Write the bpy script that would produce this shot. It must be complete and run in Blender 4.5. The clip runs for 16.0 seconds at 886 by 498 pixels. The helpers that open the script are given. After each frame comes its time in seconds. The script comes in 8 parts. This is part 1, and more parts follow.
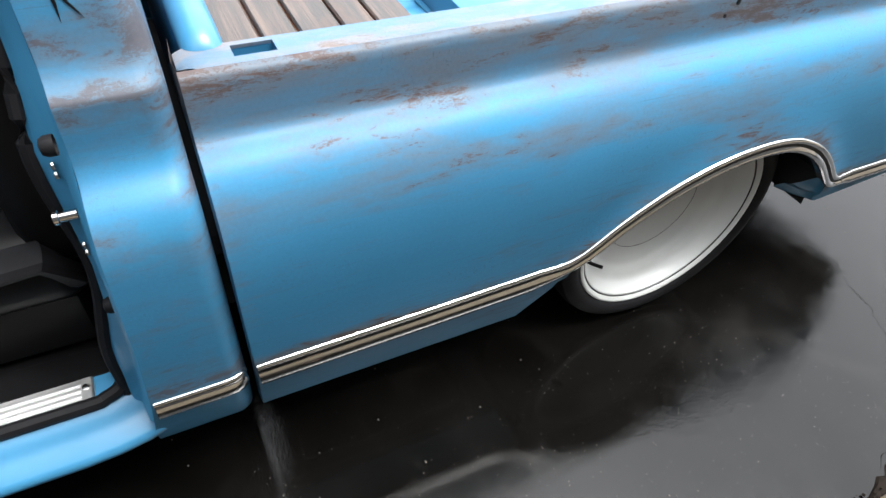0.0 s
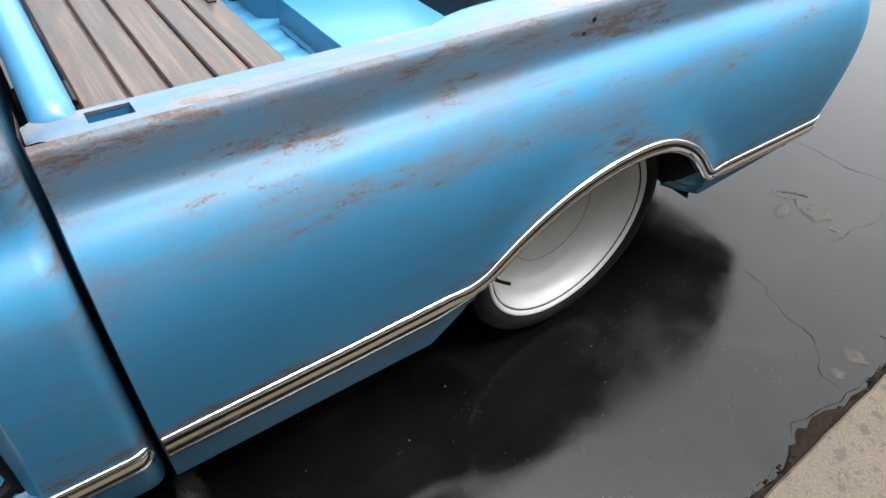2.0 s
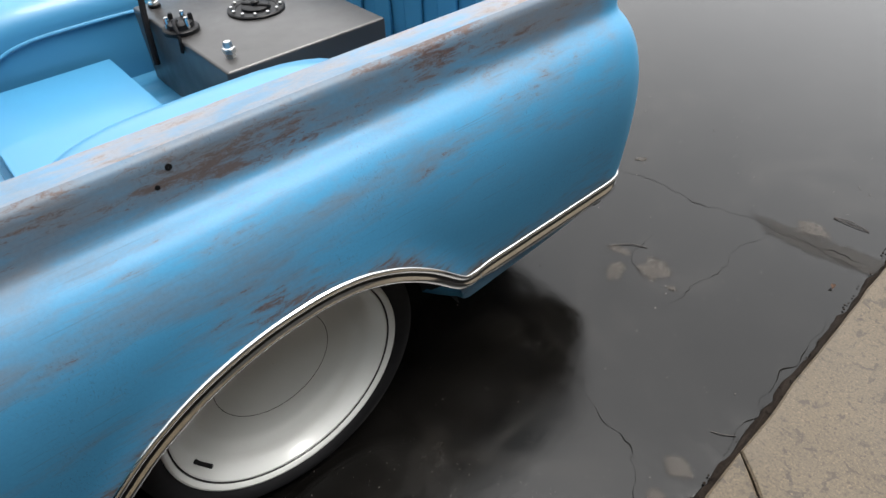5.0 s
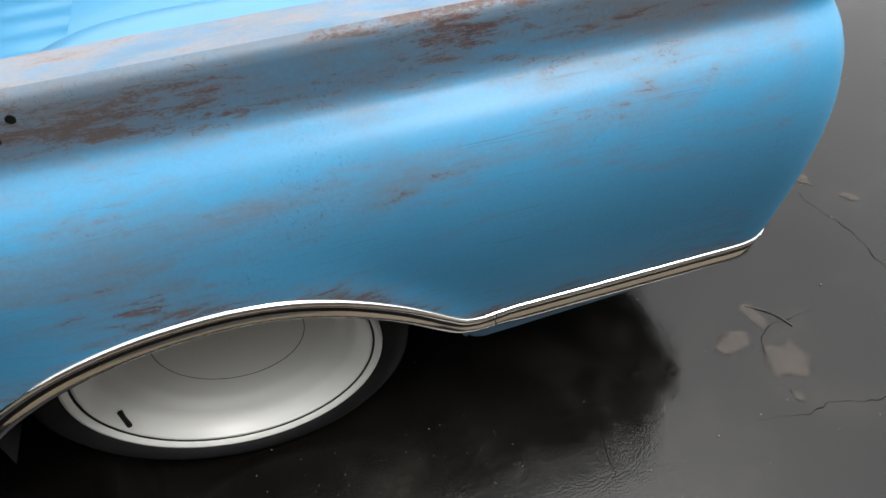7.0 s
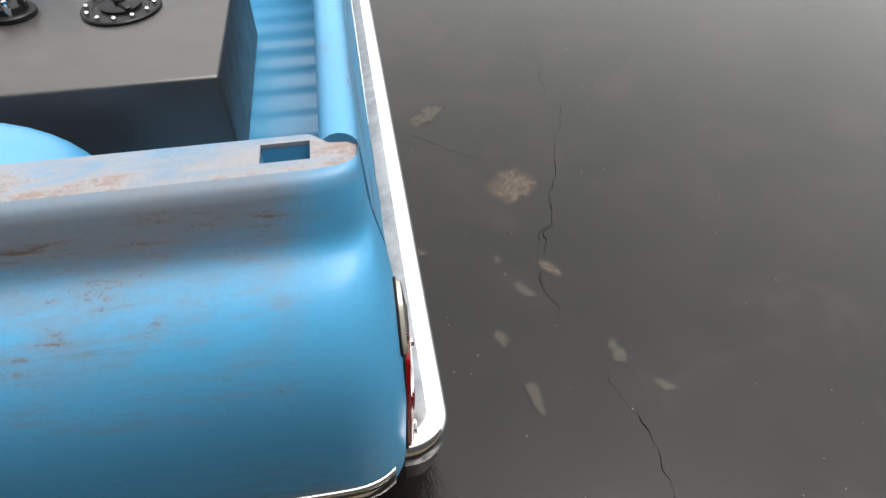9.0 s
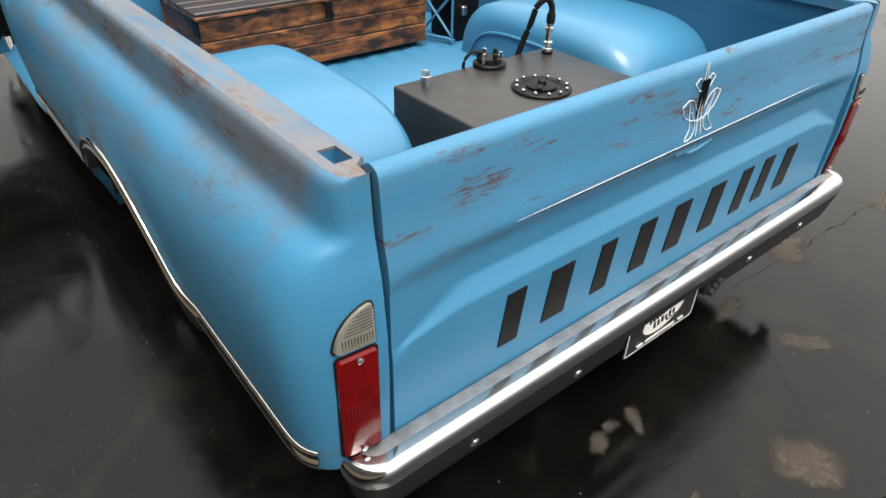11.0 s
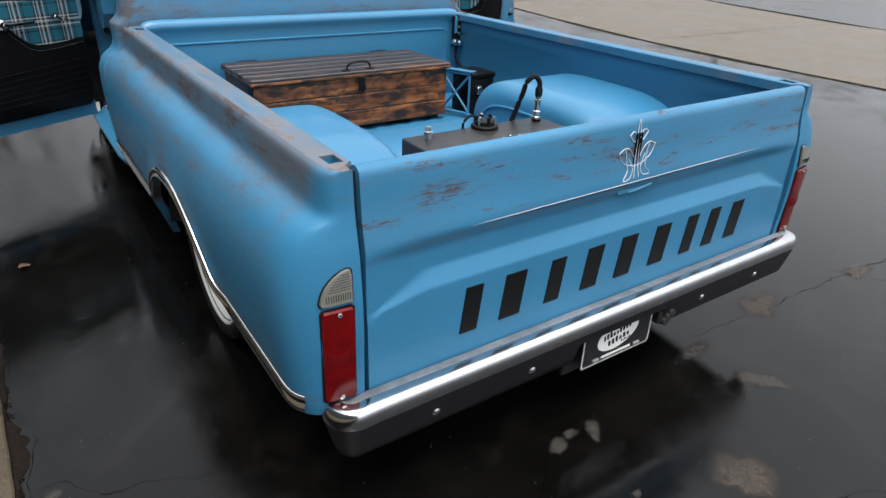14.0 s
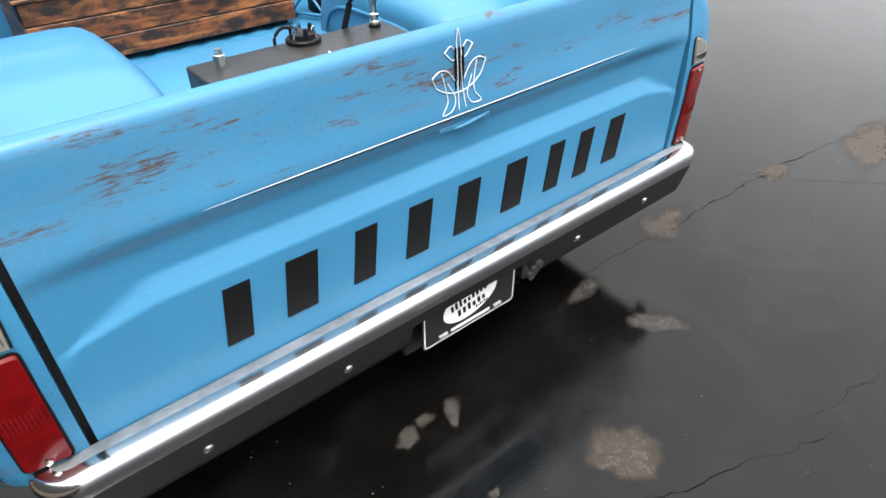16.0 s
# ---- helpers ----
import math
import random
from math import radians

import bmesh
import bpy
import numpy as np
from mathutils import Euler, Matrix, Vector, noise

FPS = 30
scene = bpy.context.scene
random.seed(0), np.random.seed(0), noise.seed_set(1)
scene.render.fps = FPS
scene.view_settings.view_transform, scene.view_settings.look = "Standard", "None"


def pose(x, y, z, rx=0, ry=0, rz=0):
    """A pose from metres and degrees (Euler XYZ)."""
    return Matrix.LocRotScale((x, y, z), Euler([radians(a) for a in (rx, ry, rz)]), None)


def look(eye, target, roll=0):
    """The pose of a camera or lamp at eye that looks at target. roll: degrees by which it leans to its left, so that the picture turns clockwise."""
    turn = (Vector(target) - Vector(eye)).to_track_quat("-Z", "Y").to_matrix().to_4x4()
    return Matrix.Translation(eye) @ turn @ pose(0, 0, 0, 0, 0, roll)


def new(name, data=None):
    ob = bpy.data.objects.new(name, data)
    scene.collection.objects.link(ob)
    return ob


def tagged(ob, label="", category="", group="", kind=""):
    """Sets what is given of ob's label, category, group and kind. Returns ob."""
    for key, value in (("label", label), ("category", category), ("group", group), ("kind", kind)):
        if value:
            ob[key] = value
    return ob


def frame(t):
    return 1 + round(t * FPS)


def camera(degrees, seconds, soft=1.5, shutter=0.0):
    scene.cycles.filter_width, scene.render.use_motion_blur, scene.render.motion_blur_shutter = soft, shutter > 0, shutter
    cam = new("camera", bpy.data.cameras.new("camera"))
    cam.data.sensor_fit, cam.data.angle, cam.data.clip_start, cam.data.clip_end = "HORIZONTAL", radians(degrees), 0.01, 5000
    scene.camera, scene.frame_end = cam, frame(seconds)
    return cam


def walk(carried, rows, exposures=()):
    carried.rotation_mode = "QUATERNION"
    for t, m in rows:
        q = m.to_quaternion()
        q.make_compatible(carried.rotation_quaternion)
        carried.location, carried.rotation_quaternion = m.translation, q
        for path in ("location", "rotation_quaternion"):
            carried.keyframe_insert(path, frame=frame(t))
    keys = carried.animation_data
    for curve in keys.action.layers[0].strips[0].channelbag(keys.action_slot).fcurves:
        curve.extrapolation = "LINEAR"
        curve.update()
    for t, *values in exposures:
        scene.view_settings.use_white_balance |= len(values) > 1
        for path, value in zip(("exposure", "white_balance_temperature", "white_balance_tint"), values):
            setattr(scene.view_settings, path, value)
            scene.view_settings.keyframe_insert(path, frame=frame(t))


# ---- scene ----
cam = camera(70.4, 16.0)

PATH = [
    (0, (-1.693, 2.092, 1.408), (-0.448, 1.405, 0.002), 5.0),
    (0.5, (-1.698, 2.082, 1.414), (-0.459, 1.359, 0.021), 4.4),
    (1, (-1.704, 2.073, 1.417), (-0.468, 1.299, 0.049), 4.3),
    (1.5, (-1.709, 2.053, 1.421), (-0.492, 1.222, 0.069), 3.2),
    (2, (-1.714, 2.037, 1.422), (-0.53, 1.133, 0.088), 3.3),
    (2.5, (-1.714, 2.022, 1.432), (-0.584, 1.044, 0.103), 4.3),
    (3, (-1.726, 1.971, 1.438), (-0.65, 0.923, 0.118), 4.7),
    (3.5, (-1.756, 1.797, 1.427), (-0.708, 0.72, 0.107), 4.5),
    (4, (-1.776, 1.619, 1.444), (-0.677, 0.586, 0.13), 2.0),
    (4.2, (-1.765, 1.556, 1.451), (-0.664, 0.499, 0.158), 0.7),
    (6.3, (-1.592, 0.916, 1.397), (-0.393, 0.323, -0.09), -2.3),
    (6.5, (-1.54, 0.902, 1.367), (-0.353, 0.382, -0.156), 2.9),
    (7, (-1.556, 0.765, 1.361), (-0.314, 0.446, -0.174), -3.0),
    (7.5, (-1.627, 0.562, 1.406), (-0.343, 0.062, -0.043), -3.0),
    (8, (-1.588, 0.387, 1.408), (-0.308, -0.223, -0.002), -0.5),
    (8.2, (-1.58, 0.305, 1.405), (-0.294, -0.321, 0.007), -2.6),
    (10.3, (-1.075, -0.463, 1.33), (-0.086, 0.511, -0.11), 1.0),
    (10.5, (-1.103, -0.523, 1.337), (-0.155, 0.6, -0.02), 0.5),
    (11, (-1.246, -0.674, 1.386), (-0.203, 0.591, 0.24), 1.5),
    (11.5, (-1.318, -0.842, 1.45), (-0.179, 0.517, 0.525), 3.1),
    (12, (-1.365, -0.969, 1.498), (-0.357, 0.567, 0.708), 3.2),
    (12.5, (-1.405, -0.99, 1.53), (-0.491, 0.681, 0.921), 2.7),
    (13, (-1.408, -0.992, 1.517), (-0.521, 0.713, 0.964), 2.3),
    (13.5, (-1.365, -1.023, 1.457), (-0.407, 0.572, 0.724), 1.0),
    (14, (-1.349, -1.065, 1.398), (-0.329, 0.395, 0.487), 2.2),
    (14.5, (-1.314, -1.09, 1.346), (-0.327, 0.285, 0.281), 1.0),
    (15, (-1.218, -1.036, 1.331), (-0.264, 0.289, 0.177), -0.7),
    (15.5, (-1.038, -0.955, 1.347), (-0.052, 0.321, 0.164), -0.8),
    (16, (-0.792, -0.931, 1.342), (0.231, 0.308, 0.151), -0.4),
]
walk(cam, [(t, look(e, g, r)) for t, e, g, r in PATH], [
    (0, 2.32, 6350, 10), (2, 2.19, 6400, 10), (4.2, 2.0, 6500, 10), (6.3, 1.70, 6650, 10), (7.2, 1.88, 6600, 10), (8.2, 2.0, 6550, 10),
    (10.3, 1.60, 7250, 10), (11, 1.62, 7050, 10), (11.5, 1.5, 6800, 10), (12, 1.35, 6800, 10), (12.5, 1.31, 6750, 10), (13, 1.32, 6650, 10),
    (13.5, 1.35, 6500, 10), (14, 1.25, 6300, 10), (14.5, 1.5, 6400, 10), (15, 2.0, 6500, 10), (15.5, 2.1, 6600, 10), (16, 2.0, 6500, 10)])

# ---- world, sun, exposure ----
world = bpy.data.worlds.new("world")
scene.world = world
world.use_nodes = True
wn, wl = world.node_tree.nodes, world.node_tree.links
sky = wn.new("ShaderNodeTexSky")
sky.sky_type, sky.sun_disc = "NISHITA", False
sky.sun_elevation, sky.sun_rotation = radians(71), radians(157)
sky.air_density, sky.dust_density, sky.ozone_density = 1.0, 5.0, 1.0
grey = wn.new("ShaderNodeHueSaturation")
grey.inputs["Saturation"].default_value = 0.12
wl.new(sky.outputs[0], grey.inputs["Color"])
# cloud deck: brighter overhead than at the horizon, the sky faintly through it
wtc, wsep, wcloud, wmix = wn.new("ShaderNodeTexCoord"), wn.new("ShaderNodeSeparateXYZ"), wn.new("ShaderNodeValToRGB"), wn.new("ShaderNodeMix")
wl.new(wtc.outputs["Generated"], wsep.inputs[0])
wnoise, wadd, wsub = wn.new("ShaderNodeTexNoise"), wn.new("ShaderNodeMath"), wn.new("ShaderNodeMath")
wl.new(wtc.outputs["Generated"], wnoise.inputs["Vector"])
wnoise.inputs["Scale"].default_value, wnoise.inputs["Detail"].default_value, wnoise.inputs["Distortion"].default_value = 3.2, 5.0, 0.6
wsub.operation, wsub.inputs[1].default_value = "MULTIPLY_ADD", 0.52
wsub.inputs[2].default_value = -0.26
wl.new(wnoise.outputs[0], wsub.inputs[0])
wl.new(wsep.outputs["Z"], wadd.inputs[0])
wl.new(wsub.outputs[0], wadd.inputs[1])
wl.new(wadd.outputs[0], wcloud.inputs["Fac"])
wcloud.color_ramp.elements[0].color = (0.48, 0.492, 0.506, 1)
wcloud.color_ramp.elements[1].color = (1.04, 1.06, 1.09, 1)
wscale = wn.new("ShaderNodeVectorMath")
wscale.operation = "SCALE"
wl.new(wcloud.outputs[0], wscale.inputs[0])
# the cloud is thinner, and so brighter, towards the hidden sun
wside, wgain = wn.new("ShaderNodeVectorMath"), wn.new("ShaderNodeMath")
wside.operation, wside.inputs[1].default_value = "DOT_PRODUCT", (0.1, -1.0, 0.0)
wl.new(wtc.outputs["Generated"], wside.inputs[0])
wgain.operation, wgain.inputs[1].default_value, wgain.inputs[2].default_value = "MULTIPLY_ADD", 1.8, 5.5
wl.new(wside.outputs["Value"], wgain.inputs[0])
wl.new(wgain.outputs[0], wscale.inputs["Scale"])
wmix.data_type = "RGBA"
wmix.inputs["Factor"].default_value = 0.85
wl.new(grey.outputs[0], wmix.inputs["A"])
wl.new(wscale.outputs[0], wmix.inputs["B"])
wl.new(wmix.outputs["Result"], wn["Background"].inputs["Color"])
wn["Background"].inputs["Strength"].default_value = 0.15
sun = new("sun", bpy.data.lights.new("sun", "SUN"))
sun.data.energy, sun.data.angle, sun.data.color = 1.45, radians(30), (1.0, 0.97, 0.93)
sun.matrix_world = look((-1.7, -2.4, 8.0), (0, 0, 0))


# ---- materials ----
def mat_new(name):
    m = bpy.data.materials.new(name)
    m.use_nodes = True
    return m, m.node_tree.nodes, m.node_tree.links, m.node_tree.nodes["Principled BSDF"]


def n_coord(n, l, scale=(1, 1, 1), space="Object", rot=(0, 0, 0)):
    tc, mp = n.new("ShaderNodeTexCoord"), n.new("ShaderNodeMapping")
    mp.inputs["Scale"].default_value = scale
    mp.inputs["Rotation"].default_value = rot
    l.new(tc.outputs[space], mp.inputs["Vector"])
    return mp.outputs["Vector"]


def n_noise(n, l, vec, scale, detail=4.0, rough=0.55, dist=0.0):
    t = n.new("ShaderNodeTexNoise")
    t.inputs["Scale"].default_value, t.inputs["Detail"].default_value = scale, detail
    t.inputs["Roughness"].default_value, t.inputs["Distortion"].default_value = rough, dist
    l.new(vec, t.inputs["Vector"])
    return t.outputs["Fac"]


def n_ramp(n, l, fac, stops):
    r = n.new("ShaderNodeValToRGB")
    e = r.color_ramp.elements
    while len(e) < len(stops):
        e.new(0.5)
    for k, (p, c) in enumerate(stops):
        e[k].position = p
        e[k].color = (c, c, c, 1) if isinstance(c, (int, float)) else (*c, 1)
    l.new(fac, r.inputs["Fac"])
    return r.outputs["Color"]


def n_mix(n, l, fac, a, b, mode="MIX"):
    m = n.new("ShaderNodeMix")
    m.data_type, m.blend_type = "RGBA", mode
    for sock, v in ((m.inputs["Factor"], fac), (m.inputs["A"], a), (m.inputs["B"], b)):
        if isinstance(v, (int, float)):
            sock.default_value = v
        elif isinstance(v, tuple):
            sock.default_value = (*v, 1)
        else:
            l.new(v, sock)
    return m.outputs["Result"]


def n_math(n, l, op, a, b=None, clamp=False):
    m = n.new("ShaderNodeMath")
    m.operation, m.use_clamp = op, clamp
    for sock, v in zip(m.inputs, (a, b)):
        if isinstance(v, (int, float)):
            sock.default_value = v
        elif v is not None:
            l.new(v, sock)
    return m.outputs[0]


def n_bump(n, l, bsdf, height, strength, dist=0.002):
    b = n.new("ShaderNodeBump")
    b.inputs["Strength"].default_value, b.inputs["Distance"].default_value = strength, dist
    l.new(height, b.inputs["Height"])
    l.new(b.outputs["Normal"], bsdf.inputs["Normal"])


def plain(name, col, rough=0.5, metal=0.0, vary=0.15, scale=30.0, bump=0.0, coat=0.0, spec=0.5, rscale=None):
    m, n, l, b = mat_new(name)
    v = n_coord(n, l)
    f = n_noise(n, l, v, scale, 5.0)
    g = n_noise(n, l, v, scale / 9.0, 3.0)
    h = n_mix(n, l, 0.5, f, g)
    lo = tuple(c * (1 - vary) for c in col)
    hi = tuple(min(1.0, c * (1 + vary)) for c in col)
    l.new(n_ramp(n, l, h, [(0.3, lo), (0.7, hi)]), b.inputs["Base Color"])
    rr = n_ramp(n, l, g, [(0.3, max(0.02, rough * 0.85)), (0.7, min(1.0, rough * 1.15))])
    l.new(rr, b.inputs["Roughness"])
    b.inputs["Metallic"].default_value = metal
    b.inputs["Coat Weight"].default_value = coat
    b.inputs["Specular IOR Level"].default_value = spec
    if bump:
        n_bump(n, l, b, f, bump)
    return m


BLUE = (0.034, 0.168, 0.302)


def paint_patina(name, along, zone, amount, rough=0.36, pale=0.55, bare=0.82, primer=(0.115, 0.117, 0.125), haze=0.0, grain=0.10, spec=0.34):
    """Satin blue paint rubbed through to primer and rust. along: scale of the streaks; zone: list of (z, wear)."""
    m, n, l, b = mat_new(name)
    v = n_coord(n, l)
    sx = n_coord(n, l, along)
    big = n_noise(n, l, sx, 1.0, 3.0, 0.6, 0.4)
    fine = n_noise(n, l, n_coord(n, l, tuple(a * 5.5 for a in along)), 1.0, 6.0, 0.7, 0.6)
    sep = n.new("ShaderNodeSeparateXYZ")
    l.new(v, sep.inputs[0])
    wear = n_ramp(n, l, n_math(n, l, "MULTIPLY", sep.outputs["Z"], 0.6), [(z * 0.6, w) for z, w in zone])
    mixed = n_math(n, l, "ADD", n_math(n, l, "MULTIPLY", big, 0.55), n_math(n, l, "MULTIPLY", fine, 0.45))
    rub = n.new("ShaderNodeAttribute")
    rub.attribute_name = "rub"
    mixed = n_math(n, l, "ADD", mixed, n_math(n, l, "MULTIPLY", rub.outputs["Fac"], 0.17))
    raw = n_math(n, l, "ADD", mixed, n_math(n, l, "MULTIPLY", n_math(n, l, "SUBTRACT", wear, 0.5), amount))
    soft = n_ramp(n, l, raw, [(0.47, 0.0), (0.66, 1.0)])
    crackle = n_noise(n, l, n_coord(n, l, tuple(a ** 0.5 * 55.0 for a in along)), 1.0, 4.0, 0.75, 1.2)
    worn = n_math(n, l, "ADD", raw, n_math(n, l, "MULTIPLY", n_math(n, l, "SUBTRACT", crackle, 0.5), grain))
    hard = n_ramp(n, l, worn, [(0.595, 0.0), (0.655, 1.0)])
    veil = n_math(n, l, "ADD", n_math(n, l, "MULTIPLY", n_noise(n, l, n_coord(n, l, (4.0, 2.6, 7.0)), 1.0, 5.0, 0.62, 0.8), 0.55), wear)
    film = n_ramp(n, l, n_math(n, l, "ADD", veil, n_math(n, l, "MULTIPLY", rub.outputs["Fac"], 0.12)), [(0.74, 0.0), (0.98, 1.0)])
    tone = n_noise(n, l, v, 1.7, 4.0)
    blue = n_ramp(n, l, tone, [(0.3, tuple(c * 0.9 for c in BLUE)), (0.7, tuple(c * 1.1 for c in BLUE))])
    speck = n_noise(n, l, v, 60.0, 6.0, 0.7)
    rust = n_ramp(n, l, speck, [(0.3, (0.028, 0.011, 0.008)), (0.5, (0.062, 0.028, 0.020)), (0.72, (0.098, 0.060, 0.048))])
    blue = n_mix(n, l, n_math(n, l, "MULTIPLY", film, haze), blue, (0.100, 0.088, 0.085))
    thin = n_mix(n, l, n_math(n, l, "MULTIPLY", soft, pale), blue, primer)
    rust = n_mix(n, l, n_ramp(n, l, n_noise(n, l, v, 6.0, 3.0), [(0.38, 0.75), (0.66, 0.0)]), rust, (0.072, 0.056, 0.052))
    coat = n_mix(n, l, n_math(n, l, "MULTIPLY", hard, bare), thin, rust)
    # fine checking of the old lacquer, in patches
    check = n_noise(n, l, n_coord(n, l, (300.0, 260.0, 120.0)), 1.0, 4.0, 0.7, 1.0)
    where = n_ramp(n, l, n_math(n, l, "ADD", n_noise(n, l, v, 4.2, 3.0, 0.6), n_math(n, l, "MULTIPLY", n_math(n, l, "SUBTRACT", wear, 0.5), 0.25)), [(0.51, 0.0), (0.63, 1.0)])
    check = n_math(n, l, "MULTIPLY", n_ramp(n, l, check, [(0.575, 0.0), (0.64, 0.42)]), where)
    coat = n_mix(n, l, check, coat, (0.030, 0.034, 0.040))
    # fine mottle, and hairline scratches along the panel
    dust = n_ramp(n, l, n_noise(n, l, v, 170.0, 6.0, 0.8), [(0.32, 0.92), (0.68, 1.06)])
    coat = n_mix(n, l, 1.0, coat, dust, "MULTIPLY")
    hair = n_noise(n, l, n_coord(n, l, (60.0, 7.0, 420.0), rot=(0.05, 0, 0)), 1.0, 3.0, 0.6, 0.3)
    hair = n_math(n, l, "MULTIPLY", n_ramp(n, l, hair, [(0.62, 0.0), (0.70, 0.45)]), n_ramp(n, l, tone, [(0.42, 0.2), (0.62, 1.0)]))
    l.new(n_mix(n, l, hair, coat, (0.045, 0.060, 0.075)), b.inputs["Base Color"])
    l.new(n_ramp(n, l, raw, [(0.45, rough + 0.05), (0.66, rough + 0.18)]), b.inputs["Roughness"])
    b.inputs["Specular IOR Level"].default_value = spec
    b.inputs["Coat Weight"].default_value = 0.04
    b.inputs["Coat Roughness"].default_value = 0.22
    n_bump(n, l, b, n_math(n, l, "ADD", n_math(n, l, "MULTIPLY", hard, -0.5), n_math(n, l, "MULTIPLY", speck, 0.15)), 0.25, 0.001)
    return m


M_SIDE = paint_patina("paint_bedside", (2.0, 3.1, 17.0), [(0.0, 0.30), (0.40, 0.34), (0.455, 0.60), (0.50, 0.30), (0.68, 0.28), (0.77, 0.47), (0.81, 0.52), (0.855, 0.46), (0.885, 0.60), (0.95, 0.66), (0.97, 0.70), (1.3, 0.42)], 0.36, 0.37, pale=0.60, bare=0.80, primer=(0.104, 0.098, 0.097), haze=0.72, grain=0.26, spec=0.22)
M_CAB = paint_patina("paint_cab", (4.0, 4.0, 12.0), [(0.0, 0.30), (0.45, 0.35), (0.80, 0.40), (0.95, 0.53), (1.03, 0.56), (1.10, 0.44), (1.45, 0.42), (1.53, 0.58), (1.66, 0.42)], 0.30, pale=0.55, bare=0.55, primer=(0.100, 0.092, 0.090), haze=0.5, grain=0.24, spec=0.28)
M_RAIL = paint_patina("paint_rail", (9.0, 2.6, 4.0), [(0.0, 0.5), (0.9, 0.66), (1.0, 0.66)], 0.36, 0.31, 0.95, 0.50, (0.185, 0.155, 0.142), 0.55, 0.22)
M_RAILR = paint_patina("paint_rail_clean", (9.0, 2.6, 4.0), [(0.0, 0.4), (0.9, 0.50), (1.0, 0.50)], 0.36, 0.34, 0.7, 0.5, (0.20, 0.175, 0.165), 0.35, 0.2)
M_GATE = paint_patina("paint_tailgate", (4.2, 3.0, 30.0), [(0.0, 0.20), (0.70, 0.22), (0.79, 0.46), (0.85, 0.62), (0.92, 0.62), (0.955, 0.54), (0.968, 0.60), (1.0, 0.54)], 0.37, 0.33, 0.22, 0.95)
M_BLUE = plain("paint_blue_plain", BLUE, 0.38, vary=0.07, scale=8.0, coat=0.2)
M_HOOD = paint_patina("paint_hood", (2.6, 1.5, 2.6), [(0.0, 0.4), (1.0, 0.62), (2.0, 0.62)], 0.42, 0.34, 0.3, 0.8)
M_CHROME = plain("chrome", (0.78, 0.78, 0.77), 0.09, 1.0, 0.04, 12.0)
M_FACE = plain("flat_dark_face", (0.013, 0.013, 0.0145), 0.38, 0.0, 0.12, 30.0, spec=0.25)
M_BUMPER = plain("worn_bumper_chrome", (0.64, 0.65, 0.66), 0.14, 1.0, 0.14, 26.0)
M_LEDGE = plain("dull_pitted_chrome", (0.30, 0.31, 0.325), 0.62, 0.75, 0.42, 34.0, 0.12)
M_STEEL = plain("brushed_steel", (0.55, 0.55, 0.54), 0.28, 1.0, 0.1, 40.0)
M_WHITE = plain("white_enamel", (0.56, 0.57, 0.55), 0.32, vary=0.05, scale=9.0, coat=0.4)
M_TYRE = plain("tyre_rubber", (0.008, 0.008, 0.009), 0.6, spec=0.2, vary=0.3, scale=60.0, bump=0.1)
M_RUBBER = plain("black_rubber", (0.008, 0.008, 0.009), 0.6, spec=0.12, vary=0.2, scale=50.0)
M_DARK = plain("dark_underside", (0.012, 0.012, 0.013), 0.8, vary=0.3, scale=20.0)
M_BLACK = plain("black_satin_paint", (0.004, 0.004, 0.0045), 0.45, spec=0.2, vary=0.2, scale=30.0)
M_VINYL = plain("black_vinyl", (0.0048, 0.0048, 0.0052), 0.45, spec=0.12, vary=0.2, scale=140.0, bump=0.04)
M_TANK = plain("grey_powder_coat", (0.017, 0.016, 0.0155), 0.40, spec=0.75, vary=0.08, scale=150.0, bump=0.06)


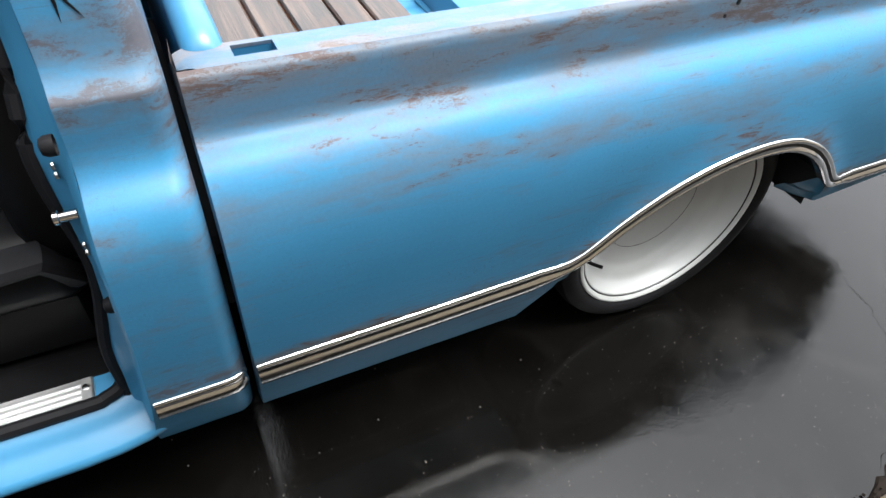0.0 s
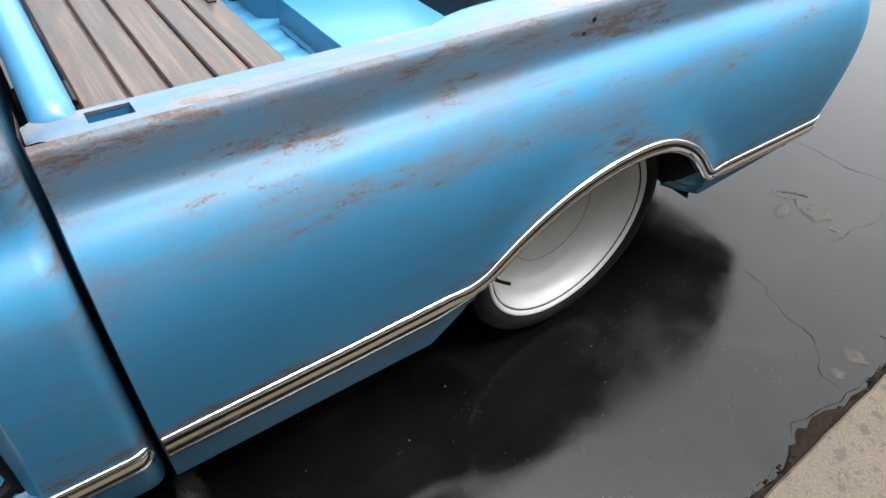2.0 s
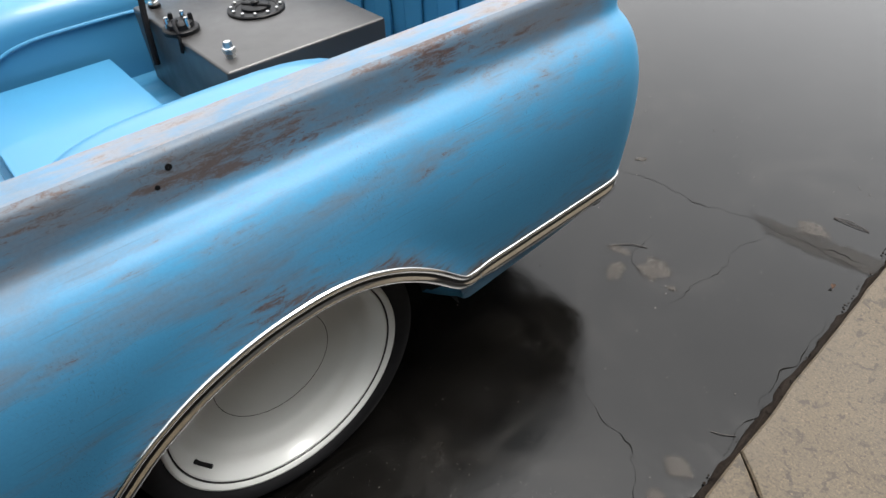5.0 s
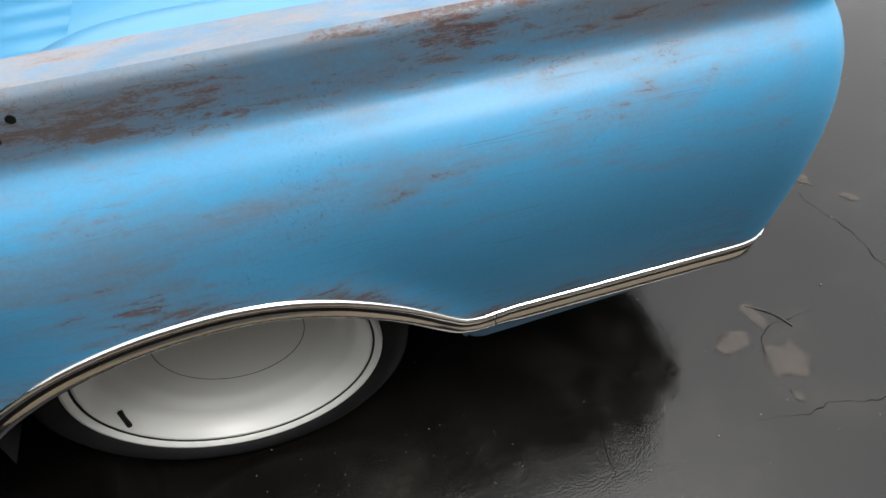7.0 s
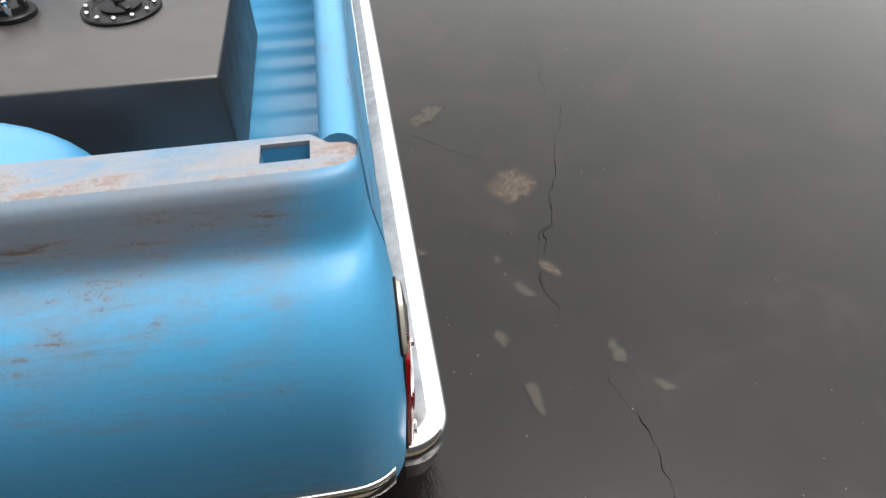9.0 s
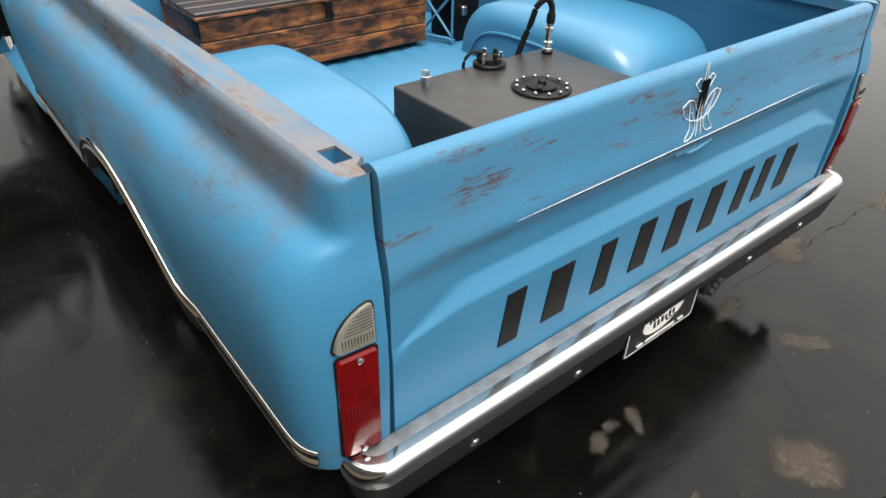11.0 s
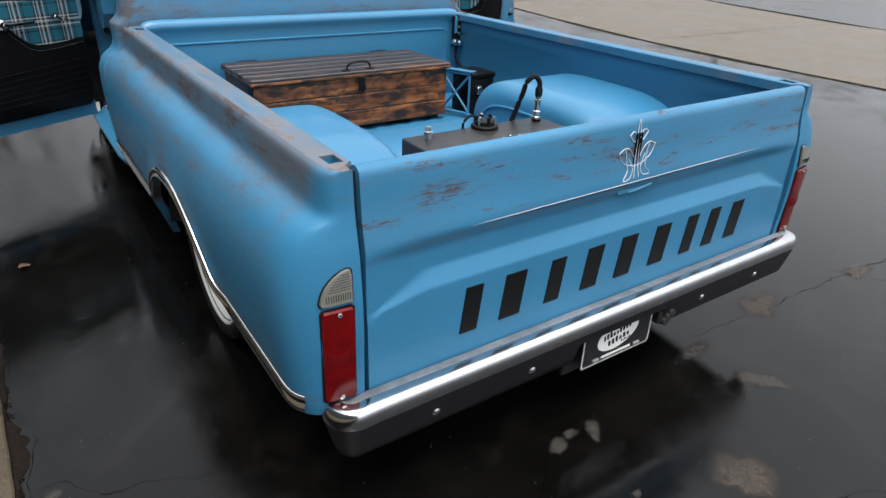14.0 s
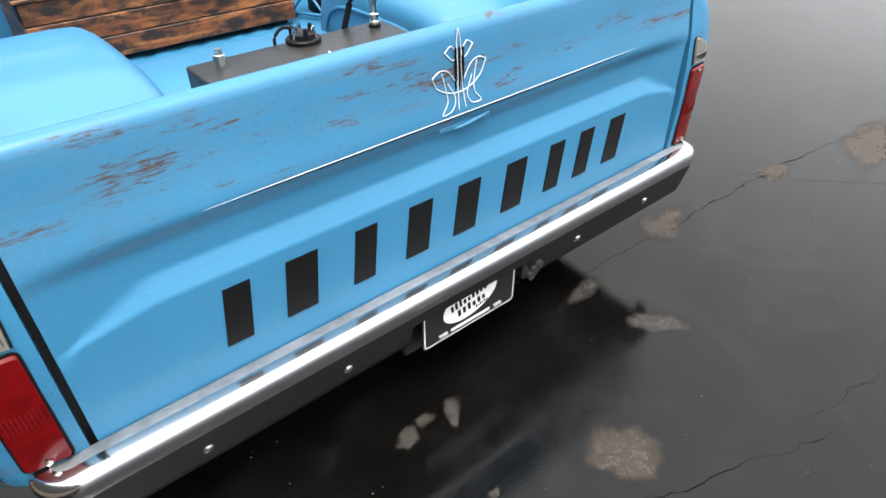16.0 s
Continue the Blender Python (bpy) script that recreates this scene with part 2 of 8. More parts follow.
def mat_asphalt():
    m, n, l, b = mat_new("wet_asphalt")
    v = n_coord(n, l)
    big = n_noise(n, l, v, 1.1, 6.0, 0.65, 0.6)
    mid = n_noise(n, l, v, 4.0, 6.0, 0.6)
    grit = n_noise(n, l, v, 230.0, 3.0, 0.7)
    stone = n.new("ShaderNodeTexVoronoi")
    stone.inputs["Scale"].default_value = 230.0
    l.new(v, stone.inputs["Vector"])
    c = n_ramp(n, l, mid, [(0.30, (0.0018, 0.0017, 0.0015)), (0.60, (0.0036, 0.0033, 0.0030)), (0.80, (0.007, 0.0065, 0.0058))])
    l.new(n_mix(n, l, n_ramp(n, l, grit, [(0.65, 0.0), (0.74, 0.7)]), c, (0.034, 0.032, 0.029)), b.inputs["Base Color"])
    lump = n_noise(n, l, v, 24.0, 6.0, 0.72, 0.5)
    stain = n_noise(n, l, v, 2.3, 7.0, 0.68, 0.9)
    base = b.inputs["Base Color"].links[0].from_socket
    l.new(n_mix(n, l, n_ramp(n, l, stain, [(0.54, 0.0), (0.70, 0.45)]), base, (0.016, 0.0145, 0.0128)), b.inputs["Base Color"])
    wet = n_math(n, l, "ADD", n_math(n, l, "MULTIPLY", big, 0.6), n_math(n, l, "MULTIPLY", mid, 0.4))
    wet = n_math(n, l, "ADD", wet, n_math(n, l, "MULTIPLY", n_math(n, l, "SUBTRACT", lump, 0.5), 0.22))
    l.new(n_ramp(n, l, wet, [(0.42, 0.05), (0.53, 0.12), (0.64, 0.24)]), b.inputs["Roughness"])
    dry = n_ramp(n, l, wet, [(0.49, 0.20), (0.64, 1.0)])
    h = n_math(n, l, "ADD", n_math(n, l, "MULTIPLY", n_math(n, l, "MULTIPLY", stone.outputs["Distance"], 0.5), dry), n_math(n, l, "ADD", n_math(n, l, "MULTIPLY", mid, 0.13), n_math(n, l, "MULTIPLY", n_math(n, l, "MULTIPLY", grit, 0.25), dry)))
    h = n_math(n, l, "ADD", h, n_math(n, l, "MULTIPLY", n_math(n, l, "MULTIPLY", lump, 0.24), dry))
    n_bump(n, l, b, h, 0.18, 0.0035)
    b.inputs["Specular IOR Level"].default_value = 0.25
    return m


def mat_concrete(name="concrete", base=(0.064, 0.048, 0.029), rough=0.64, spec=0.34):
    m, n, l, b = mat_new(name)
    v = n_coord(n, l)
    big, mid, fine = n_noise(n, l, v, 1.1, 5.0), n_noise(n, l, v, 7.0, 6.0, 0.65), n_noise(n, l, v, 170.0, 4.0, 0.8)
    c = n_ramp(n, l, n_mix(n, l, 0.5, big, mid), [(0.3, tuple(x * 0.78 for x in base)), (0.55, base), (0.75, tuple(min(1, x * 1.15) for x in base))])
    c = n_mix(n, l, n_ramp(n, l, fine, [(0.32, 0.9), (0.49, 0.0)]), c, tuple(x * 0.28 for x in base))
    spot = n_noise(n, l, v, 62.0, 4.0, 0.75)
    c = n_mix(n, l, n_ramp(n, l, spot, [(0.57, 0.0), (0.64, 0.85)]), c, tuple(x * 0.36 for x in base))
    blot = n_noise(n, l, v, 21.0, 3.0, 0.6, 0.6)
    c = n_mix(n, l, n_ramp(n, l, blot, [(0.585, 0.0), (0.635, 0.8)]), c, tuple(x * 0.32 for x in base))
    c = n_mix(n, l, n_ramp(n, l, fine, [(0.57, 0.0), (0.70, 0.8)]), c, tuple(min(1, x * 2.3) for x in base))
    l.new(c, b.inputs["Base Color"])
    b.inputs["Specular IOR Level"].default_value = spec
    l.new(n_ramp(n, l, big, [(0.35, rough * 0.7), (0.65, rough)]), b.inputs["Roughness"])
    n_bump(n, l, b, n_mix(n, l, 0.6, mid, fine), 0.45, 0.004)
    return m


M_ASPHALT = mat_asphalt()
M_CONC = mat_concrete()


def mat_glass(name, tint=(0.9, 0.95, 0.95)):
    m, n, l, b = mat_new(name)
    out = n["Material Output"]
    n.remove(b)
    tr, gl, fr, mx = n.new("ShaderNodeBsdfTransparent"), n.new("ShaderNodeBsdfGlossy"), n.new("ShaderNodeFresnel"), n.new("ShaderNodeMixShader")
    tr.inputs["Color"].default_value = (*tint, 1)
    gl.inputs["Roughness"].default_value = 0.02
    fr.inputs["IOR"].default_value = 1.36
    l.new(fr.outputs[0], mx.inputs[0])
    l.new(tr.outputs[0], mx.inputs[1])
    l.new(gl.outputs[0], mx.inputs[2])
    l.new(mx.outputs[0], out.inputs["Surface"])
    return m


M_GLASS = mat_glass("window_glass")
M_CLEAR = plain("clear_ribbed_lens", (0.16, 0.155, 0.135), 0.15, vary=0.1, scale=30.0, coat=0.6)
M_RED = plain("red_lens", (0.098, 0.0012, 0.002), 0.14, vary=0.45, scale=34.0, coat=0.06, spec=0.25)


# ---- mesh helpers ----
def finish(name, bm, material, parent=None, label="", smooth=True, kind="", sharp=35):
    bmesh.ops.recalc_face_normals(bm, faces=bm.faces)
    return finish_raw(name, bm, material, parent, label, smooth, kind, sharp)


def finish_raw(name, bm, material, parent=None, label="", smooth=True, kind="", sharp=35):
    me = bpy.data.meshes.new(name)
    if smooth:
        lim = math.cos(radians(sharp))
        for f in bm.faces:
            f.smooth = True
        for e in bm.edges:
            if len(e.link_faces) == 2:
                e.smooth = e.link_faces[0].normal.dot(e.link_faces[1].normal) > lim
    bm.to_mesh(me)
    bm.free()
    me.materials.append(material)
    ob = new(name, me)
    if parent is not None:
        ob.parent = parent
    if label:
        ob["label"] = label
    if kind:
        ob["kind"] = kind
    return ob


part = finish


def empty(name, label, category, at=(0, 0, 0), group="", kind=""):
    ob = new(name)
    ob.empty_display_size = 0.2
    ob.location = at
    tagged(ob, label, category, group, kind)
    return ob


def grid(bm, rows, close=False, skip=None):
    """Faces over rows of points."""
    vs = [[bm.verts.new(p) for p in r] for r in rows]
    for i in range(len(vs) - 1):
        n = len(vs[i])
        for j in range(n if close else n - 1):
            if skip and skip(i, j):
                continue
            bm.faces.new((vs[i][j], vs[i][(j + 1) % n], vs[i + 1][(j + 1) % n], vs[i + 1][j]))
    return vs


def box(bm, lo, hi, bevel=0.0, m=None, seg=1):
    v = [bm.verts.new((x, y, z)) for x in (lo[0], hi[0]) for y in (lo[1], hi[1]) for z in (lo[2], hi[2])]
    fs = [bm.faces.new([v[k] for k in q]) for q in ((0, 1, 3, 2), (4, 6, 7, 5), (0, 4, 5, 1), (2, 3, 7, 6), (0, 2, 6, 4), (1, 5, 7, 3))]
    if bevel:
        es = list({e for f in fs for e in f.edges})
        r = bmesh.ops.bevel(bm, geom=es, offset=bevel, segments=seg, affect="EDGES", profile=0.5)
        v = list({w for f in r["faces"] for w in f.verts} | {w for w in v if w.is_valid})
    if m is not None:
        bmesh.ops.transform(bm, matrix=m, verts=[w for w in v if w.is_valid])
    return v


def tube(bm, pts, r, seg=10, closed=False, flat=1.0, up=(0, 0, 1)):
    """A tube along points; r a number or one for each point."""
    pts = [Vector(p) for p in pts]
    k = len(pts)
    rows = []
    for i, p in enumerate(pts):
        a = pts[(i - 1) % k] if closed or i else pts[0]
        c = pts[(i + 1) % k] if closed or i < k - 1 else pts[-1]
        d = (c - a).normalized()
        u = Vector(up)
        if abs(d.dot(u)) > 0.95:
            u = Vector((1, 0, 0)) if abs(d.x) < 0.8 else Vector((0, 1, 0))
        s = d.cross(u).normalized()
        w = s.cross(d)
        rr = r[i] if isinstance(r, (list, tuple)) else r
        rows.append([p + rr * (math.cos(2 * math.pi * q / seg) * s + flat * math.sin(2 * math.pi * q / seg) * w) for q in range(seg)])
    if closed:
        rows.append(rows[0])
    vs = grid(bm, rows, close=True)
    if closed:
        bmesh.ops.remove_doubles(bm, verts=[v for r_ in (vs[0], vs[-1]) for v in r_], dist=1e-6)
    else:
        bm.faces.new(vs[0][::-1])
        bm.faces.new(vs[-1])


def lathe(bm, prof, axis_m, seg=32):
    """Turn (radius, height) pairs round the local z of axis_m."""
    rows = [[axis_m @ Vector((r * math.cos(2 * math.pi * k / seg), r * math.sin(2 * math.pi * k / seg), h)) for k in range(seg)] for r, h in prof]
    vs = grid(bm, rows, close=True)
    return vs


def interp(x, pts):
    if x <= pts[0][0]:
        return pts[0][1]
    for (a, p), (b, q) in zip(pts, pts[1:]):
        if x <= b:
            t = (x - a) / (b - a)
            return p + (q - p) * t
    return pts[-1][1]


def smooth_curve(pts, n):
    """Catmull-Rom through points, n samples a span."""
    P = [Vector(p) for p in pts]
    P = [2 * P[0] - P[1]] + P + [2 * P[-1] - P[-2]]
    out = []
    for i in range(1, len(P) - 2):
        a, b, c, d = P[i - 1:i + 3]
        for k in range(n):
            t = k / n
            out.append(0.5 * ((2 * b) + (c - a) * t + (2 * a - 5 * b + 4 * c - d) * t * t + (3 * b - a - 3 * c + d) * t ** 3))
    out.append(P[-2])
    return out


def mirror_x(bm):
    bmesh.ops.scale(bm, vec=(-1, 1, 1), verts=bm.verts)


def prism(bm, poly, axis, lo, hi):
    """A closed prism: poly of 2D points, pushed along axis 0/1/2 from lo to hi."""
    def place(p, h):
        q = list(p)
        q.insert(axis, h)
        return q
    a = [bm.verts.new(place(p, lo)) for p in poly]
    b = [bm.verts.new(place(p, hi)) for p in poly]
    bm.faces.new(a)
    bm.faces.new(b[::-1])
    for i in range(len(poly)):
        j = (i + 1) % len(poly)
        bm.faces.new((a[i], a[j], b[j], b[i]))


def round_rect(x0, z0, x1, z1, r, n=6):
    out = []
    for cx, cz, a in ((x1 - r, z1 - r, 0), (x0 + r, z1 - r, 90), (x0 + r, z0 + r, 180), (x1 - r, z0 + r, 270)):
        for k in range(n + 1):
            t = radians(a + 90 * k / n)
            out.append((cx + r * math.cos(t), cz + r * math.sin(t)))
    return out


# ---- ground ----
G0 = 0.03


def rise(x, y):
    """The lot is level round the truck and climbs gently towards the street."""
    s = y - 5.0
    near = 0.05 * (s if s > 2 else (0 if s < -2 else (s + 2) ** 2 / 8))
    return near - 0.03 * min(30, max(0, s - 15)) * min(1, max(0, (x - 25) / 20)) + 0.05 * min(40, max(0, x - 70))


def edge_x(y):
    """Where the asphalt meets the concrete walk."""
    return -1.565 - 0.028 * (y + 0.2)

steps = [14, 16, 20, 24, 28, 36, 40, 45, 50, 70, 90, -400, -200, -100, -50, -25, -14, -8, -5, -3.5, -2.5, -1.6, -0.8, 0, 0.8, 1.6, 2.5, 3.5, 4.5, 5.5, 6.5, 7.5, 9, 12, 18, 30, 60, 120, 250, 500, 900]
bm = bmesh.new()
grid(bm, [[(x, y, rise(x, y) + G0) for x in [-900, -500, -200, -90, -40, -20, -10, -5, -2, 0, 2, 5, 10, 12.5, 18, 25, 28, 31, 34, 37, 41, 45, 50, 60, 70, 80, 90, 200, 500, 900]] for y in sorted(steps)])
ground = finish("ground", bm, M_ASPHALT, smooth=True)
tagged(ground, "wet dark asphalt with puddles and cracks", "asphalt", kind="structure")

# ---- truck ----
truck = empty("pickup_truck", "lowered light blue vintage pickup truck with worn patina paint", "pickup truck")

SIDE = [(0.245, 0.934), (0.34, 0.962), (0.395, 0.977), (0.42, 0.985), (0.455, 0.989), (0.50, 0.994), (0.58, 1.001), (0.65, 1.0045), (0.69, 1.0045), (0.73, 1.0025), (0.76, 0.9985), (0.785, 0.9925), (0.806, 0.9850), (0.824, 0.9760), (0.839, 0.9655), (0.851, 0.9540), (0.859, 0.9440), (0.865, 0.9335), (0.870, 0.9225), (0.875, 0.9130), (0.881, 0.9068), (0.889, 0.9030), (0.902, 0.9012), (0.925, 0.899), (0.952, 0.8965), (0.964, 0.894), (0.970, 0.888), (0.972, 0.880)]
ARCH = [(p[0], p[1]) for p in smooth_curve([(y, z, 0) for y, z in ((0.50, 0.445), (0.535, 0.446), (0.56, 0.448), (0.585, 0.457), (0.604, 0.470), (0.632, 0.497), (0.665, 0.530), (0.702, 0.563), (0.75, 0.598), (0.80, 0.626), (0.86, 0.649), (0.93, 0.659), (1.00, 0.657), (1.06, 0.649), (1.12, 0.633), (1.18, 0.610), (1.24, 0.577), (1.29, 0.541), (1.33, 0.505), (1.365, 0.473), (1.40, 0.452), (1.44, 0.4445), (1.48, 0.4425))], 3)]


def side_x(z):
    return interp(z, SIDE)


def trim_z(y):
    if y > ARCH[-1][0]:
        return interp(y, [(1.48, 0.4425), (1.7, 0.437), (2.07, 0.432)])
    return interp(y, ARCH)


def low_z(y):
    if y < 0.605:
        return interp(y, [(-0.1, 0.418), (0.10, 0.405), (0.25, 0.380), (0.50, 0.352), (0.54, 0.349), (0.556, 0.356), (0.569, 0.372), (0.584, 0.402), (0.605, 0.455)])
    if y > 1.46:
        return 0.247
    if y > 1.385:
        return interp(y, [(1.385, 0.42), (1.40, 0.355), (1.46, 0.247)])
    return trim_z(y) - 0.018


def skin(y, z):
    """The bed side's outer surface, with its flare over the wheel and its rounded tail."""
    if y < YC:
        s = min(1.0, (YC - y) / (YC + tail_off(z)))
        return 0.836 + (side_x(z) - 0.836) * max(0.0, 1 - s ** (2 / 0.62)) ** 0.31
    d = z - trim_z(y)
    f = 0.0
    if 0.5 < y < 1.46 and d > -0.06:
        w = min(1, (y - 0.5) / 0.1, (1.46 - y) / 0.1)
        f = 0.010 * w * math.exp(-(max(d, 0) / 0.055) ** 2)
    return side_x(z) + f


YC = 0.085
FY = 2.064


def tail_off(z):
    """How far the tail bulges behind the rail's end."""
    return interp(z, [(0.34, 0.030), (0.45, 0.038), (0.60, 0.044), (0.70, 0.042), (0.76, 0.036), (0.80, 0.032), (0.85, 0.022), (0.89, 0.016), (0.97, 0.012)])


def bedside(sign):
    bm = bmesh.new()
    rub = bm.verts.layers.float.new("rub")
    ys = sorted(set([round(YC + (FY - YC) * k / 40, 4) for k in range(41)] + [p[0] for p in ARCH] + [0.535, 0.541, 1.388, 1.394, 1.42, 1.44, 1.46]))
    rows = []
    for y in ys[::-1]:
        zb = low_z(y)
        zs = sorted({zb} | {z for z, _ in SIDE if z > zb + 0.006})
        cut = [z for z in zs if z > 0.665]
        lowr = [zb + (0.66 - zb) * k / 14 for k in range(15)] if zb < 0.655 else []
        rows.append([(-skin(y, z), y, z) for z in lowr + cut])
    nrow = len(rows[0])
    zs0 = [p[2] for p in rows[-1]]
    for k in range(1, 13):
        th = radians(90 * k / 12)
        r = []
        for z in zs0:
            d = side_x(z) - 0.836
            p = interp(z, [(0.80, 0.62), (0.93, 0.45)])
            r.append((-(0.836 + d * max(0.0, math.cos(th)) ** p), YC - (YC + tail_off(z)) * math.sin(th) ** p, z))
        rows.append(r)
    rows.append([(-0.836, 0.02, z) for z in zs0])
    assert all(len(r) == nrow for r in rows)
    rows.insert(0, [(-(side_x(z) - 0.008), FY + 0.001, z) for z in [p[2] for p in rows[0]]])
    rows.insert(0, [(-(side_x(z) - 0.03), FY + 0.003, z) for z in [p[2] for p in rows[0]]])
    rows.insert(0, [(-(side_x(z) - 0.10), FY - 0.002, z) for z in [p[2] for p in rows[0]]])
    vs = grid(bm, rows)
    # folded lower lip
    lip = [vs[i][0] for i in range(3, len(ys) + 3)]
    a = [bm.verts.new((v.co.x + 0.028, v.co.y, v.co.z - 0.002)) for v in lip]
    for i in range(len(lip) - 1):
        bm.faces.new((lip[i], lip[i + 1], a[i + 1], a[i]))
    # paint rubbed through along the wheel lip, the moulding and the front edge
    for v in bm.verts:
        d = v.co.z - trim_z(v.co.y)
        over = 1.0 if 0.53 < v.co.y < 1.40 else 0.55
        tail = max(0.0, min(1.0, (0.075 - v.co.y) / 0.05))
        scab = 0.75 * math.exp(-((v.co.y - 1.02) / 0.14) ** 2 - ((v.co.z - 0.928) / 0.026) ** 2)
        v[rub] = -1.3 * tail + scab + max(over * math.exp(-(max(d - 0.02, 0.0) / 0.045) ** 1.3) if d > -0.05 else 0.0, 0.3 * math.exp(-max(0.0, 2.05 - v.co.y) / 0.02))
    if sign > 0:
        mirror_x(bm)
    return part("bedside_panel", bm, M_SIDE, truck, "worn light blue fender panel with rust showing", sharp=60)


def rail(sign):
    bm = bmesh.new()
    ysr = [-0.011, 0.0, 0.018, 0.038, 0.090, 0.2] + [0.2 + 0.2 * k for k in range(1, 9)] + [1.925, 1.985, 2.02, 2.048, 2.062, 2.066]
    xs = [0.885, 0.880, 0.862, 0.830, 0.818, 0.814, 0.814, 0.826]
    zz = [0.9705, 0.972, 0.9725, 0.9725, 0.9722, 0.969, 0.940, 0.936]
    rows = []
    for y in ysr:
        lift = interp(y, [(-0.011, -0.006), (0.0, -0.001), (0.01, 0.0), (2.048, 0.0), (2.062, -0.006), (2.066, -0.050)])
        inset = interp(y, [(-0.016, 0.028), (0.0, 0.010), (0.018, 0.003), (0.04, 0.0), (2.03, 0.0), (2.062, 0.022)])
        rows.append([(-max(x - (inset if i < 2 else 0), 0.8375 if y < 0.03 else 0.0), y, z + lift) for i, (x, z) in enumerate(zip(xs, zz))])
    grid(bm, rows, skip=lambda i, j: j == 2 and (ysr[i] in (0.038, 1.925)))
    for y0, y1 in ((0.038, 0.090), (1.925, 1.985)):
        w = [(-0.862, y0), (-0.830, y0), (-0.830, y1), (-0.862, y1)]
        grid(bm, [[(x, y, 0.9725) for x, y in w + w[:1]], [(x, y, 0.9723 - 0.005) for x, y in w + w[:1]]])
    if sign > 0:
        mirror_x(bm)
    ob = part("bed_rail", bm, M_RAIL if sign < 0 else M_RAILR, truck, "bed rail worn to pale primer with stake pockets" if sign < 0 else "blue bed rail with light wear and stake pockets", sharp=30)
    for y0, y1 in ((0.038, 0.090), (1.925, 1.985)):
        bm = bmesh.new()
        s = -1 if sign < 0 else 1
        ring = [(s * 0.8625, y0 - 0.0005), (s * 0.8295, y0 - 0.0005), (s * 0.8295, y1 + 0.0005), (s * 0.8625, y1 + 0.0005)]
        grid(bm, [[(x, y, z) for x, y in ring + ring[:1]] for z in (0.968, 0.925, 0.87)])
        part("pocket_wall", bm, M_BLUE, ob, "shaded blue inside of a stake pocket", smooth=False)
        bm = bmesh.new()
        grid(bm, [[(s * 0.864, y0 - .002, 0.871), (s * 0.864, y1 + .002, 0.871)], [(s * 0.828, y0 - .002, 0.871), (s * 0.828, y1 + .002, 0.871)]])
        part("pocket_floor", bm, M_DARK, ob)
    return ob


def trim_strip(sign, y0, y1, n, zoff=0.0):
    """Bright moulding: an upper bead, a dark channel and a lower band."""
    ys = [y0 + (y1 - y0) * k / n for k in range(n + 1)]
    prof = [(0.0175, 0.000), (0.0168, 0.0036), (0.0140, 0.0062), (0.0100, 0.0068), (0.0060, 0.0056), (0.0040, 0.0030), (-0.0010, 0.0022), (-0.0040, 0.0034), (-0.0080, 0.0062), (-0.0130, 0.0070), (-0.0180, 0.0050), (-0.0200, 0.0)]
    bm = bmesh.new()
    rows = []
    for i, y in enumerate(ys):
        e = 0.004
        dz = (trim_z(y + e) - trim_z(y - e)) / (2 * e)
        k = 1 / math.sqrt(1 + dz * dz)
        base = skin(y, trim_z(y))
        wide = 1 + 0.55 * min(1, max(0, (0.53 - y) / 0.04)) + 1.15 * min(1, max(0, (y - 1.40) / 0.08))
        rows.append([(-(base + o), y - h * dz * k, trim_z(y) + (h if h > -0.0035 else h * wide) * k) for h, o in prof])
    grid(bm, rows)
    if sign > 0:
        mirror_x(bm)
    ob = part("chrome_moulding", bm, M_CHROME, truck, "bright chrome lower moulding", sharp=50)
    bm = bmesh.new()
    rows = []
    for y in ys:
        base = skin(y, trim_z(y))
        e = 0.004
        dz = (trim_z(y + e) - trim_z(y - e)) / (2 * e)
        k = 1 / math.sqrt(1 + dz * dz)
        rows.append([(-(base + 0.0036), y - h * dz * k, trim_z(y) + h * k) for h in (0.0044, -0.0034)])
    grid(bm, rows)
    if sign > 0:
        mirror_x(bm)
    part("moulding_channel", bm, M_BLACK, ob)
    return ob


for sgn in (-1, 1):
    bedside(sgn)
    rail(sgn)
    trim_strip(sgn, 0.5345, 2.061, 120)
    trim_strip(sgn, -0.008, 0.532, 40)


# tailgate
def gate_y(x, z):
    ax = abs(x)
    zl = interp(ax, [(0, 0.705), (0.66, 0.705), (0.79, 0.642), (0.84, 0.62)])
    wl_ = interp(ax, [(0, 0.045), (0.66, 0.045), (0.785, 0.004), (0.84, 0.004)])
    deep = interp(ax, [(0, 0.020), (0.66, 0.018), (0.79, 0.006), (0.83, 0.002)])
    y = -0.022 - 0.012 * min(1.0, max(0.0, (0.86 - z) / 0.08))
    if z > 0.80:
        return y + 0.010 * ((z - 0.80) / 0.17) ** 1.5
    if z > 0.752:
        t = (0.80 - z) / 0.048
        return y + deep * (3 * t * t - 2 * t ** 3)
    if z > zl:
        return y + deep
    if z > zl - wl_:
        t = (zl - z) / wl_
        return y + deep * (1 - t)
    return y


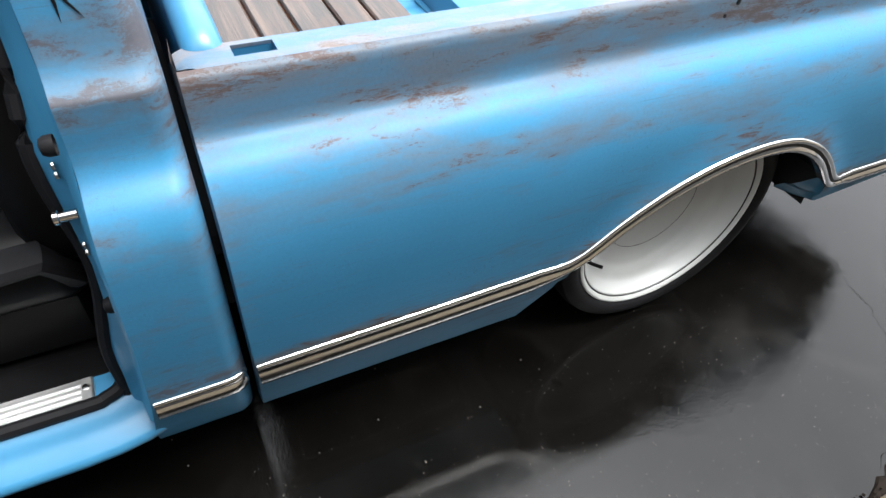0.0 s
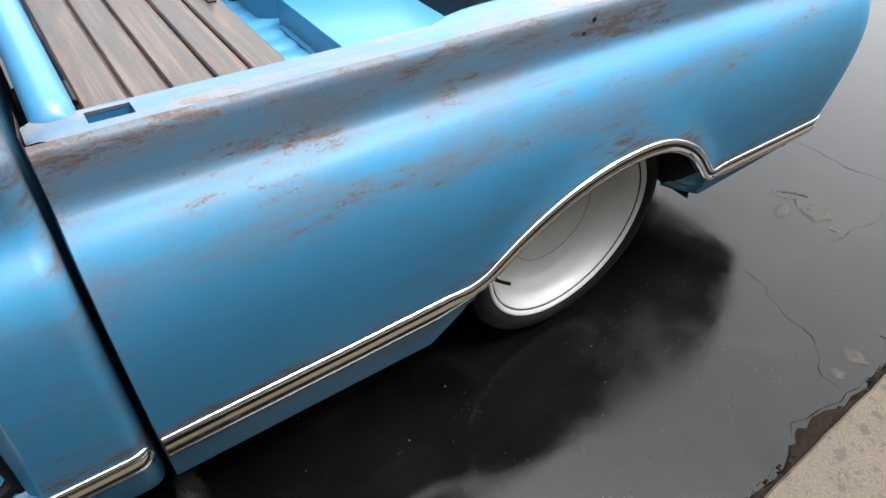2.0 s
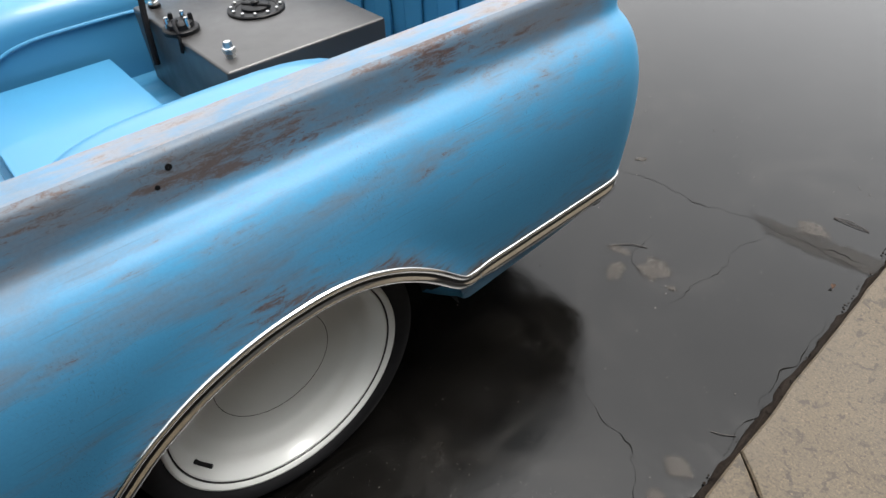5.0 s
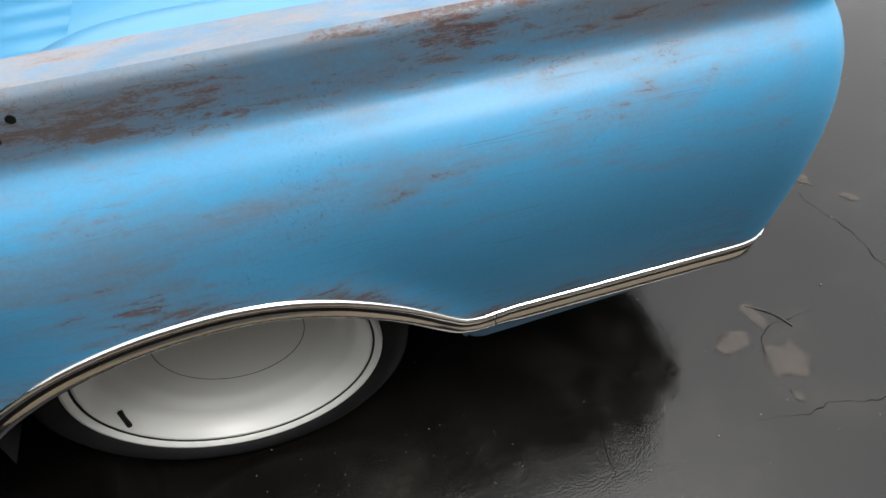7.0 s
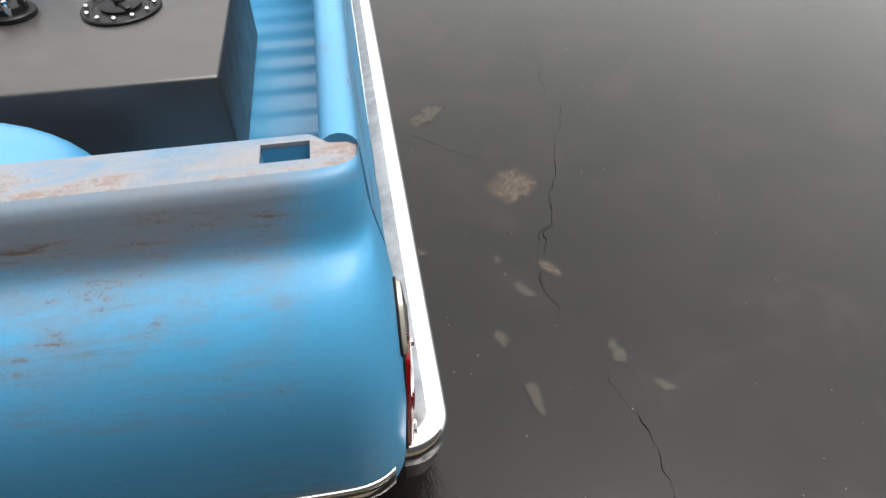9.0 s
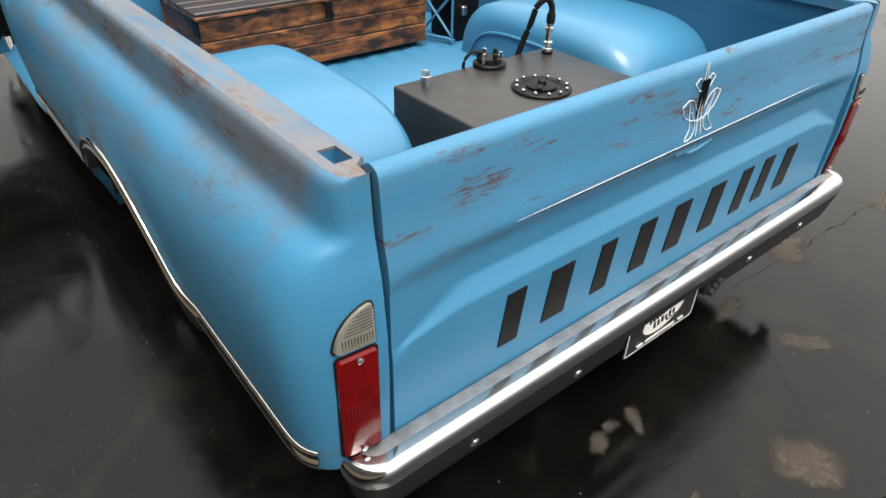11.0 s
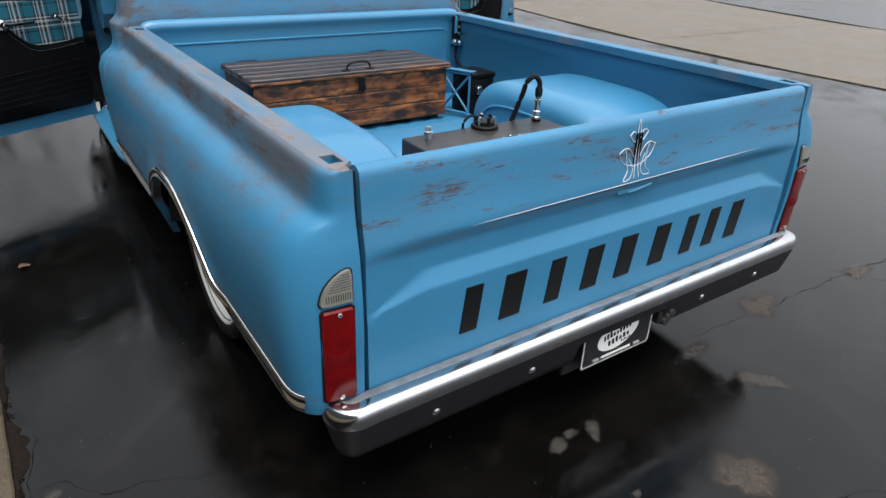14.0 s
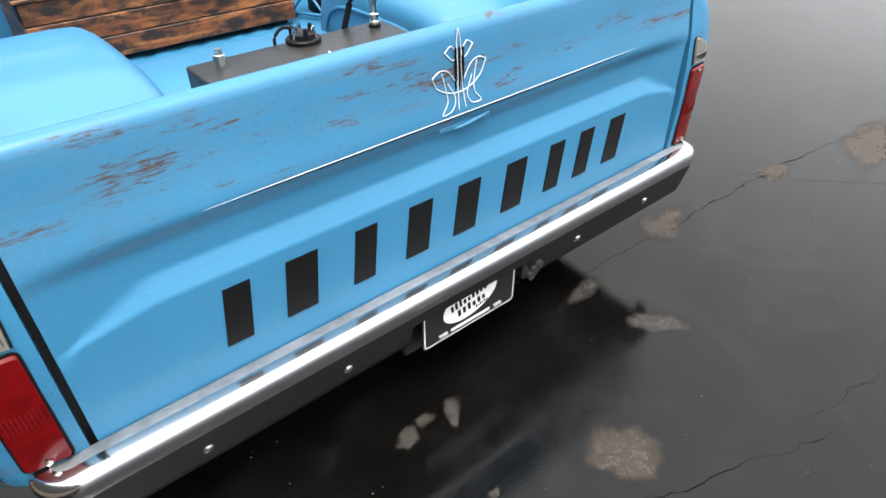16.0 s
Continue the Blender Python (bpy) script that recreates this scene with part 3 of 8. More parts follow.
bm = bmesh.new()
zs = [0.408, 0.412, 0.45, 0.50, 0.55, 0.60, 0.625] + [0.635 + 0.005 * k for k in range(16)] + [0.72, 0.745] + [0.752 + 0.006 * k for k in range(9)] + [0.82, 0.86, 0.90, 0.93, 0.95]
xs = [-0.822, -0.81, -0.80, -0.795, -0.79, -0.785] + [-0.78 + 0.02 * k for k in range(7)] + [-0.6 + 0.1 * k for k in range(13)] + [0.66 + 0.02 * k for k in range(7)] + [0.785, 0.79, 0.795, 0.80, 0.81, 0.822]
rows = []
for z in zs:
    rows.append([(x, gate_y(x, z), z) for x in xs])
yt = gate_y(0, 0.95)
for a in range(1, 9):
    rows.append([(x, yt + 0.022 - 0.022 * math.cos(radians(180 * a / 8)), 0.952 + 0.021 * math.sin(radians(180 * a / 8))) for x in xs])
yi = yt + 0.044
rows.append([(x, yi - 0.006, 0.93) for x in xs])
rows.append([(x, yi - 0.006, 0.408) for x in xs])
vs = grid(bm, rows)
for col in (0, -1):
    bm.faces.new([r[col] for r in vs])
tailgate = part("tailgate", bm, M_GATE, truck, "light blue tailgate with rust scratches and embossed panel", sharp=40)

# black tailgate marks, left as plain slanted bars
LET = [(-0.537, 0.052), (-0.405, 0.068), (-0.258, 0.052), (-0.118, 0.062), (0.020, 0.066), (0.170, 0.066), (0.312, 0.052), (0.425, 0.052), (0.548, 0.060)]
for cx, w in LET:
    bm = bmesh.new()
    z0, z1, sl = 0.503, 0.630, 0.016
    poly = [(cx - w / 2 - sl / 2, z0), (cx + w / 2 - sl / 2, z0), (cx + w / 2 + sl / 2, z1), (cx - w / 2 + sl / 2, z1)]
    prism(bm, poly, 1, -0.0365, -0.033)
    part("black_bar", bm, M_BLACK, tailgate, "glossy black painted bar")

# rear bumper
PB = [(-0.0690, 0.4360), (-0.0685, 0.4405), (-0.066, 0.4420), (-0.036, 0.4486), (-0.018, 0.4488), (-0.0125, 0.4474), (-0.0080, 0.4448), (-0.0040, 0.4405), (-0.0012, 0.4340), (0.0003, 0.4260), (0.0005, 0.4140), (-0.001, 0.4000), (-0.008, 0.365), (-0.020, 0.315), (-0.026, 0.296), (-0.034, 0.287), (-0.060, 0.284)]


def bumper_ring(s):
    """Outward offset rows: s from -1 to 1 along the bumper."""
    W, R, yb = 0.936, 0.070, -0.106
    L = W - R
    arc = R * math.pi / 2
    tail = 0.012
    tot = L + arc + tail
    d = abs(s) * tot
    if d < L:
        c, nrm = Vector((d, yb)), Vector((0, -1))
    elif d < L + arc:
        a = (d - L) / R
        c, nrm = Vector((L + R * math.sin(a), yb + R - R * math.cos(a))), Vector((math.sin(a), -math.cos(a)))
    else:
        c, nrm = Vector((W, yb + R + d - L - arc)), Vector((1, 0))
    if s < 0:
        c.x, nrm.x = -c.x, -nrm.x
    return c, nrm


bm = bmesh.new()
rows = []
ss = [-1 + 0.012 * k for k in range(14)] + [-0.83 + 0.0915 * k for k in range(1, 18)] + [1 - 0.012 * k for k in range(14)][::-1]
ss = sorted(set(round(s, 4) for s in ss + [-0.194, -0.1804, 0.1804, 0.194]))
for s in ss:
    c, nrm = bumper_ring(s)
    cut = interp(abs(c.x), [(0.0, 0.362), (0.186, 0.362), (0.200, 0.20)])
    rows.append([(c.x + nrm.x * o, c.y + nrm.y * o, max(z, cut + (z - 0.284) * 0.05) if z < 0.37 else z - 0.008 * max(0.0, abs(s) - 0.84) / 0.16) for o, z in PB])
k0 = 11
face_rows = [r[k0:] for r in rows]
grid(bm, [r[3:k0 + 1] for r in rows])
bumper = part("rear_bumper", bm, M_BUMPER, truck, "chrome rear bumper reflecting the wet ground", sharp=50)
bm = bmesh.new()
grid(bm, [r[:4] for r in rows])
part("bumper_ledge", bm, M_LEDGE, bumper, "dull pitted chrome ledge against the tailgate", sharp=50)
# lower face: flat dark grey colour in place of chrome that mirrors the ground
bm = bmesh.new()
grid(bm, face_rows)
part("bumper_face", bm, M_FACE, bumper, "dull dark grey lower bumper face in place of mirroring chrome", sharp=50)
for x in (-0.672, -0.363, 0.372, 0.672):
    bm = bmesh.new()
    m = pose(x, -0.0925, 0.346, 104, 0, 0)
    vs = lathe(bm, [(0.0115, -0.006), (0.0115, 0.002), (0.010, 0.004), (0.006, 0.006), (0.0005, 0.0068)], m, 20)
    part("bumper_bolt", bm, M_STEEL, bumper, "round chrome bumper bolt")


# tail lamps
def corner_y(x, z):
    d = side_x(z) - 0.836
    c = min(1.0, max(0.0, (x - 0.836) / d))
    p = 0.62
    th = math.acos(min(1.0, c ** (1 / p)))
    return YC - (YC + tail_off(z)) * math.sin(th) ** p


def lamp_lens(outline, proud, depth):
    bm = bmesh.new()
    n = len(outline)
    cx, cz = sum(p[0] for p in outline) / n, sum(p[1] for p in outline) / n
    rows = []
    for f, o in ((1.0, -depth), (1.0, proud * 0.5), (0.965, proud), (0.6, proud), (0.25, proud)):
        r = []
        for x, z in outline:
            xx, zz_ = cx + (x - cx) * f, cz + (z - cz) * f
            r.append((-xx, corner_y(xx, zz_) - o, zz_))
        rows.append(r)
    vs = grid(bm, rows, close=True)
    bm.faces.new(vs[-1])
    return bm


M_PRISM = plain("lens_prism", (0.035, 0.035, 0.032), 0.2, vary=0.1)
M_RIBRED = plain("red_prism", (0.13, 0.008, 0.010), 0.2, vary=0.1)


def tail_lamp(sign):
    red = round_rect(0.860, 0.446, 0.931, 0.686, 0.008, 3)
    clear = [(0.862, 0.699), (0.860, 0.762), (0.862, 0.770), (0.868, 0.773), (0.882, 0.770), (0.896, 0.763), (0.909, 0.753), (0.920, 0.740), (0.928, 0.724), (0.933, 0.707), (0.931, 0.701), (0.926, 0.699)]
    obs = []
    for outline, name, mat, lab in ((red, "red_lens", M_RED, "red plastic tail lamp lens"), (clear, "clear_lens", M_CLEAR, "clear ribbed reversing lamp lens")):
        bm = lamp_lens(outline, 0.009, 0.012)
        if sign > 0:
            mirror_x(bm)
        ob = part(name, bm, mat, truck, lab)
        cx, cz = sum(p[0] for p in outline) / len(outline), sum(p[1] for p in outline) / len(outline)
        bm = bmesh.new()
        ring = [(cx + (x - cx) * 1.05, cz + (z - cz) * 1.02) for x, z in outline]
        tube(bm, [(-x, corner_y(x, z) - 0.002, z) for x, z in ring], 0.0020, 6, closed=True, up=(0, 1, 0))
        if sign > 0:
            mirror_x(bm)
        part("lens_gasket", bm, M_RUBBER, ob)
        obs.append(ob)
    for z in (0.676, 0.458):
        bm = bmesh.new()
        x = 0.895
        lathe(bm, [(0.006, 0), (0.006, 0.003), (0.003, 0.0045), (0.0004, 0.0045)], pose(sign * x, corner_y(x, z) - 0.009, z, 90, 0, 0), 12)
        part("lens_screw", bm, M_STEEL, obs[0])
    for k in range(11):
        bm = bmesh.new()
        x = 0.868 + 0.0052 * k
        box(bm, (sign * x - 0.0007, corner_y(x, 0.715) - 0.0098, 0.708), (sign * x + 0.0007, corner_y(x, 0.715) - 0.0075, 0.724))
        part("lens_rib", bm, M_PRISM, obs[1])
    for k in range(7):
        z = 0.731 + 0.0055 * k
        xe = interp(z, [(0.72, 0.922), (0.740, 0.911), (0.753, 0.900), (0.763, 0.886), (0.772, 0.872)])
        bm = bmesh.new()
        tube(bm, [(sign * (0.866 + (xe - 0.866) * j / 6), corner_y(0.866 + (xe - 0.866) * j / 6, z) - 0.0088, z) for j in range(7)], 0.0011, 5, up=(0, 1, 0))
        part("lens_rib", bm, M_PRISM, obs[1])
    for k in range(9):
        x = 0.870 + 0.0064 * k
        bm = bmesh.new()
        box(bm, (sign * x - 0.0006, corner_y(x, 0.56) - 0.0097, 0.545), (sign * x + 0.0006, corner_y(x, 0.56) - 0.0075, 0.580))
        part("lens_rib", bm, M_RIBRED, obs[0])


for sgn in (-1, 1):
    tail_lamp(sgn)
    bm = bmesh.new()
    box(bm, (sgn * 0.829 - 0.012, 0.004, 0.385), (sgn * 0.829 + 0.012, 0.03, 0.962))
    part("gate_jamb", bm, M_DARK, truck)

# pinstripe and scroll ornament on the tailgate, latch handle
M_PIN = plain("white_pinstripe", (0.50, 0.54, 0.58), 0.3, vary=0.05)
for x0, z0, x1, z1, r, mt, nm in ((-0.548, 0.7925, 0.594, 0.8030, 0.0010, M_PIN, "pinstripe"), (-0.50, 0.7900, 0.55, 0.7992, 0.0009, M_BLACK, "pinstripe_shadow")):
    bm = bmesh.new()
    line = [(x0 + (x1 - x0) * k / 24, z0 + (z1 - z0) * k / 24) for k in range(25)]
    tube(bm, [(x, gate_y(x, z) - 0.0006, z) for x, z in line], [r * min(1, 0.25 + min(k, 24 - k) / 5) for k in range(25)], 6, up=(0, 1, 0))
    part(nm, bm, mt, tailgate, "thin hand-painted pinstripe")
HALF = [
    [(0.005, 0.966), (0.001, 0.935), (0.002, 0.90), (0.000, 0.85), (-0.003, 0.808)],
    [(-0.030, 0.926), (-0.014, 0.936), (0.000, 0.918), (-0.010, 0.908), (-0.030, 0.926)],
    [(-0.064, 0.884), (-0.044, 0.894), (-0.024, 0.889), (-0.010, 0.872), (0.000, 0.858)],
    [(-0.040, 0.890), (-0.032, 0.856), (-0.030, 0.830), (-0.046, 0.807), (-0.020, 0.811), (-0.010, 0.834), (-0.026, 0.866)],
]
ORN = HALF + [[(0.0125 - x, z + 0.07 * (0.0125 - 2 * x)) for x, z in path] for path in HALF]
ORN.append([(-0.064, 0.884), (-0.052, 0.860), (-0.022, 0.846), (0.005, 0.843), (0.034, 0.849), (0.062, 0.866), (0.077, 0.894)])
for path in ORN:
    bm = bmesh.new()
    pts = smooth_curve([(x, gate_y(x, z) - 0.0012, z) for x, z in path], 6)
    tube(bm, pts, 0.0012, 5, up=(0, 1, 0))
    part("scroll_line", bm, M_PIN, tailgate, "white hand-painted scroll line")
for x0 in (-0.0065, 0.0035, 0.0125):
    bm = bmesh.new()
    prism(bm, [(x0, 0.828), (x0 + 0.0008, 0.828), (x0 + 0.0030, 0.885), (x0 + 0.0014, 0.932), (x0 + 0.0006, 0.932), (x0, 0.885)], 1, -0.0235, -0.0175)
    part("scroll_line", bm, M_BLACK, tailgate, "black hand-painted scroll line")
bm = bmesh.new()
box(bm, (-0.052, -0.0245, 0.764), (0.092, -0.016, 0.776), 0.002)
latch_plate = part("latch_plate", bm, M_BLUE, tailgate)
bm = bmesh.new()
tube(bm, smooth_curve([(-0.01, -0.022, 0.765), (-0.005, -0.028, 0.768), (0.03, -0.030, 0.772), (0.085, -0.024, 0.776)], 5), 0.0035, 8)
part("latch_handle", bm, M_BLUE, latch_plate)

# number plate under the bumper
M_PLATE = plain("black_plate", (0.014, 0.014, 0.015), 0.3, vary=0.1)
M_BAR = plain("white_print", (0.75, 0.75, 0.73), 0.4, vary=0.04)
bm = bmesh.new()
prism(bm, round_rect(-0.150, 0.214, 0.155, 0.366, 0.012, 4), 1, -0.034, -0.031)
plate = part("plate", bm, M_PLATE, truck, "black display plate with white oval badge")
bm = bmesh.new()
o, i_ = round_rect(-0.146, 0.218, 0.151, 0.362, 0.010, 4), round_rect(-0.1425, 0.2215, 0.1475, 0.3585, 0.008, 4)
grid(bm, [[(x, -0.0346, z) for x, z in o], [(x, -0.0346, z) for x, z in i_]], close=True)
part("plate_border", bm, M_BAR, plate)
bm = bmesh.new()
tilt = radians(10)
ell = [(0.0 + 0.088 * math.cos(a) * math.cos(tilt) - 0.050 * math.sin(a) * math.sin(tilt), 0.300 + 0.088 * math.cos(a) * math.sin(tilt) + 0.050 * math.sin(a) * math.cos(tilt)) for a in [2 * math.pi * k / 40 for k in range(40)]]
prism(bm, ell, 1, -0.0352, -0.0335)
oval = part("oval_badge", bm, M_BAR, plate)
m = Matrix.Translation((0, 0, 0.3)) @ Matrix.Rotation(-tilt, 4, "Y") @ Matrix.Translation((0, 0, -0.3))
rng = random.Random(12)
for x0, z0, n_, w, h in ((-0.062, 0.302, 9, 0.0135, 0.020), (-0.044, 0.274, 6, 0.0160, 0.020), (0.012, 0.262, 6, 0.0070, 0.006)):
    for k in range(n_):
        bm = bmesh.new()
        x, hh = x0 + w * k, h * rng.uniform(0.55, 1.25)
        box(bm, (x, -0.0368, z0), (x + w * 0.5, -0.0345, z0 + hh), 0, m)
        part("print_bar", bm, M_BLACK, oval)
bm = bmesh.new()
box(bm, (-0.062, -0.0352, 0.229), (0.066, -0.0335, 0.237))
part("print_bar", bm, M_BAR, plate)
for x in (-0.088, 0.092):
    bm = bmesh.new()
    tube(bm, [(x - 0.013, -0.0345, 0.233), (x + 0.013, -0.0345, 0.233)], 0.005, 8)
    part("plate_slot", bm, M_STEEL, plate)
plate.location = (0.0, -0.042, 0.026)
bm = bmesh.new()
box(bm, (-0.17, -0.030, 0.20), (0.17, -0.012, 0.33), 0.004)
part("plate_bracket", bm, M_DARK, truck)
bm = bmesh.new()
box(bm, (0.172, -0.090, 0.300), (0.235, -0.02, 0.352), 0.006)
for k in range(3):
    lathe(bm, [(0.0005, 0.0), (0.012, 0.0), (0.012, 0.012), (0.0005, 0.012)], pose(0.19 + 0.014 * k, -0.092, 0.315 + 0.012 * k, 90, 0, 0), 12)
part("tow_coupler", bm, M_DARK, truck, "black trailer wiring socket")

# bed box: floor, header panel, inner walls, wheel housings, axle hump
FZ = 0.525
bm = bmesh.new()
xs = []
for k in range(-8, 9):
    c = 0.1 * k
    xs += [(c - 0.034, 0.0), (c - 0.020, 0.0045), (c + 0.020, 0.0045), (c + 0.034, 0.0)]
xs = [(-0.834, 0.0)] + [p for p in xs if abs(p[0]) < 0.83] + [(0.834, 0.0)]
grid(bm, [[(x, y, FZ - 0.006 + h) for x, h in xs] for y in (0.03, 1.0, 2.02)])
part("bed_floor", bm, M_BLUE, truck, "ribbed light blue steel bed floor", sharp=20)
bm = bmesh.new()
prof = [(2.012, FZ - 0.01), (2.008, 0.56), (2.004, 0.60), (2.004, 0.885), (2.004, 0.901), (2.003, 0.935), (1.998, 0.950)]
prof += [(2.020 - 0.030 * math.cos(radians(a)), 0.968 + 0.030 * math.sin(radians(a))) for a in range(-10, 200, 20)]
prof += [(2.048, 0.96), (2.046, 0.45)]
vs = grid(bm, [[(x, y, z) for x in (-0.84, -0.822, -0.80, -0.76, -0.755, 0.755, 0.76, 0.80, 0.822, 0.84)] for y, z in prof])
for r in vs:
    for v in r:
        v.co.z -= interp(abs(v.co.x), [(0.79, 0.0), (0.822, 0.010), (0.84, 0.034)]) if v.co.z > 0.94 else 0.0
for col in (0, -1):
    bm.faces.new([r[col] for r in vs])
header = part("header_panel", bm, M_BLUE, truck, "light blue front bed panel with rolled top", sharp=40)
# pressed rectangle with rounded corners
line = [(-0.757, 0.56), (-0.757, 0.74)] + [(-0.757 + 0.035 * (1 - math.cos(radians(a))), 0.858 + 0.035 * math.sin(radians(a))) for a in range(0, 91, 15)]
line += [(-x, z) for x, z in line[::-1]]
bm = bmesh.new()
rows = []
for k, (x, z) in enumerate(line):
    (xa, za), (xb, zb) = line[max(k - 1, 0)], line[min(k + 1, len(line) - 1)]
    d = Vector((xb - xa, zb - za)).normalized()
    rows.append([(x - d.y * w, 2.0045 - h, z + d.x * w) for w, h in ((-0.009, 0.0), (-0.004, 0.0055), (0.001, 0.0065), (0.0045, 0.0))])
grid(bm, rows)
part("pressed_bead", bm, M_BLUE, header, sharp=25)
for sgn in (-1, 1):
    bm = bmesh.new()
    grid(bm, [[(sgn * x, y, z) for x, z in ((0.836, FZ - 0.01), (0.834, 0.62), (0.834, 0.87), (0.826, 0.885), (0.826, 0.937))] for y in (0.01, 0.7, 1.4, 2.03)])
    part("inner_wall", bm, M_BLUE, truck)
    # wheel housing
    bm = bmesh.new()
    rows = []
    yc, ry, rz = 0.845, 0.435, 0.303

    def arc(shrink, x):
        out = []
        for k in range(25):
            t = math.pi * k / 24
            p = 0.55
            cy, sz = math.cos(t), math.sin(t)
            out.append((sgn * x, yc + (ry - shrink) * math.copysign(abs(cy) ** p, cy), FZ - 0.01 + (rz - shrink * 0.9) * abs(sz) ** p))
        return out

    for x in (0.834, 0.70, 0.50):
        rows.append(arc(0.0, x))
    for a in (15, 30, 45, 60, 75, 90):
        rows.append(arc(0.085 * (1 - math.cos(radians(a))), 0.475 - 0.085 * math.sin(radians(a))))
    vs = grid(bm, rows)
    bm.faces.new(vs[-1])
    housing = part("wheel_housing", bm, M_BLUE, truck, "rounded light blue wheel housing", sharp=50)
    bm = bmesh.new()
    tube(bm, [(x, y, z) for x, y, z in arc(0.105, 0.388)], 0.006, 8)
    part("housing_bead", bm, M_BLUE, housing)
bm = bmesh.new()
box(bm, (-0.355, 0.83, FZ - 0.01), (0.355, 1.232, 0.62), 0.006, seg=2)
part("axle_hump", bm, M_BLUE, truck, "raised light blue cover over the axle")
bm = bmesh.new()
box(bm, (-0.32, 1.228, FZ), (0.32, 1.250, FZ + 0.006), 0.001)
part("floor_seam", bm, M_BLUE, truck)
for k in range(9):
    x = -0.66 + 0.165 * k
    bm = bmesh.new()
    box(bm, (x - 0.045, 0.0275, 0.46), (x + 0.045, 0.034, 0.90), 0.005)
    part("gate_rib", bm, M_BLUE, tailgate)


# wheels
def wheel(x, y, z, sign):
    m = Matrix.Translation((x, y, z)) @ Matrix.Rotation(radians(90 * sign), 4, "Y")
    bm = bmesh.new()
    lathe(bm, [(0.262, -0.23), (0.262, -0.03), (0.273, -0.008), (0.276, 0.001), (0.2745, 0.006), (0.270, 0.007), (0.2635, 0.003), (0.2615, -0.001)], m, 64)
    hub = part("wheel", bm, M_WHITE, truck, "white steel wheel with smooth disc")
    bm = bmesh.new()
    lathe(bm, [(0.262, -0.24), (0.30, -0.255), (0.322, -0.245), (0.333, -0.22), (0.335, -0.12), (0.333, -0.02), (0.326, 0.002), (0.312, 0.012), (0.296, 0.014), (0.284, 0.009), (0.276, 0.002), (0.270, -0.01)], m, 64)
    part("tyre", bm, M_TYRE, hub, "low-profile black tyre")
    bm = bmesh.new()
    lathe(bm, [(0.2615, -0.001), (0.2600, -0.004), (0.2575, -0.003)], m, 64)
    part("rim_groove", bm, M_BLACK, hub)
    bm = bmesh.new()
    lathe(bm, [(0.2575, -0.003), (0.254, -0.004), (0.246, -0.018), (0.238, -0.034), (0.230, -0.042), (0.220, -0.046), (0.211, -0.051), (0.203, -0.060), (0.19, -0.067), (0.14, -0.070), (0.07, -0.072), (0.001, -0.072)], m, 64)
    part("wheel_disc", bm, M_WHITE, hub, "smooth white wheel disc")
    bm = bmesh.new()
    tube(bm, [m @ Vector((0.138 * math.cos(2 * math.pi * k / 56), 0.138 * math.sin(2 * math.pi * k / 56), -0.0700)) for k in range(56)], 0.0009, 5, closed=True)
    part("disc_seam", bm, M_TANK, hub)
    bm = bmesh.new()
    a = Vector((x + sign * -0.022, y + 0.226, z - 0.072))
    tube(bm, [a, a + Vector((sign * 0.012, -0.006, 0.0)), a + Vector((sign * 0.036, -0.02, 0.004))], [0.0055, 0.0045, 0.005], 10)
    part("valve_stem", bm, M_RUBBER, hub)
    return hub


WZ = 0.365
wheel(-0.903, 1.0, WZ, -1)
wheel(0.903, 1.0, WZ, 1)
wheel(-0.88, 3.90, WZ, -1)
wheel(0.88, 3.90, WZ, 1)
for sgn in (-1, 1):
    for y0, r, a0, a1 in ((0.97, 0.385, 0, 180), (3.90, 0.40, 0, 180)):
        bm = bmesh.new()
        arc_ = [(y0 + r * 1.06 * math.cos(radians(a)), 0.33 + r * 0.86 * math.sin(radians(a))) for a in range(a0, a1 + 1, 12)]
        grid(bm, [[(sgn * x, y, z) for y, z in arc_] for x in (0.95, 0.62)])
        bm.faces.new([bm.verts.new((sgn * 0.62, y, z)) for y, z in arc_])
        part("wheel_arch_liner", bm, M_DARK, truck)
bm = bmesh.new()
box(bm, (-0.60, 0.05, 0.17), (0.60, 4.3, 0.40), 0.03)
part("chassis", bm, M_DARK, truck)
bm = bmesh.new()
box(bm, (-0.80, 0.06, 0.33), (0.80, 0.50, 0.42), 0.03)
part("rear_sill", bm, M_DARK, truck)
bm = bmesh.new()
box(bm, (-0.90, 1.50, 0.24), (0.90, 2.03, 0.44), 0.03)
part("front_sill", bm, M_DARK, truck)
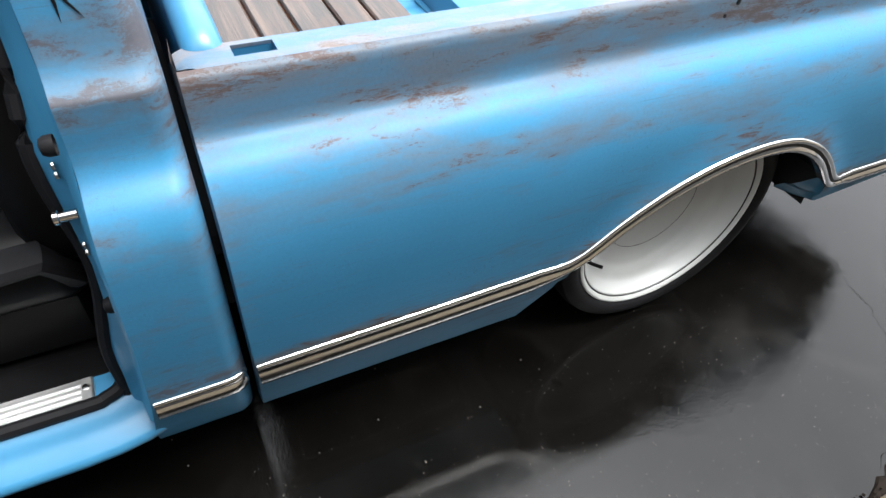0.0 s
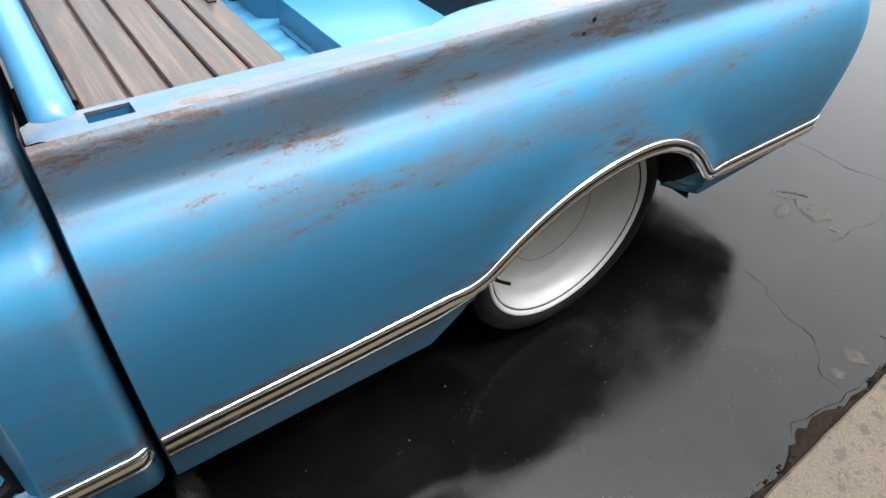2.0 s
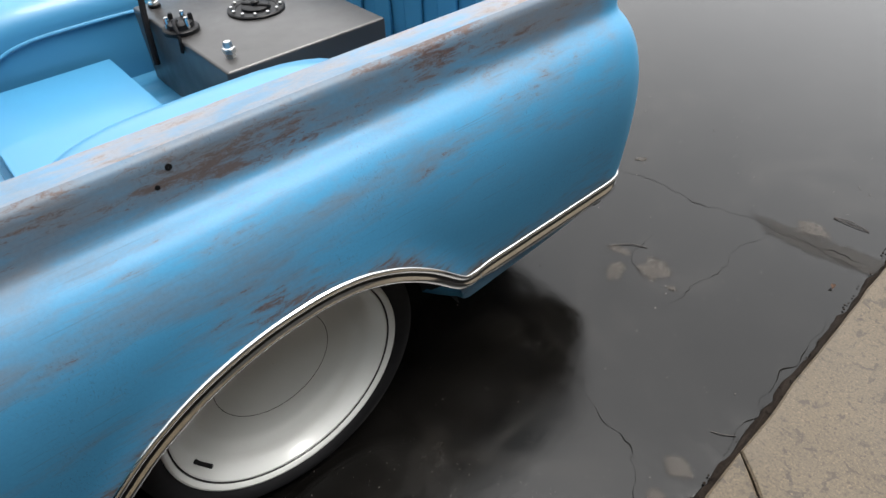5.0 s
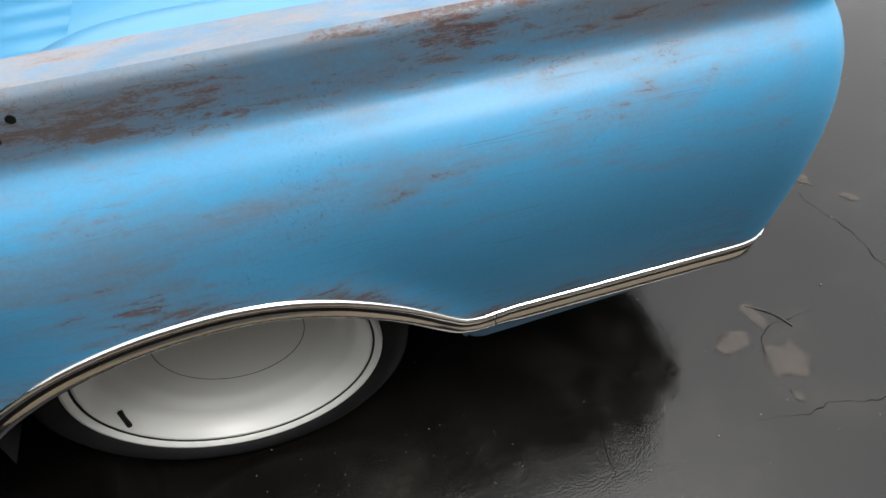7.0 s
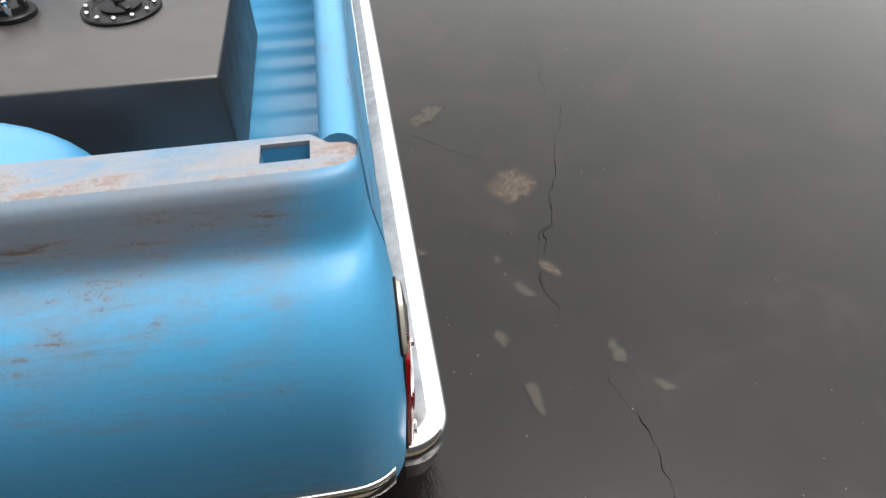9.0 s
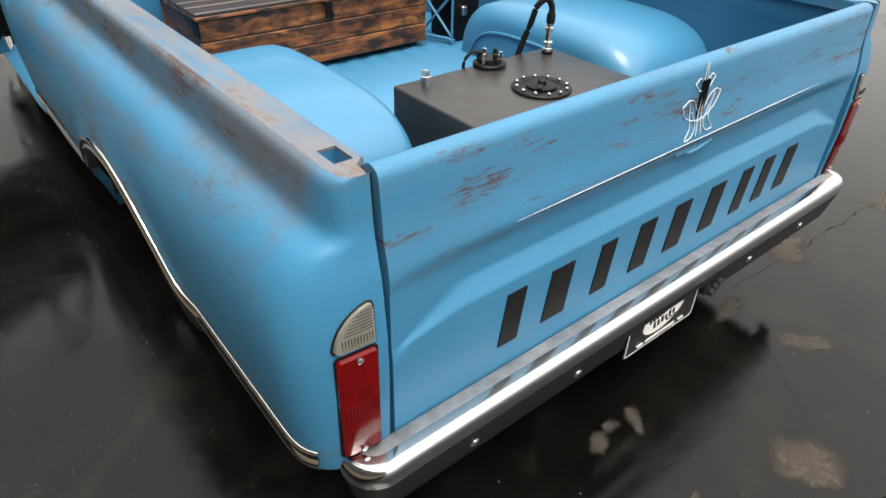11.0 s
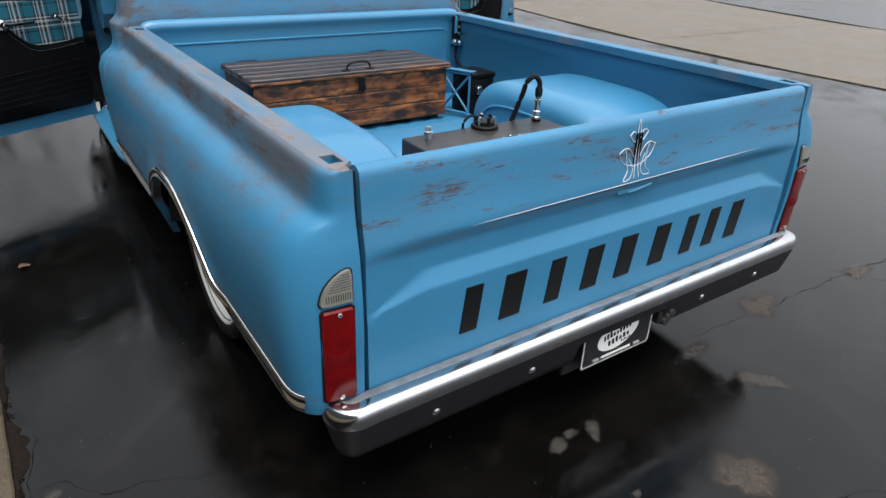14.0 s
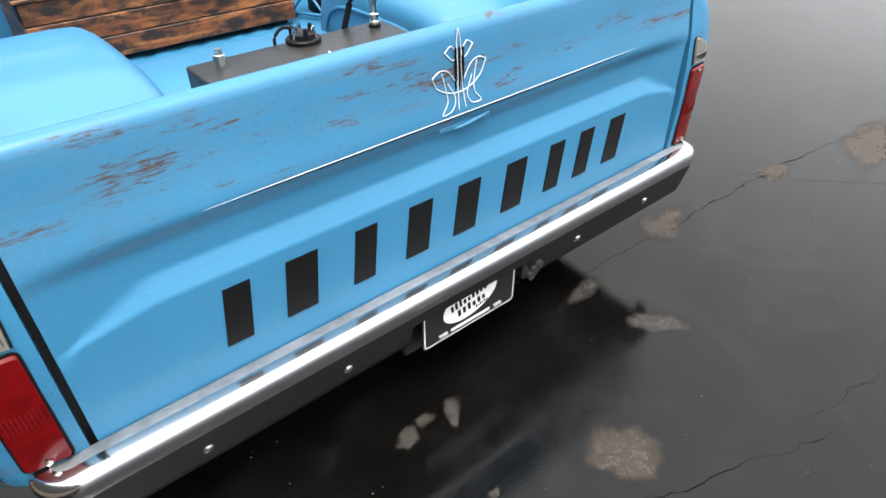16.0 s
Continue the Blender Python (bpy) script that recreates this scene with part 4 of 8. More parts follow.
for sgn in (-1, 1):
    bm = bmesh.new()
    box(bm, (sgn * 0.90 - 0.02, 0.045, 0.355), (sgn * 0.90 + 0.02, 0.12, 0.40), 0.006)
    part("bumper_bracket", bm, M_DARK, truck)
    # small rear apron behind the wheel opening
    bm = bmesh.new()
    lipy = smooth_curve([(0.612, 0.470, 0), (0.602, 0.448, 0), (0.590, 0.417, 0), (0.577, 0.387, 0), (0.564, 0.363, 0), (0.552, 0.353, 0), (0.536, 0.349, 0), (0.50, 0.352, 0)], 5)
    edge = [[(sgn * (skin(p[0], p[1]) - 0.001), p[0], p[1]) for p in lipy]]
    deep = [max(0.0, min(1.0, (0.468 - p[1]) / 0.105)) ** 0.8 for p in lipy]
    turn = [[(sgn * (skin(p[0], p[1]) - 0.012 - w * g), p[0] + d * g, p[1] + u * g) for p, g in zip(lipy, deep)] for w, d, u in ((0.006, 0.004, -0.003), (0.020, 0.014, -0.005), (0.042, 0.034, -0.003), (0.068, 0.062, 0.006))]
    grid(bm, edge + turn)
    corner = part("arch_corner", bm, M_BLUE, truck, "blue turned-in edge of the wheel opening")
    bm = bmesh.new()
    grid(bm, [turn[-1]] + [[(sgn * x, q[1] - d, max(q[2], 0.405)) for q in turn[-1]] for x, d in ((0.87, 0.006), (0.80, 0.02))])
    part("arch_flange", bm, M_DARK, corner, "dark inner flange")
    bm = bmesh.new()
    box(bm, (sgn * 0.785 - 0.145, 0.44, 0.372), (sgn * 0.785 + 0.145, 0.535, 0.62), 0.03, seg=3)
    part("arch_filler", bm, M_DARK, truck)
# antenna-mount holes in the rail face
for y, z, r in ((1.071, 0.945, 0.0055), (1.096, 0.922, 0.004)):
    bm = bmesh.new()
    lathe(bm, [(r, -0.002), (r, 0.0008), (0.0003, 0.0008)], pose(-side_x(z), y, z, 0, -90, 0), 12)
    part("drilled_hole", bm, M_BLACK, truck)


# ---- cab ----
CABP = [(0.248, 0.936), (0.29, 0.952), (0.34, 0.968), (0.395, 0.980), (0.42, 0.985), (0.455, 0.988), (0.50, 0.992), (0.58, 0.999), (0.66, 1.003), (0.74, 1.003), (0.78, 1.0005), (0.80, 0.9955), (0.82, 0.9870), (0.836, 0.9760), (0.849, 0.9620), (0.858, 0.9490), (0.868, 0.9380), (0.880, 0.9300), (0.895, 0.9250), (0.92, 0.9230), (0.966, 0.9235), (0.9735, 0.9230), (0.9775, 0.9205), (0.984, 0.9125), (0.993, 0.9025), (1.004, 0.8945), (1.016, 0.8890), (1.035, 0.8850), (1.06, 0.880), (1.10, 0.873), (1.20, 0.857), (1.30, 0.839), (1.40, 0.818), (1.465, 0.803), (1.50, 0.795)]


def cab_x(z):
    return interp(z, CABP)


def back_y(z):
    return interp(z, [(0.24, 2.079), (0.96, 2.079), (1.02, 2.083), (1.10, 2.098), (1.30, 2.148), (1.465, 2.195), (1.50, 2.212)])


def door_y(z):
    return interp(z, [(0.28, 2.265), (0.42, 2.245), (0.60, 2.228), (0.95, 2.212), (1.10, 2.214), (1.50, 2.305)])


bm = bmesh.new()
FR = [-1, -0.97, -0.92, -0.7, -0.4, -0.1, 0.2, 0.5, 0.75, 0.92, 0.97, 1]
rows = []
zs = sorted(set([z for z, _ in CABP]))
for z in zs:
    w, yb, yd = cab_x(z), back_y(z), door_y(z)
    rc = 0.034
    r = [(-w, yd, z), (-w, (yd + yb + rc) / 2, z)]
    for a in range(0, 91, 15):
        t = radians(a)
        r.append((-(w - rc + rc * math.cos(t)), yb + rc - rc * math.sin(t), z))
    r += [(f * (w - rc), yb, z) for f in FR[1:-1]]
    for a in range(90, -1, -15):
        t = radians(a)
        r.append((w - rc + rc * math.cos(t), yb + rc - rc * math.sin(t), z))
    r += [(w, (yd + yb + rc) / 2, z), (w, yd, z)]
    rows.append(r)
rubbed = bm.verts.layers.float.new("rub")
i0, i1 = zs.index(1.10), zs.index(1.465)
c0 = 2 + 7 + FR[1:-1].index(-0.92)
c1 = 2 + 7 + FR[1:-1].index(0.92)
grid(bm, rows, skip=lambda i, j: i0 <= i < i1 and c0 <= j < c1)
for v in bm.verts:
    # worn along the ledge, the rear corner and the sill
    y_, z_ = v.co.y, v.co.z
    rear = math.exp(-max(0.0, y_ - back_y(z_)) / 0.03) if abs(v.co.x) > cab_x(z_) - 0.05 else 0.0
    v[rubbed] = max(0.85 * math.exp(-((z_ - 0.977) / 0.012) ** 2), 0.75 * rear, 0.8 * math.exp(-((z_ - 0.455) / 0.03) ** 2))
cab = part("cab", bm, M_CAB, truck, "light blue cab with worn edges", sharp=30)

# roof
bm = bmesh.new()
rows = []
for y, H, W in ((2.212, 0.001, 0.755), (2.213, 0.012, 0.770), (2.222, 0.040, 0.782), (2.245, 0.068, 0.790), (2.285, 0.093, 0.795), (2.35, 0.113, 0.798), (2.45, 0.126, 0.80), (2.65, 0.134, 0.80), (2.90, 0.130, 0.80), (3.02, 0.118, 0.80), (3.06, 0.098, 0.80), (3.07, 0.07, 0.80)):
    r = []
    for k in range(33):
        t = math.pi * k / 32
        c, s_ = math.cos(t), math.sin(t)
        r.append((-W * math.copysign(abs(c) ** 0.55, c), y, 1.5 + H * abs(s_) ** 0.55))
    rows.append(r)
grid(bm, rows)
part("roof", bm, M_CAB, cab, "light blue roof with faded streaks", sharp=60)
bm = bmesh.new()
grid(bm, [[(-0.78, y, 1.505), (-0.5, y, 1.53), (0.5, y, 1.53), (0.78, y, 1.505)] for y in (2.25, 2.65, 3.05)])
part("headliner", bm, M_VINYL, cab)
for sgn in (-1, 1):
    bm = bmesh.new()
    tube(bm, smooth_curve([(sgn * 0.800, 2.26, 1.46), (sgn * 0.806, 2.32, 1.50), (sgn * 0.812, 2.6, 1.512), (sgn * 0.812, 2.95, 1.512), (sgn * 0.806, 3.07, 1.495), (sgn * 0.85, 3.22, 1.28), (sgn * 0.885, 3.33, 1.10)], 5), 0.012, 8)
    part("drip_rail", bm, M_BLUE, cab)
    # door jamb
    bm = bmesh.new()
    rows = []
    for z in [0.36, 0.42, 0.5, 0.6, 0.7, 0.8, 0.9, 1.0, 1.1, 1.2, 1.3, 1.4, 1.5]:
        w, yd = cab_x(min(z, 0.99) if z < 1.0 else z), door_y(z)
        ins = interp(z, [(0.36, 0.925), (0.9, 0.915), (1.0, 0.885), (1.5, 0.785)])
        wob = 0.010 * math.sin(z * 16)
        rows.append([(sgn * w, yd, z), (sgn * (w - 0.006), yd + 0.006, z), (sgn * (ins - 0.005), yd + 0.014, z), (sgn * (ins - 0.018), yd + 0.030 + wob * 0.5, z), (sgn * (ins - 0.03), yd + 0.034 + wob, z)])
    grid(bm, rows)
    jamb = part("door_jamb", bm, M_BLUE, cab, sharp=60)
    bm = bmesh.new()
    tube(bm, [(sgn * (interp(z, [(0.36, 0.925), (0.9, 0.915), (1.0, 0.885), (1.5, 0.785)]) - 0.032), door_y(z) + 0.038 + 0.010 * math.sin(z * 16), z) for z in [0.37 + 0.03 * k for k in range(38)]], 0.011, 8)
    part("door_seal", bm, M_RUBBER, jamb)
    for z in (0.935, 0.645):
        bm = bmesh.new()
        lathe(bm, [(0.0135, 0.0), (0.0135, 0.010), (0.0105, 0.016), (0.004, 0.018), (0.003, 0.014), (0.0004, 0.014)], pose(sgn * 0.938, door_y(z) + 0.008, z, -90, 0, 0), 20)
        part("door_buffer", bm, M_RUBBER, jamb, "round rubber door buffer")
    bm = bmesh.new()
    lathe(bm, [(0.0075, 0.0), (0.0075, 0.022), (0.0105, 0.023), (0.0105, 0.029), (0.006, 0.031), (0.0004, 0.031)], pose(sgn * 0.918, door_y(0.82) + 0.016, 0.812, -90, 0, 0), 18)
    part("door_striker", bm, M_CHROME, jamb, "chrome door striker pin")
    for z in (0.885, 0.87, 0.745, 0.73):
        bm = bmesh.new()
        lathe(bm, [(0.006, 0), (0.006, 0.003), (0.003, 0.005), (0.0004, 0.005)], pose(sgn * 0.905, door_y(z) + 0.022, z, -90, 0, 0), 10)
        part("striker_screw", bm, M_STEEL, jamb)
    # moulding on the cab corner
    prof = [(0.0165, 0.000), (0.0155, 0.0040), (0.0120, 0.0062), (0.0065, 0.0058), (0.0045, 0.0030), (-0.003, 0.0022), (-0.0045, 0.0030), (-0.016, 0.0060), (-0.027, 0.0060), (-0.034, 0.0)]
    bm = bmesh.new()
    w = cab_x(0.418)
    plan = [(w, 2.240, 1, 0), (w, 2.17, 1, 0), (w, 2.124, 1, 0)] + [(w - 0.034 + 0.034 * math.cos(radians(a)), 2.113 - 0.034 * math.sin(radians(a)), math.cos(radians(a)), -math.sin(radians(a))) for a in (15, 30, 45, 60)]
    rows = [[(sgn * (x + nx * o), y + ny * o, 0.418 + h) for h, o in prof] for x, y, nx, ny in plan]
    grid(bm, rows)
    part("chrome_moulding", bm, M_CHROME, cab, sharp=50)
    # rocker, sill plate
    M_BRIGHT = plain("bright_sill_metal", (0.86, 0.86, 0.85), 0.42, 1.0, 0.05, 20.0)
    bm = bmesh.new()
    pr = [(0.80, 0.372), (0.895, 0.372), (0.915, 0.366), (0.932, 0.350), (0.948, 0.336), (0.974, 0.326), (0.982, 0.316), (0.979, 0.302), (0.964, 0.280), (0.944, 0.256), (0.90, 0.248)]
    grid(bm, [[(sgn * (x - d * (0.3 if x < 0.9 else 1.0)), y, z + e) for x, z in pr] for y, d, e in ((2.225, 0.030, 0.004), (2.245, 0.021, 0.002), (2.275, 0.012, 0.0), (2.32, 0.004, 0.0), (2.38, 0.0, 0.0), (2.8, 0.0, 0.0), (3.2, 0.0, 0.0))])
    rocker = part("rocker_panel", bm, M_BLUE, cab, sharp=60)
    bm = bmesh.new()
    for k in range(5):
        x0 = 0.905 - 0.013 * k
        tube(bm, [(sgn * x0, 2.36, 0.377), (sgn * x0, 3.15, 0.377)], 0.0055 if k else 0.008, 8, flat=0.7)
    box(bm, (sgn * 0.875 - 0.036, 2.345, 0.3725), (sgn * 0.875 + 0.036, 3.15, 0.3765), 0.001)
    box(bm, (sgn * 0.872 - 0.031, 2.340, 0.372), (sgn * 0.872 + 0.031, 2.362, 0.382), 0.003)
    mat = bmesh.new()
    box(mat, (sgn * 0.805 - 0.034, 2.29, 0.370), (sgn * 0.805 + 0.034, 3.15, 0.3745), 0.001)
    part("sill_mat", mat, M_VINYL, rocker, "black carpet edge")
    sill = part("sill_plate", bm, M_BRIGHT, rocker, "ribbed chrome sill plate")
    bm = bmesh.new()
    lathe(bm, [(0.007, 0), (0.007, 0.002), (0.003, 0.0035), (0.0004, 0.0035)], pose(sgn * 0.865, 2.352, 0.382), 12)
    part("sill_screw", bm, M_STEEL, sill)
    bm = bmesh.new()
    tube(bm, smooth_curve([(sgn * 0.90, 3.1, 0.378), (sgn * 0.905, 2.42, 0.378), (sgn * 0.900, 2.32, 0.380), (sgn * 0.885, 2.285, 0.40), (sgn * 0.88, 2.275, 0.46)], 6), 0.013, 8)
    part("sill_seal", bm, M_RUBBER, rocker)

# black hand-painted darts on the cab side
for pts in ([(2.179, 1.10), (2.174, 1.078), (2.172, 1.055), (2.170, 1.078), (2.174, 1.10)], [(2.170, 1.095), (2.162, 1.078), (2.154, 1.067), (2.146, 1.057), (2.151, 1.067), (2.158, 1.078), (2.166, 1.097)]):
    bm = bmesh.new()
    bm.faces.new([bm.verts.new((-(cab_x(z) + 0.0015), y, z)) for y, z in pts])
    part("painted_dart", bm, M_BLACK, cab)

# rear window
win = [(-0.753, 1.10), (0.753, 1.10), (0.702, 1.465), (-0.702, 1.465)]
outline = []
for k, (x, z) in enumerate(win):
    p, q = Vector(win[k - 1]), Vector(win[(k + 1) % 4])
    c = Vector((x, z))
    a, b = c + (p - c).normalized() * 0.055, c + (q - c).normalized() * 0.055
    for t in (0, 0.25, 0.5, 0.75, 1):
        outline.append(tuple((1 - t) ** 2 * a + 2 * t * (1 - t) * c + t * t * b))
bm = bmesh.new()
tube(bm, [(x, back_y(z) - 0.002, z) for x, z in outline], 0.015, 10, closed=True, flat=0.6, up=(0, 1, 0))
part("window_gasket", bm, M_RUBBER, cab, "black rubber window seal")
bm = bmesh.new()
bm.faces.new([bm.verts.new((x, back_y(z) + 0.006, z)) for x, z in outline])
ob = part("rear_window", bm, M_GLASS, cab, smooth=False)
ob.visible_shadow = False

# windscreen and pillars
for sgn in (-1, 1):
    bm = bmesh.new()
    tube(bm, [(sgn * 0.89, 3.36, 1.04), (sgn * 0.85, 3.25, 1.24), (sgn * 0.80, 3.10, 1.45), (sgn * 0.785, 3.03, 1.53)], [0.045, 0.036, 0.032, 0.035], 10)
    part("windscreen_pillar", bm, M_BLUE, cab)
bm = bmesh.new()
bm.faces.new([bm.verts.new(p) for p in ((-0.86, 3.37, 1.06), (0.86, 3.37, 1.06), (0.77, 3.06, 1.53), (-0.77, 3.06, 1.53))])
ob = part("windscreen", bm, M_GLASS, cab, smooth=False)
ob.visible_shadow = False
bm = bmesh.new()
tube(bm, [(-0.86, 3.372, 1.06), (0.86, 3.372, 1.06), (0.78, 3.055, 1.535), (-0.78, 3.055, 1.535)], 0.016, 8, closed=True)
part("windscreen_seal", bm, M_RUBBER, cab)
# mirror inside
bm = bmesh.new()
box(bm, (-0.13, 2.995, 1.445), (0.13, 3.015, 1.495), 0.012, seg=3)
tube(bm, [(0, 3.01, 1.48), (0, 3.05, 1.53)], 0.006, 8)
part("interior_mirror", bm, M_BLACK, cab)
# dash, wheel, floor, seat
bm = bmesh.new()
prism(bm, [(3.02, 0.86), (3.015, 1.035), (3.05, 1.055), (3.30, 1.075), (3.34, 0.80), (3.10, 0.76)], 0, -0.84, 0.84)
dash = part("dashboard", bm, M_BLUE, cab)
dash.location.z = 0.05
bm = bmesh.new()
box(bm, (-0.835, 3.010, 1.040), (0.835, 3.33, 1.10), 0.018, seg=3)
part("dash_pad", bm, M_BLACK, dash)
bm = bmesh.new()
box(bm, (-0.62, 2.995, 0.93), (-0.22, 3.03, 1.05), 0.02, seg=2)
cl = part("gauge_cluster", bm, M_BLACK, dash)
for x in (-0.52, -0.32):
    bm = bmesh.new()
    lathe(bm, [(0.048, 0.0), (0.048, 0.006), (0.044, 0.008), (0.043, 0.003), (0.0004, 0.003)], pose(x, 2.995, 0.99, 90, 0, 0), 24)
    part("gauge", bm, M_CHROME, cl)
bm = bmesh.new()
box(bm, (-0.12, 2.995, 0.975), (0.09, 3.03, 1.03), 0.006)
radio = part("radio", bm, M_BLACK, dash)
for x in (-0.10, 0.07):
    bm = bmesh.new()
    lathe(bm, [(0.014, 0), (0.014, 0.02), (0.010, 0.024), (0.0004, 0.024)], pose(x, 2.995, 1.0, 90, 0, 0), 14)
    part("radio_knob", bm, M_CHROME, radio)
bm = bmesh.new()
for lo, hi in (((-0.125, 2.988, 1.024), (0.095, 2.996, 1.034)), ((-0.125, 2.988, 0.971), (0.095, 2.996, 0.979)), ((-0.125, 2.988, 0.979), (-0.117, 2.996, 1.024)), ((0.087, 2.988, 0.979), (0.095, 2.996, 1.024))):
    box(bm, lo, hi, 0.001)
part("radio_bezel", bm, M_CHROME, radio)
bm = bmesh.new()
box(bm, (0.27, 3.006, 0.90), (0.68, 3.022, 1.028), 0.008, seg=2)
glove = part("glove_box_door", bm, M_BLUE, dash)
bm = bmesh.new()
lathe(bm, [(0.014, 0), (0.014, 0.006), (0.008, 0.010), (0.0004, 0.010)], pose(0.475, 3.006, 1.0, 90, 0, 0), 14)
part("glove_box_lock", bm, M_CHROME, glove)
sm = Matrix.Translation((-0.54, 2.83, 1.075)) @ Matrix.Rotation(radians(62), 4, "X")
bm = bmesh.new()
tube(bm, [sm @ Vector((0.178 * math.cos(a), 0.178 * math.sin(a), 0)) for a in [2 * math.pi * k / 40 for k in range(40)]], 0.013, 8, closed=True)
sw = part("steering_wheel", bm, M_BLACK, cab, "black steering wheel with chrome spokes")
bm = bmesh.new()
for a in (0, 180, 270):
    tube(bm, [sm @ Vector((0.03 * math.cos(radians(a)), 0.03 * math.sin(radians(a)), -0.015)), sm @ Vector((0.173 * math.cos(radians(a)), 0.173 * math.sin(radians(a)), 0))], 0.010, 8, flat=0.5)
lathe(bm, [(0.045, -0.03), (0.045, 0.0), (0.03, 0.012), (0.0004, 0.014)], sm, 20)
part("wheel_spokes", bm, M_CHROME, sw)
bm = bmesh.new()
tube(bm, [sm @ Vector((0, 0, -0.02)), sm @ Vector((0, 0, -0.42))], 0.022, 10)
tube(bm, [sm @ Vector((0.02, 0, -0.10)), sm @ Vector((0.30, 0.06, -0.08))], 0.006, 8)
part("steering_column", bm, M_CHROME, cab)
bm = bmesh.new()
box(bm, (-0.90, 2.14, 0.335), (0.90, 3.35, 0.368), 0.01)
part("cab_floor", bm, M_VINYL, cab, "black carpet floor")
bm = bmesh.new()
box(bm, (-0.84, 2.125, 0.37), (0.84, 2.15, 1.07), 0.005)
part("rear_trim", bm, M_VINYL, cab)


def mat_plaid():
    m, n, l, b = mat_new("plaid_cloth")
    v = n_coord(n, l, space="UV")
    sep = n.new("ShaderNodeSeparateXYZ")
    l.new(v, sep.inputs[0])

    def bands(axis, per, stops):
        f = n_math(n, l, "FRACT", n_math(n, l, "MULTIPLY", sep.outputs[axis], 1 / per))
        r = n_ramp(n, l, f, stops)
        r.node.color_ramp.interpolation = "CONSTANT"
        return r

    teal, black, white = (0.004, 0.105, 0.155), (0.005, 0.006, 0.010), (0.46, 0.48, 0.48)
    pat = [(0.0, teal), (0.30, black), (0.37, teal), (0.46, white), (0.52, black), (0.64, white), (0.72, black), (0.80, white), (0.84, black), (0.92, teal)]
    h = bands("X", 0.132, pat)
    k = bands("Y", 0.132, [(p, c) for p, c in pat])
    weave = n.new("ShaderNodeTexWave")
    weave.inputs["Scale"].default_value = 260.0
    weave.bands_direction = "DIAGONAL"
    l.new(v, weave.inputs["Vector"])
    l.new(n_mix(n, l, n_ramp(n, l, weave.outputs["Fac"], [(0.3, 0.35), (0.7, 0.65)]), h, k), b.inputs["Base Color"])
    b.inputs["Roughness"].default_value = 0.9
    n_bump(n, l, b, weave.outputs["Fac"], 0.3, 0.001)
    return m


M_PLAID = mat_plaid()


def uv_from(ob, fu, fv):
    me = ob.data
    uv = me.uv_layers.new(name="UVMap")
    for lo in me.loops:
        co = me.vertices[lo.vertex_index].co
        uv.data[lo.index].uv = (fu(co), fv(co))


bm = bmesh.new()
box(bm, (-0.80, 2.28, 0.52), (0.80, 2.86, 0.68), 0.05, seg=4)
seat = part("bench_seat", bm, M_VINYL, cab, "black vinyl bench seat with white stitching")
bm = bmesh.new()
box(bm, (-0.80, 2.18, 0.60), (0.80, 2.36, 1.04), 0.06, seg=4)
part("seat_back", bm, M_VINYL, seat)
bm = bmesh.new()
box(bm, (-0.62, 2.36, 0.66), (0.62, 2.80, 0.692), 0.014, seg=2)
ob = part("seat_insert", bm, M_PLAID, seat, "teal plaid cloth seat insert")
uv_from(ob, lambda c: c.x, lambda c: c.y)
bm = bmesh.new()
for dx in (0.0, 0.018):
    tube(bm, smooth_curve([(-0.66 + dx, 2.40, 0.694), (-0.68 + dx, 2.60, 0.694), (-0.66 + dx, 2.80, 0.692)], 5), 0.0015, 5)
part("seat_stitching", bm, M_BAR, seat)
bm = bmesh.new()
box(bm, (-0.76, 2.30, 0.37), (0.76, 2.80, 0.53), 0.02)
part("seat_base", bm, M_VINYL, seat)
bm = bmesh.new()
tube(bm, [(-0.815, 2.40, 0.66), (-0.82, 2.33, 0.67), (-0.80, 2.30, 0.60)], 0.035, 10, flat=0.6)
part("seat_hinge_cover", bm, M_RUBBER, seat)


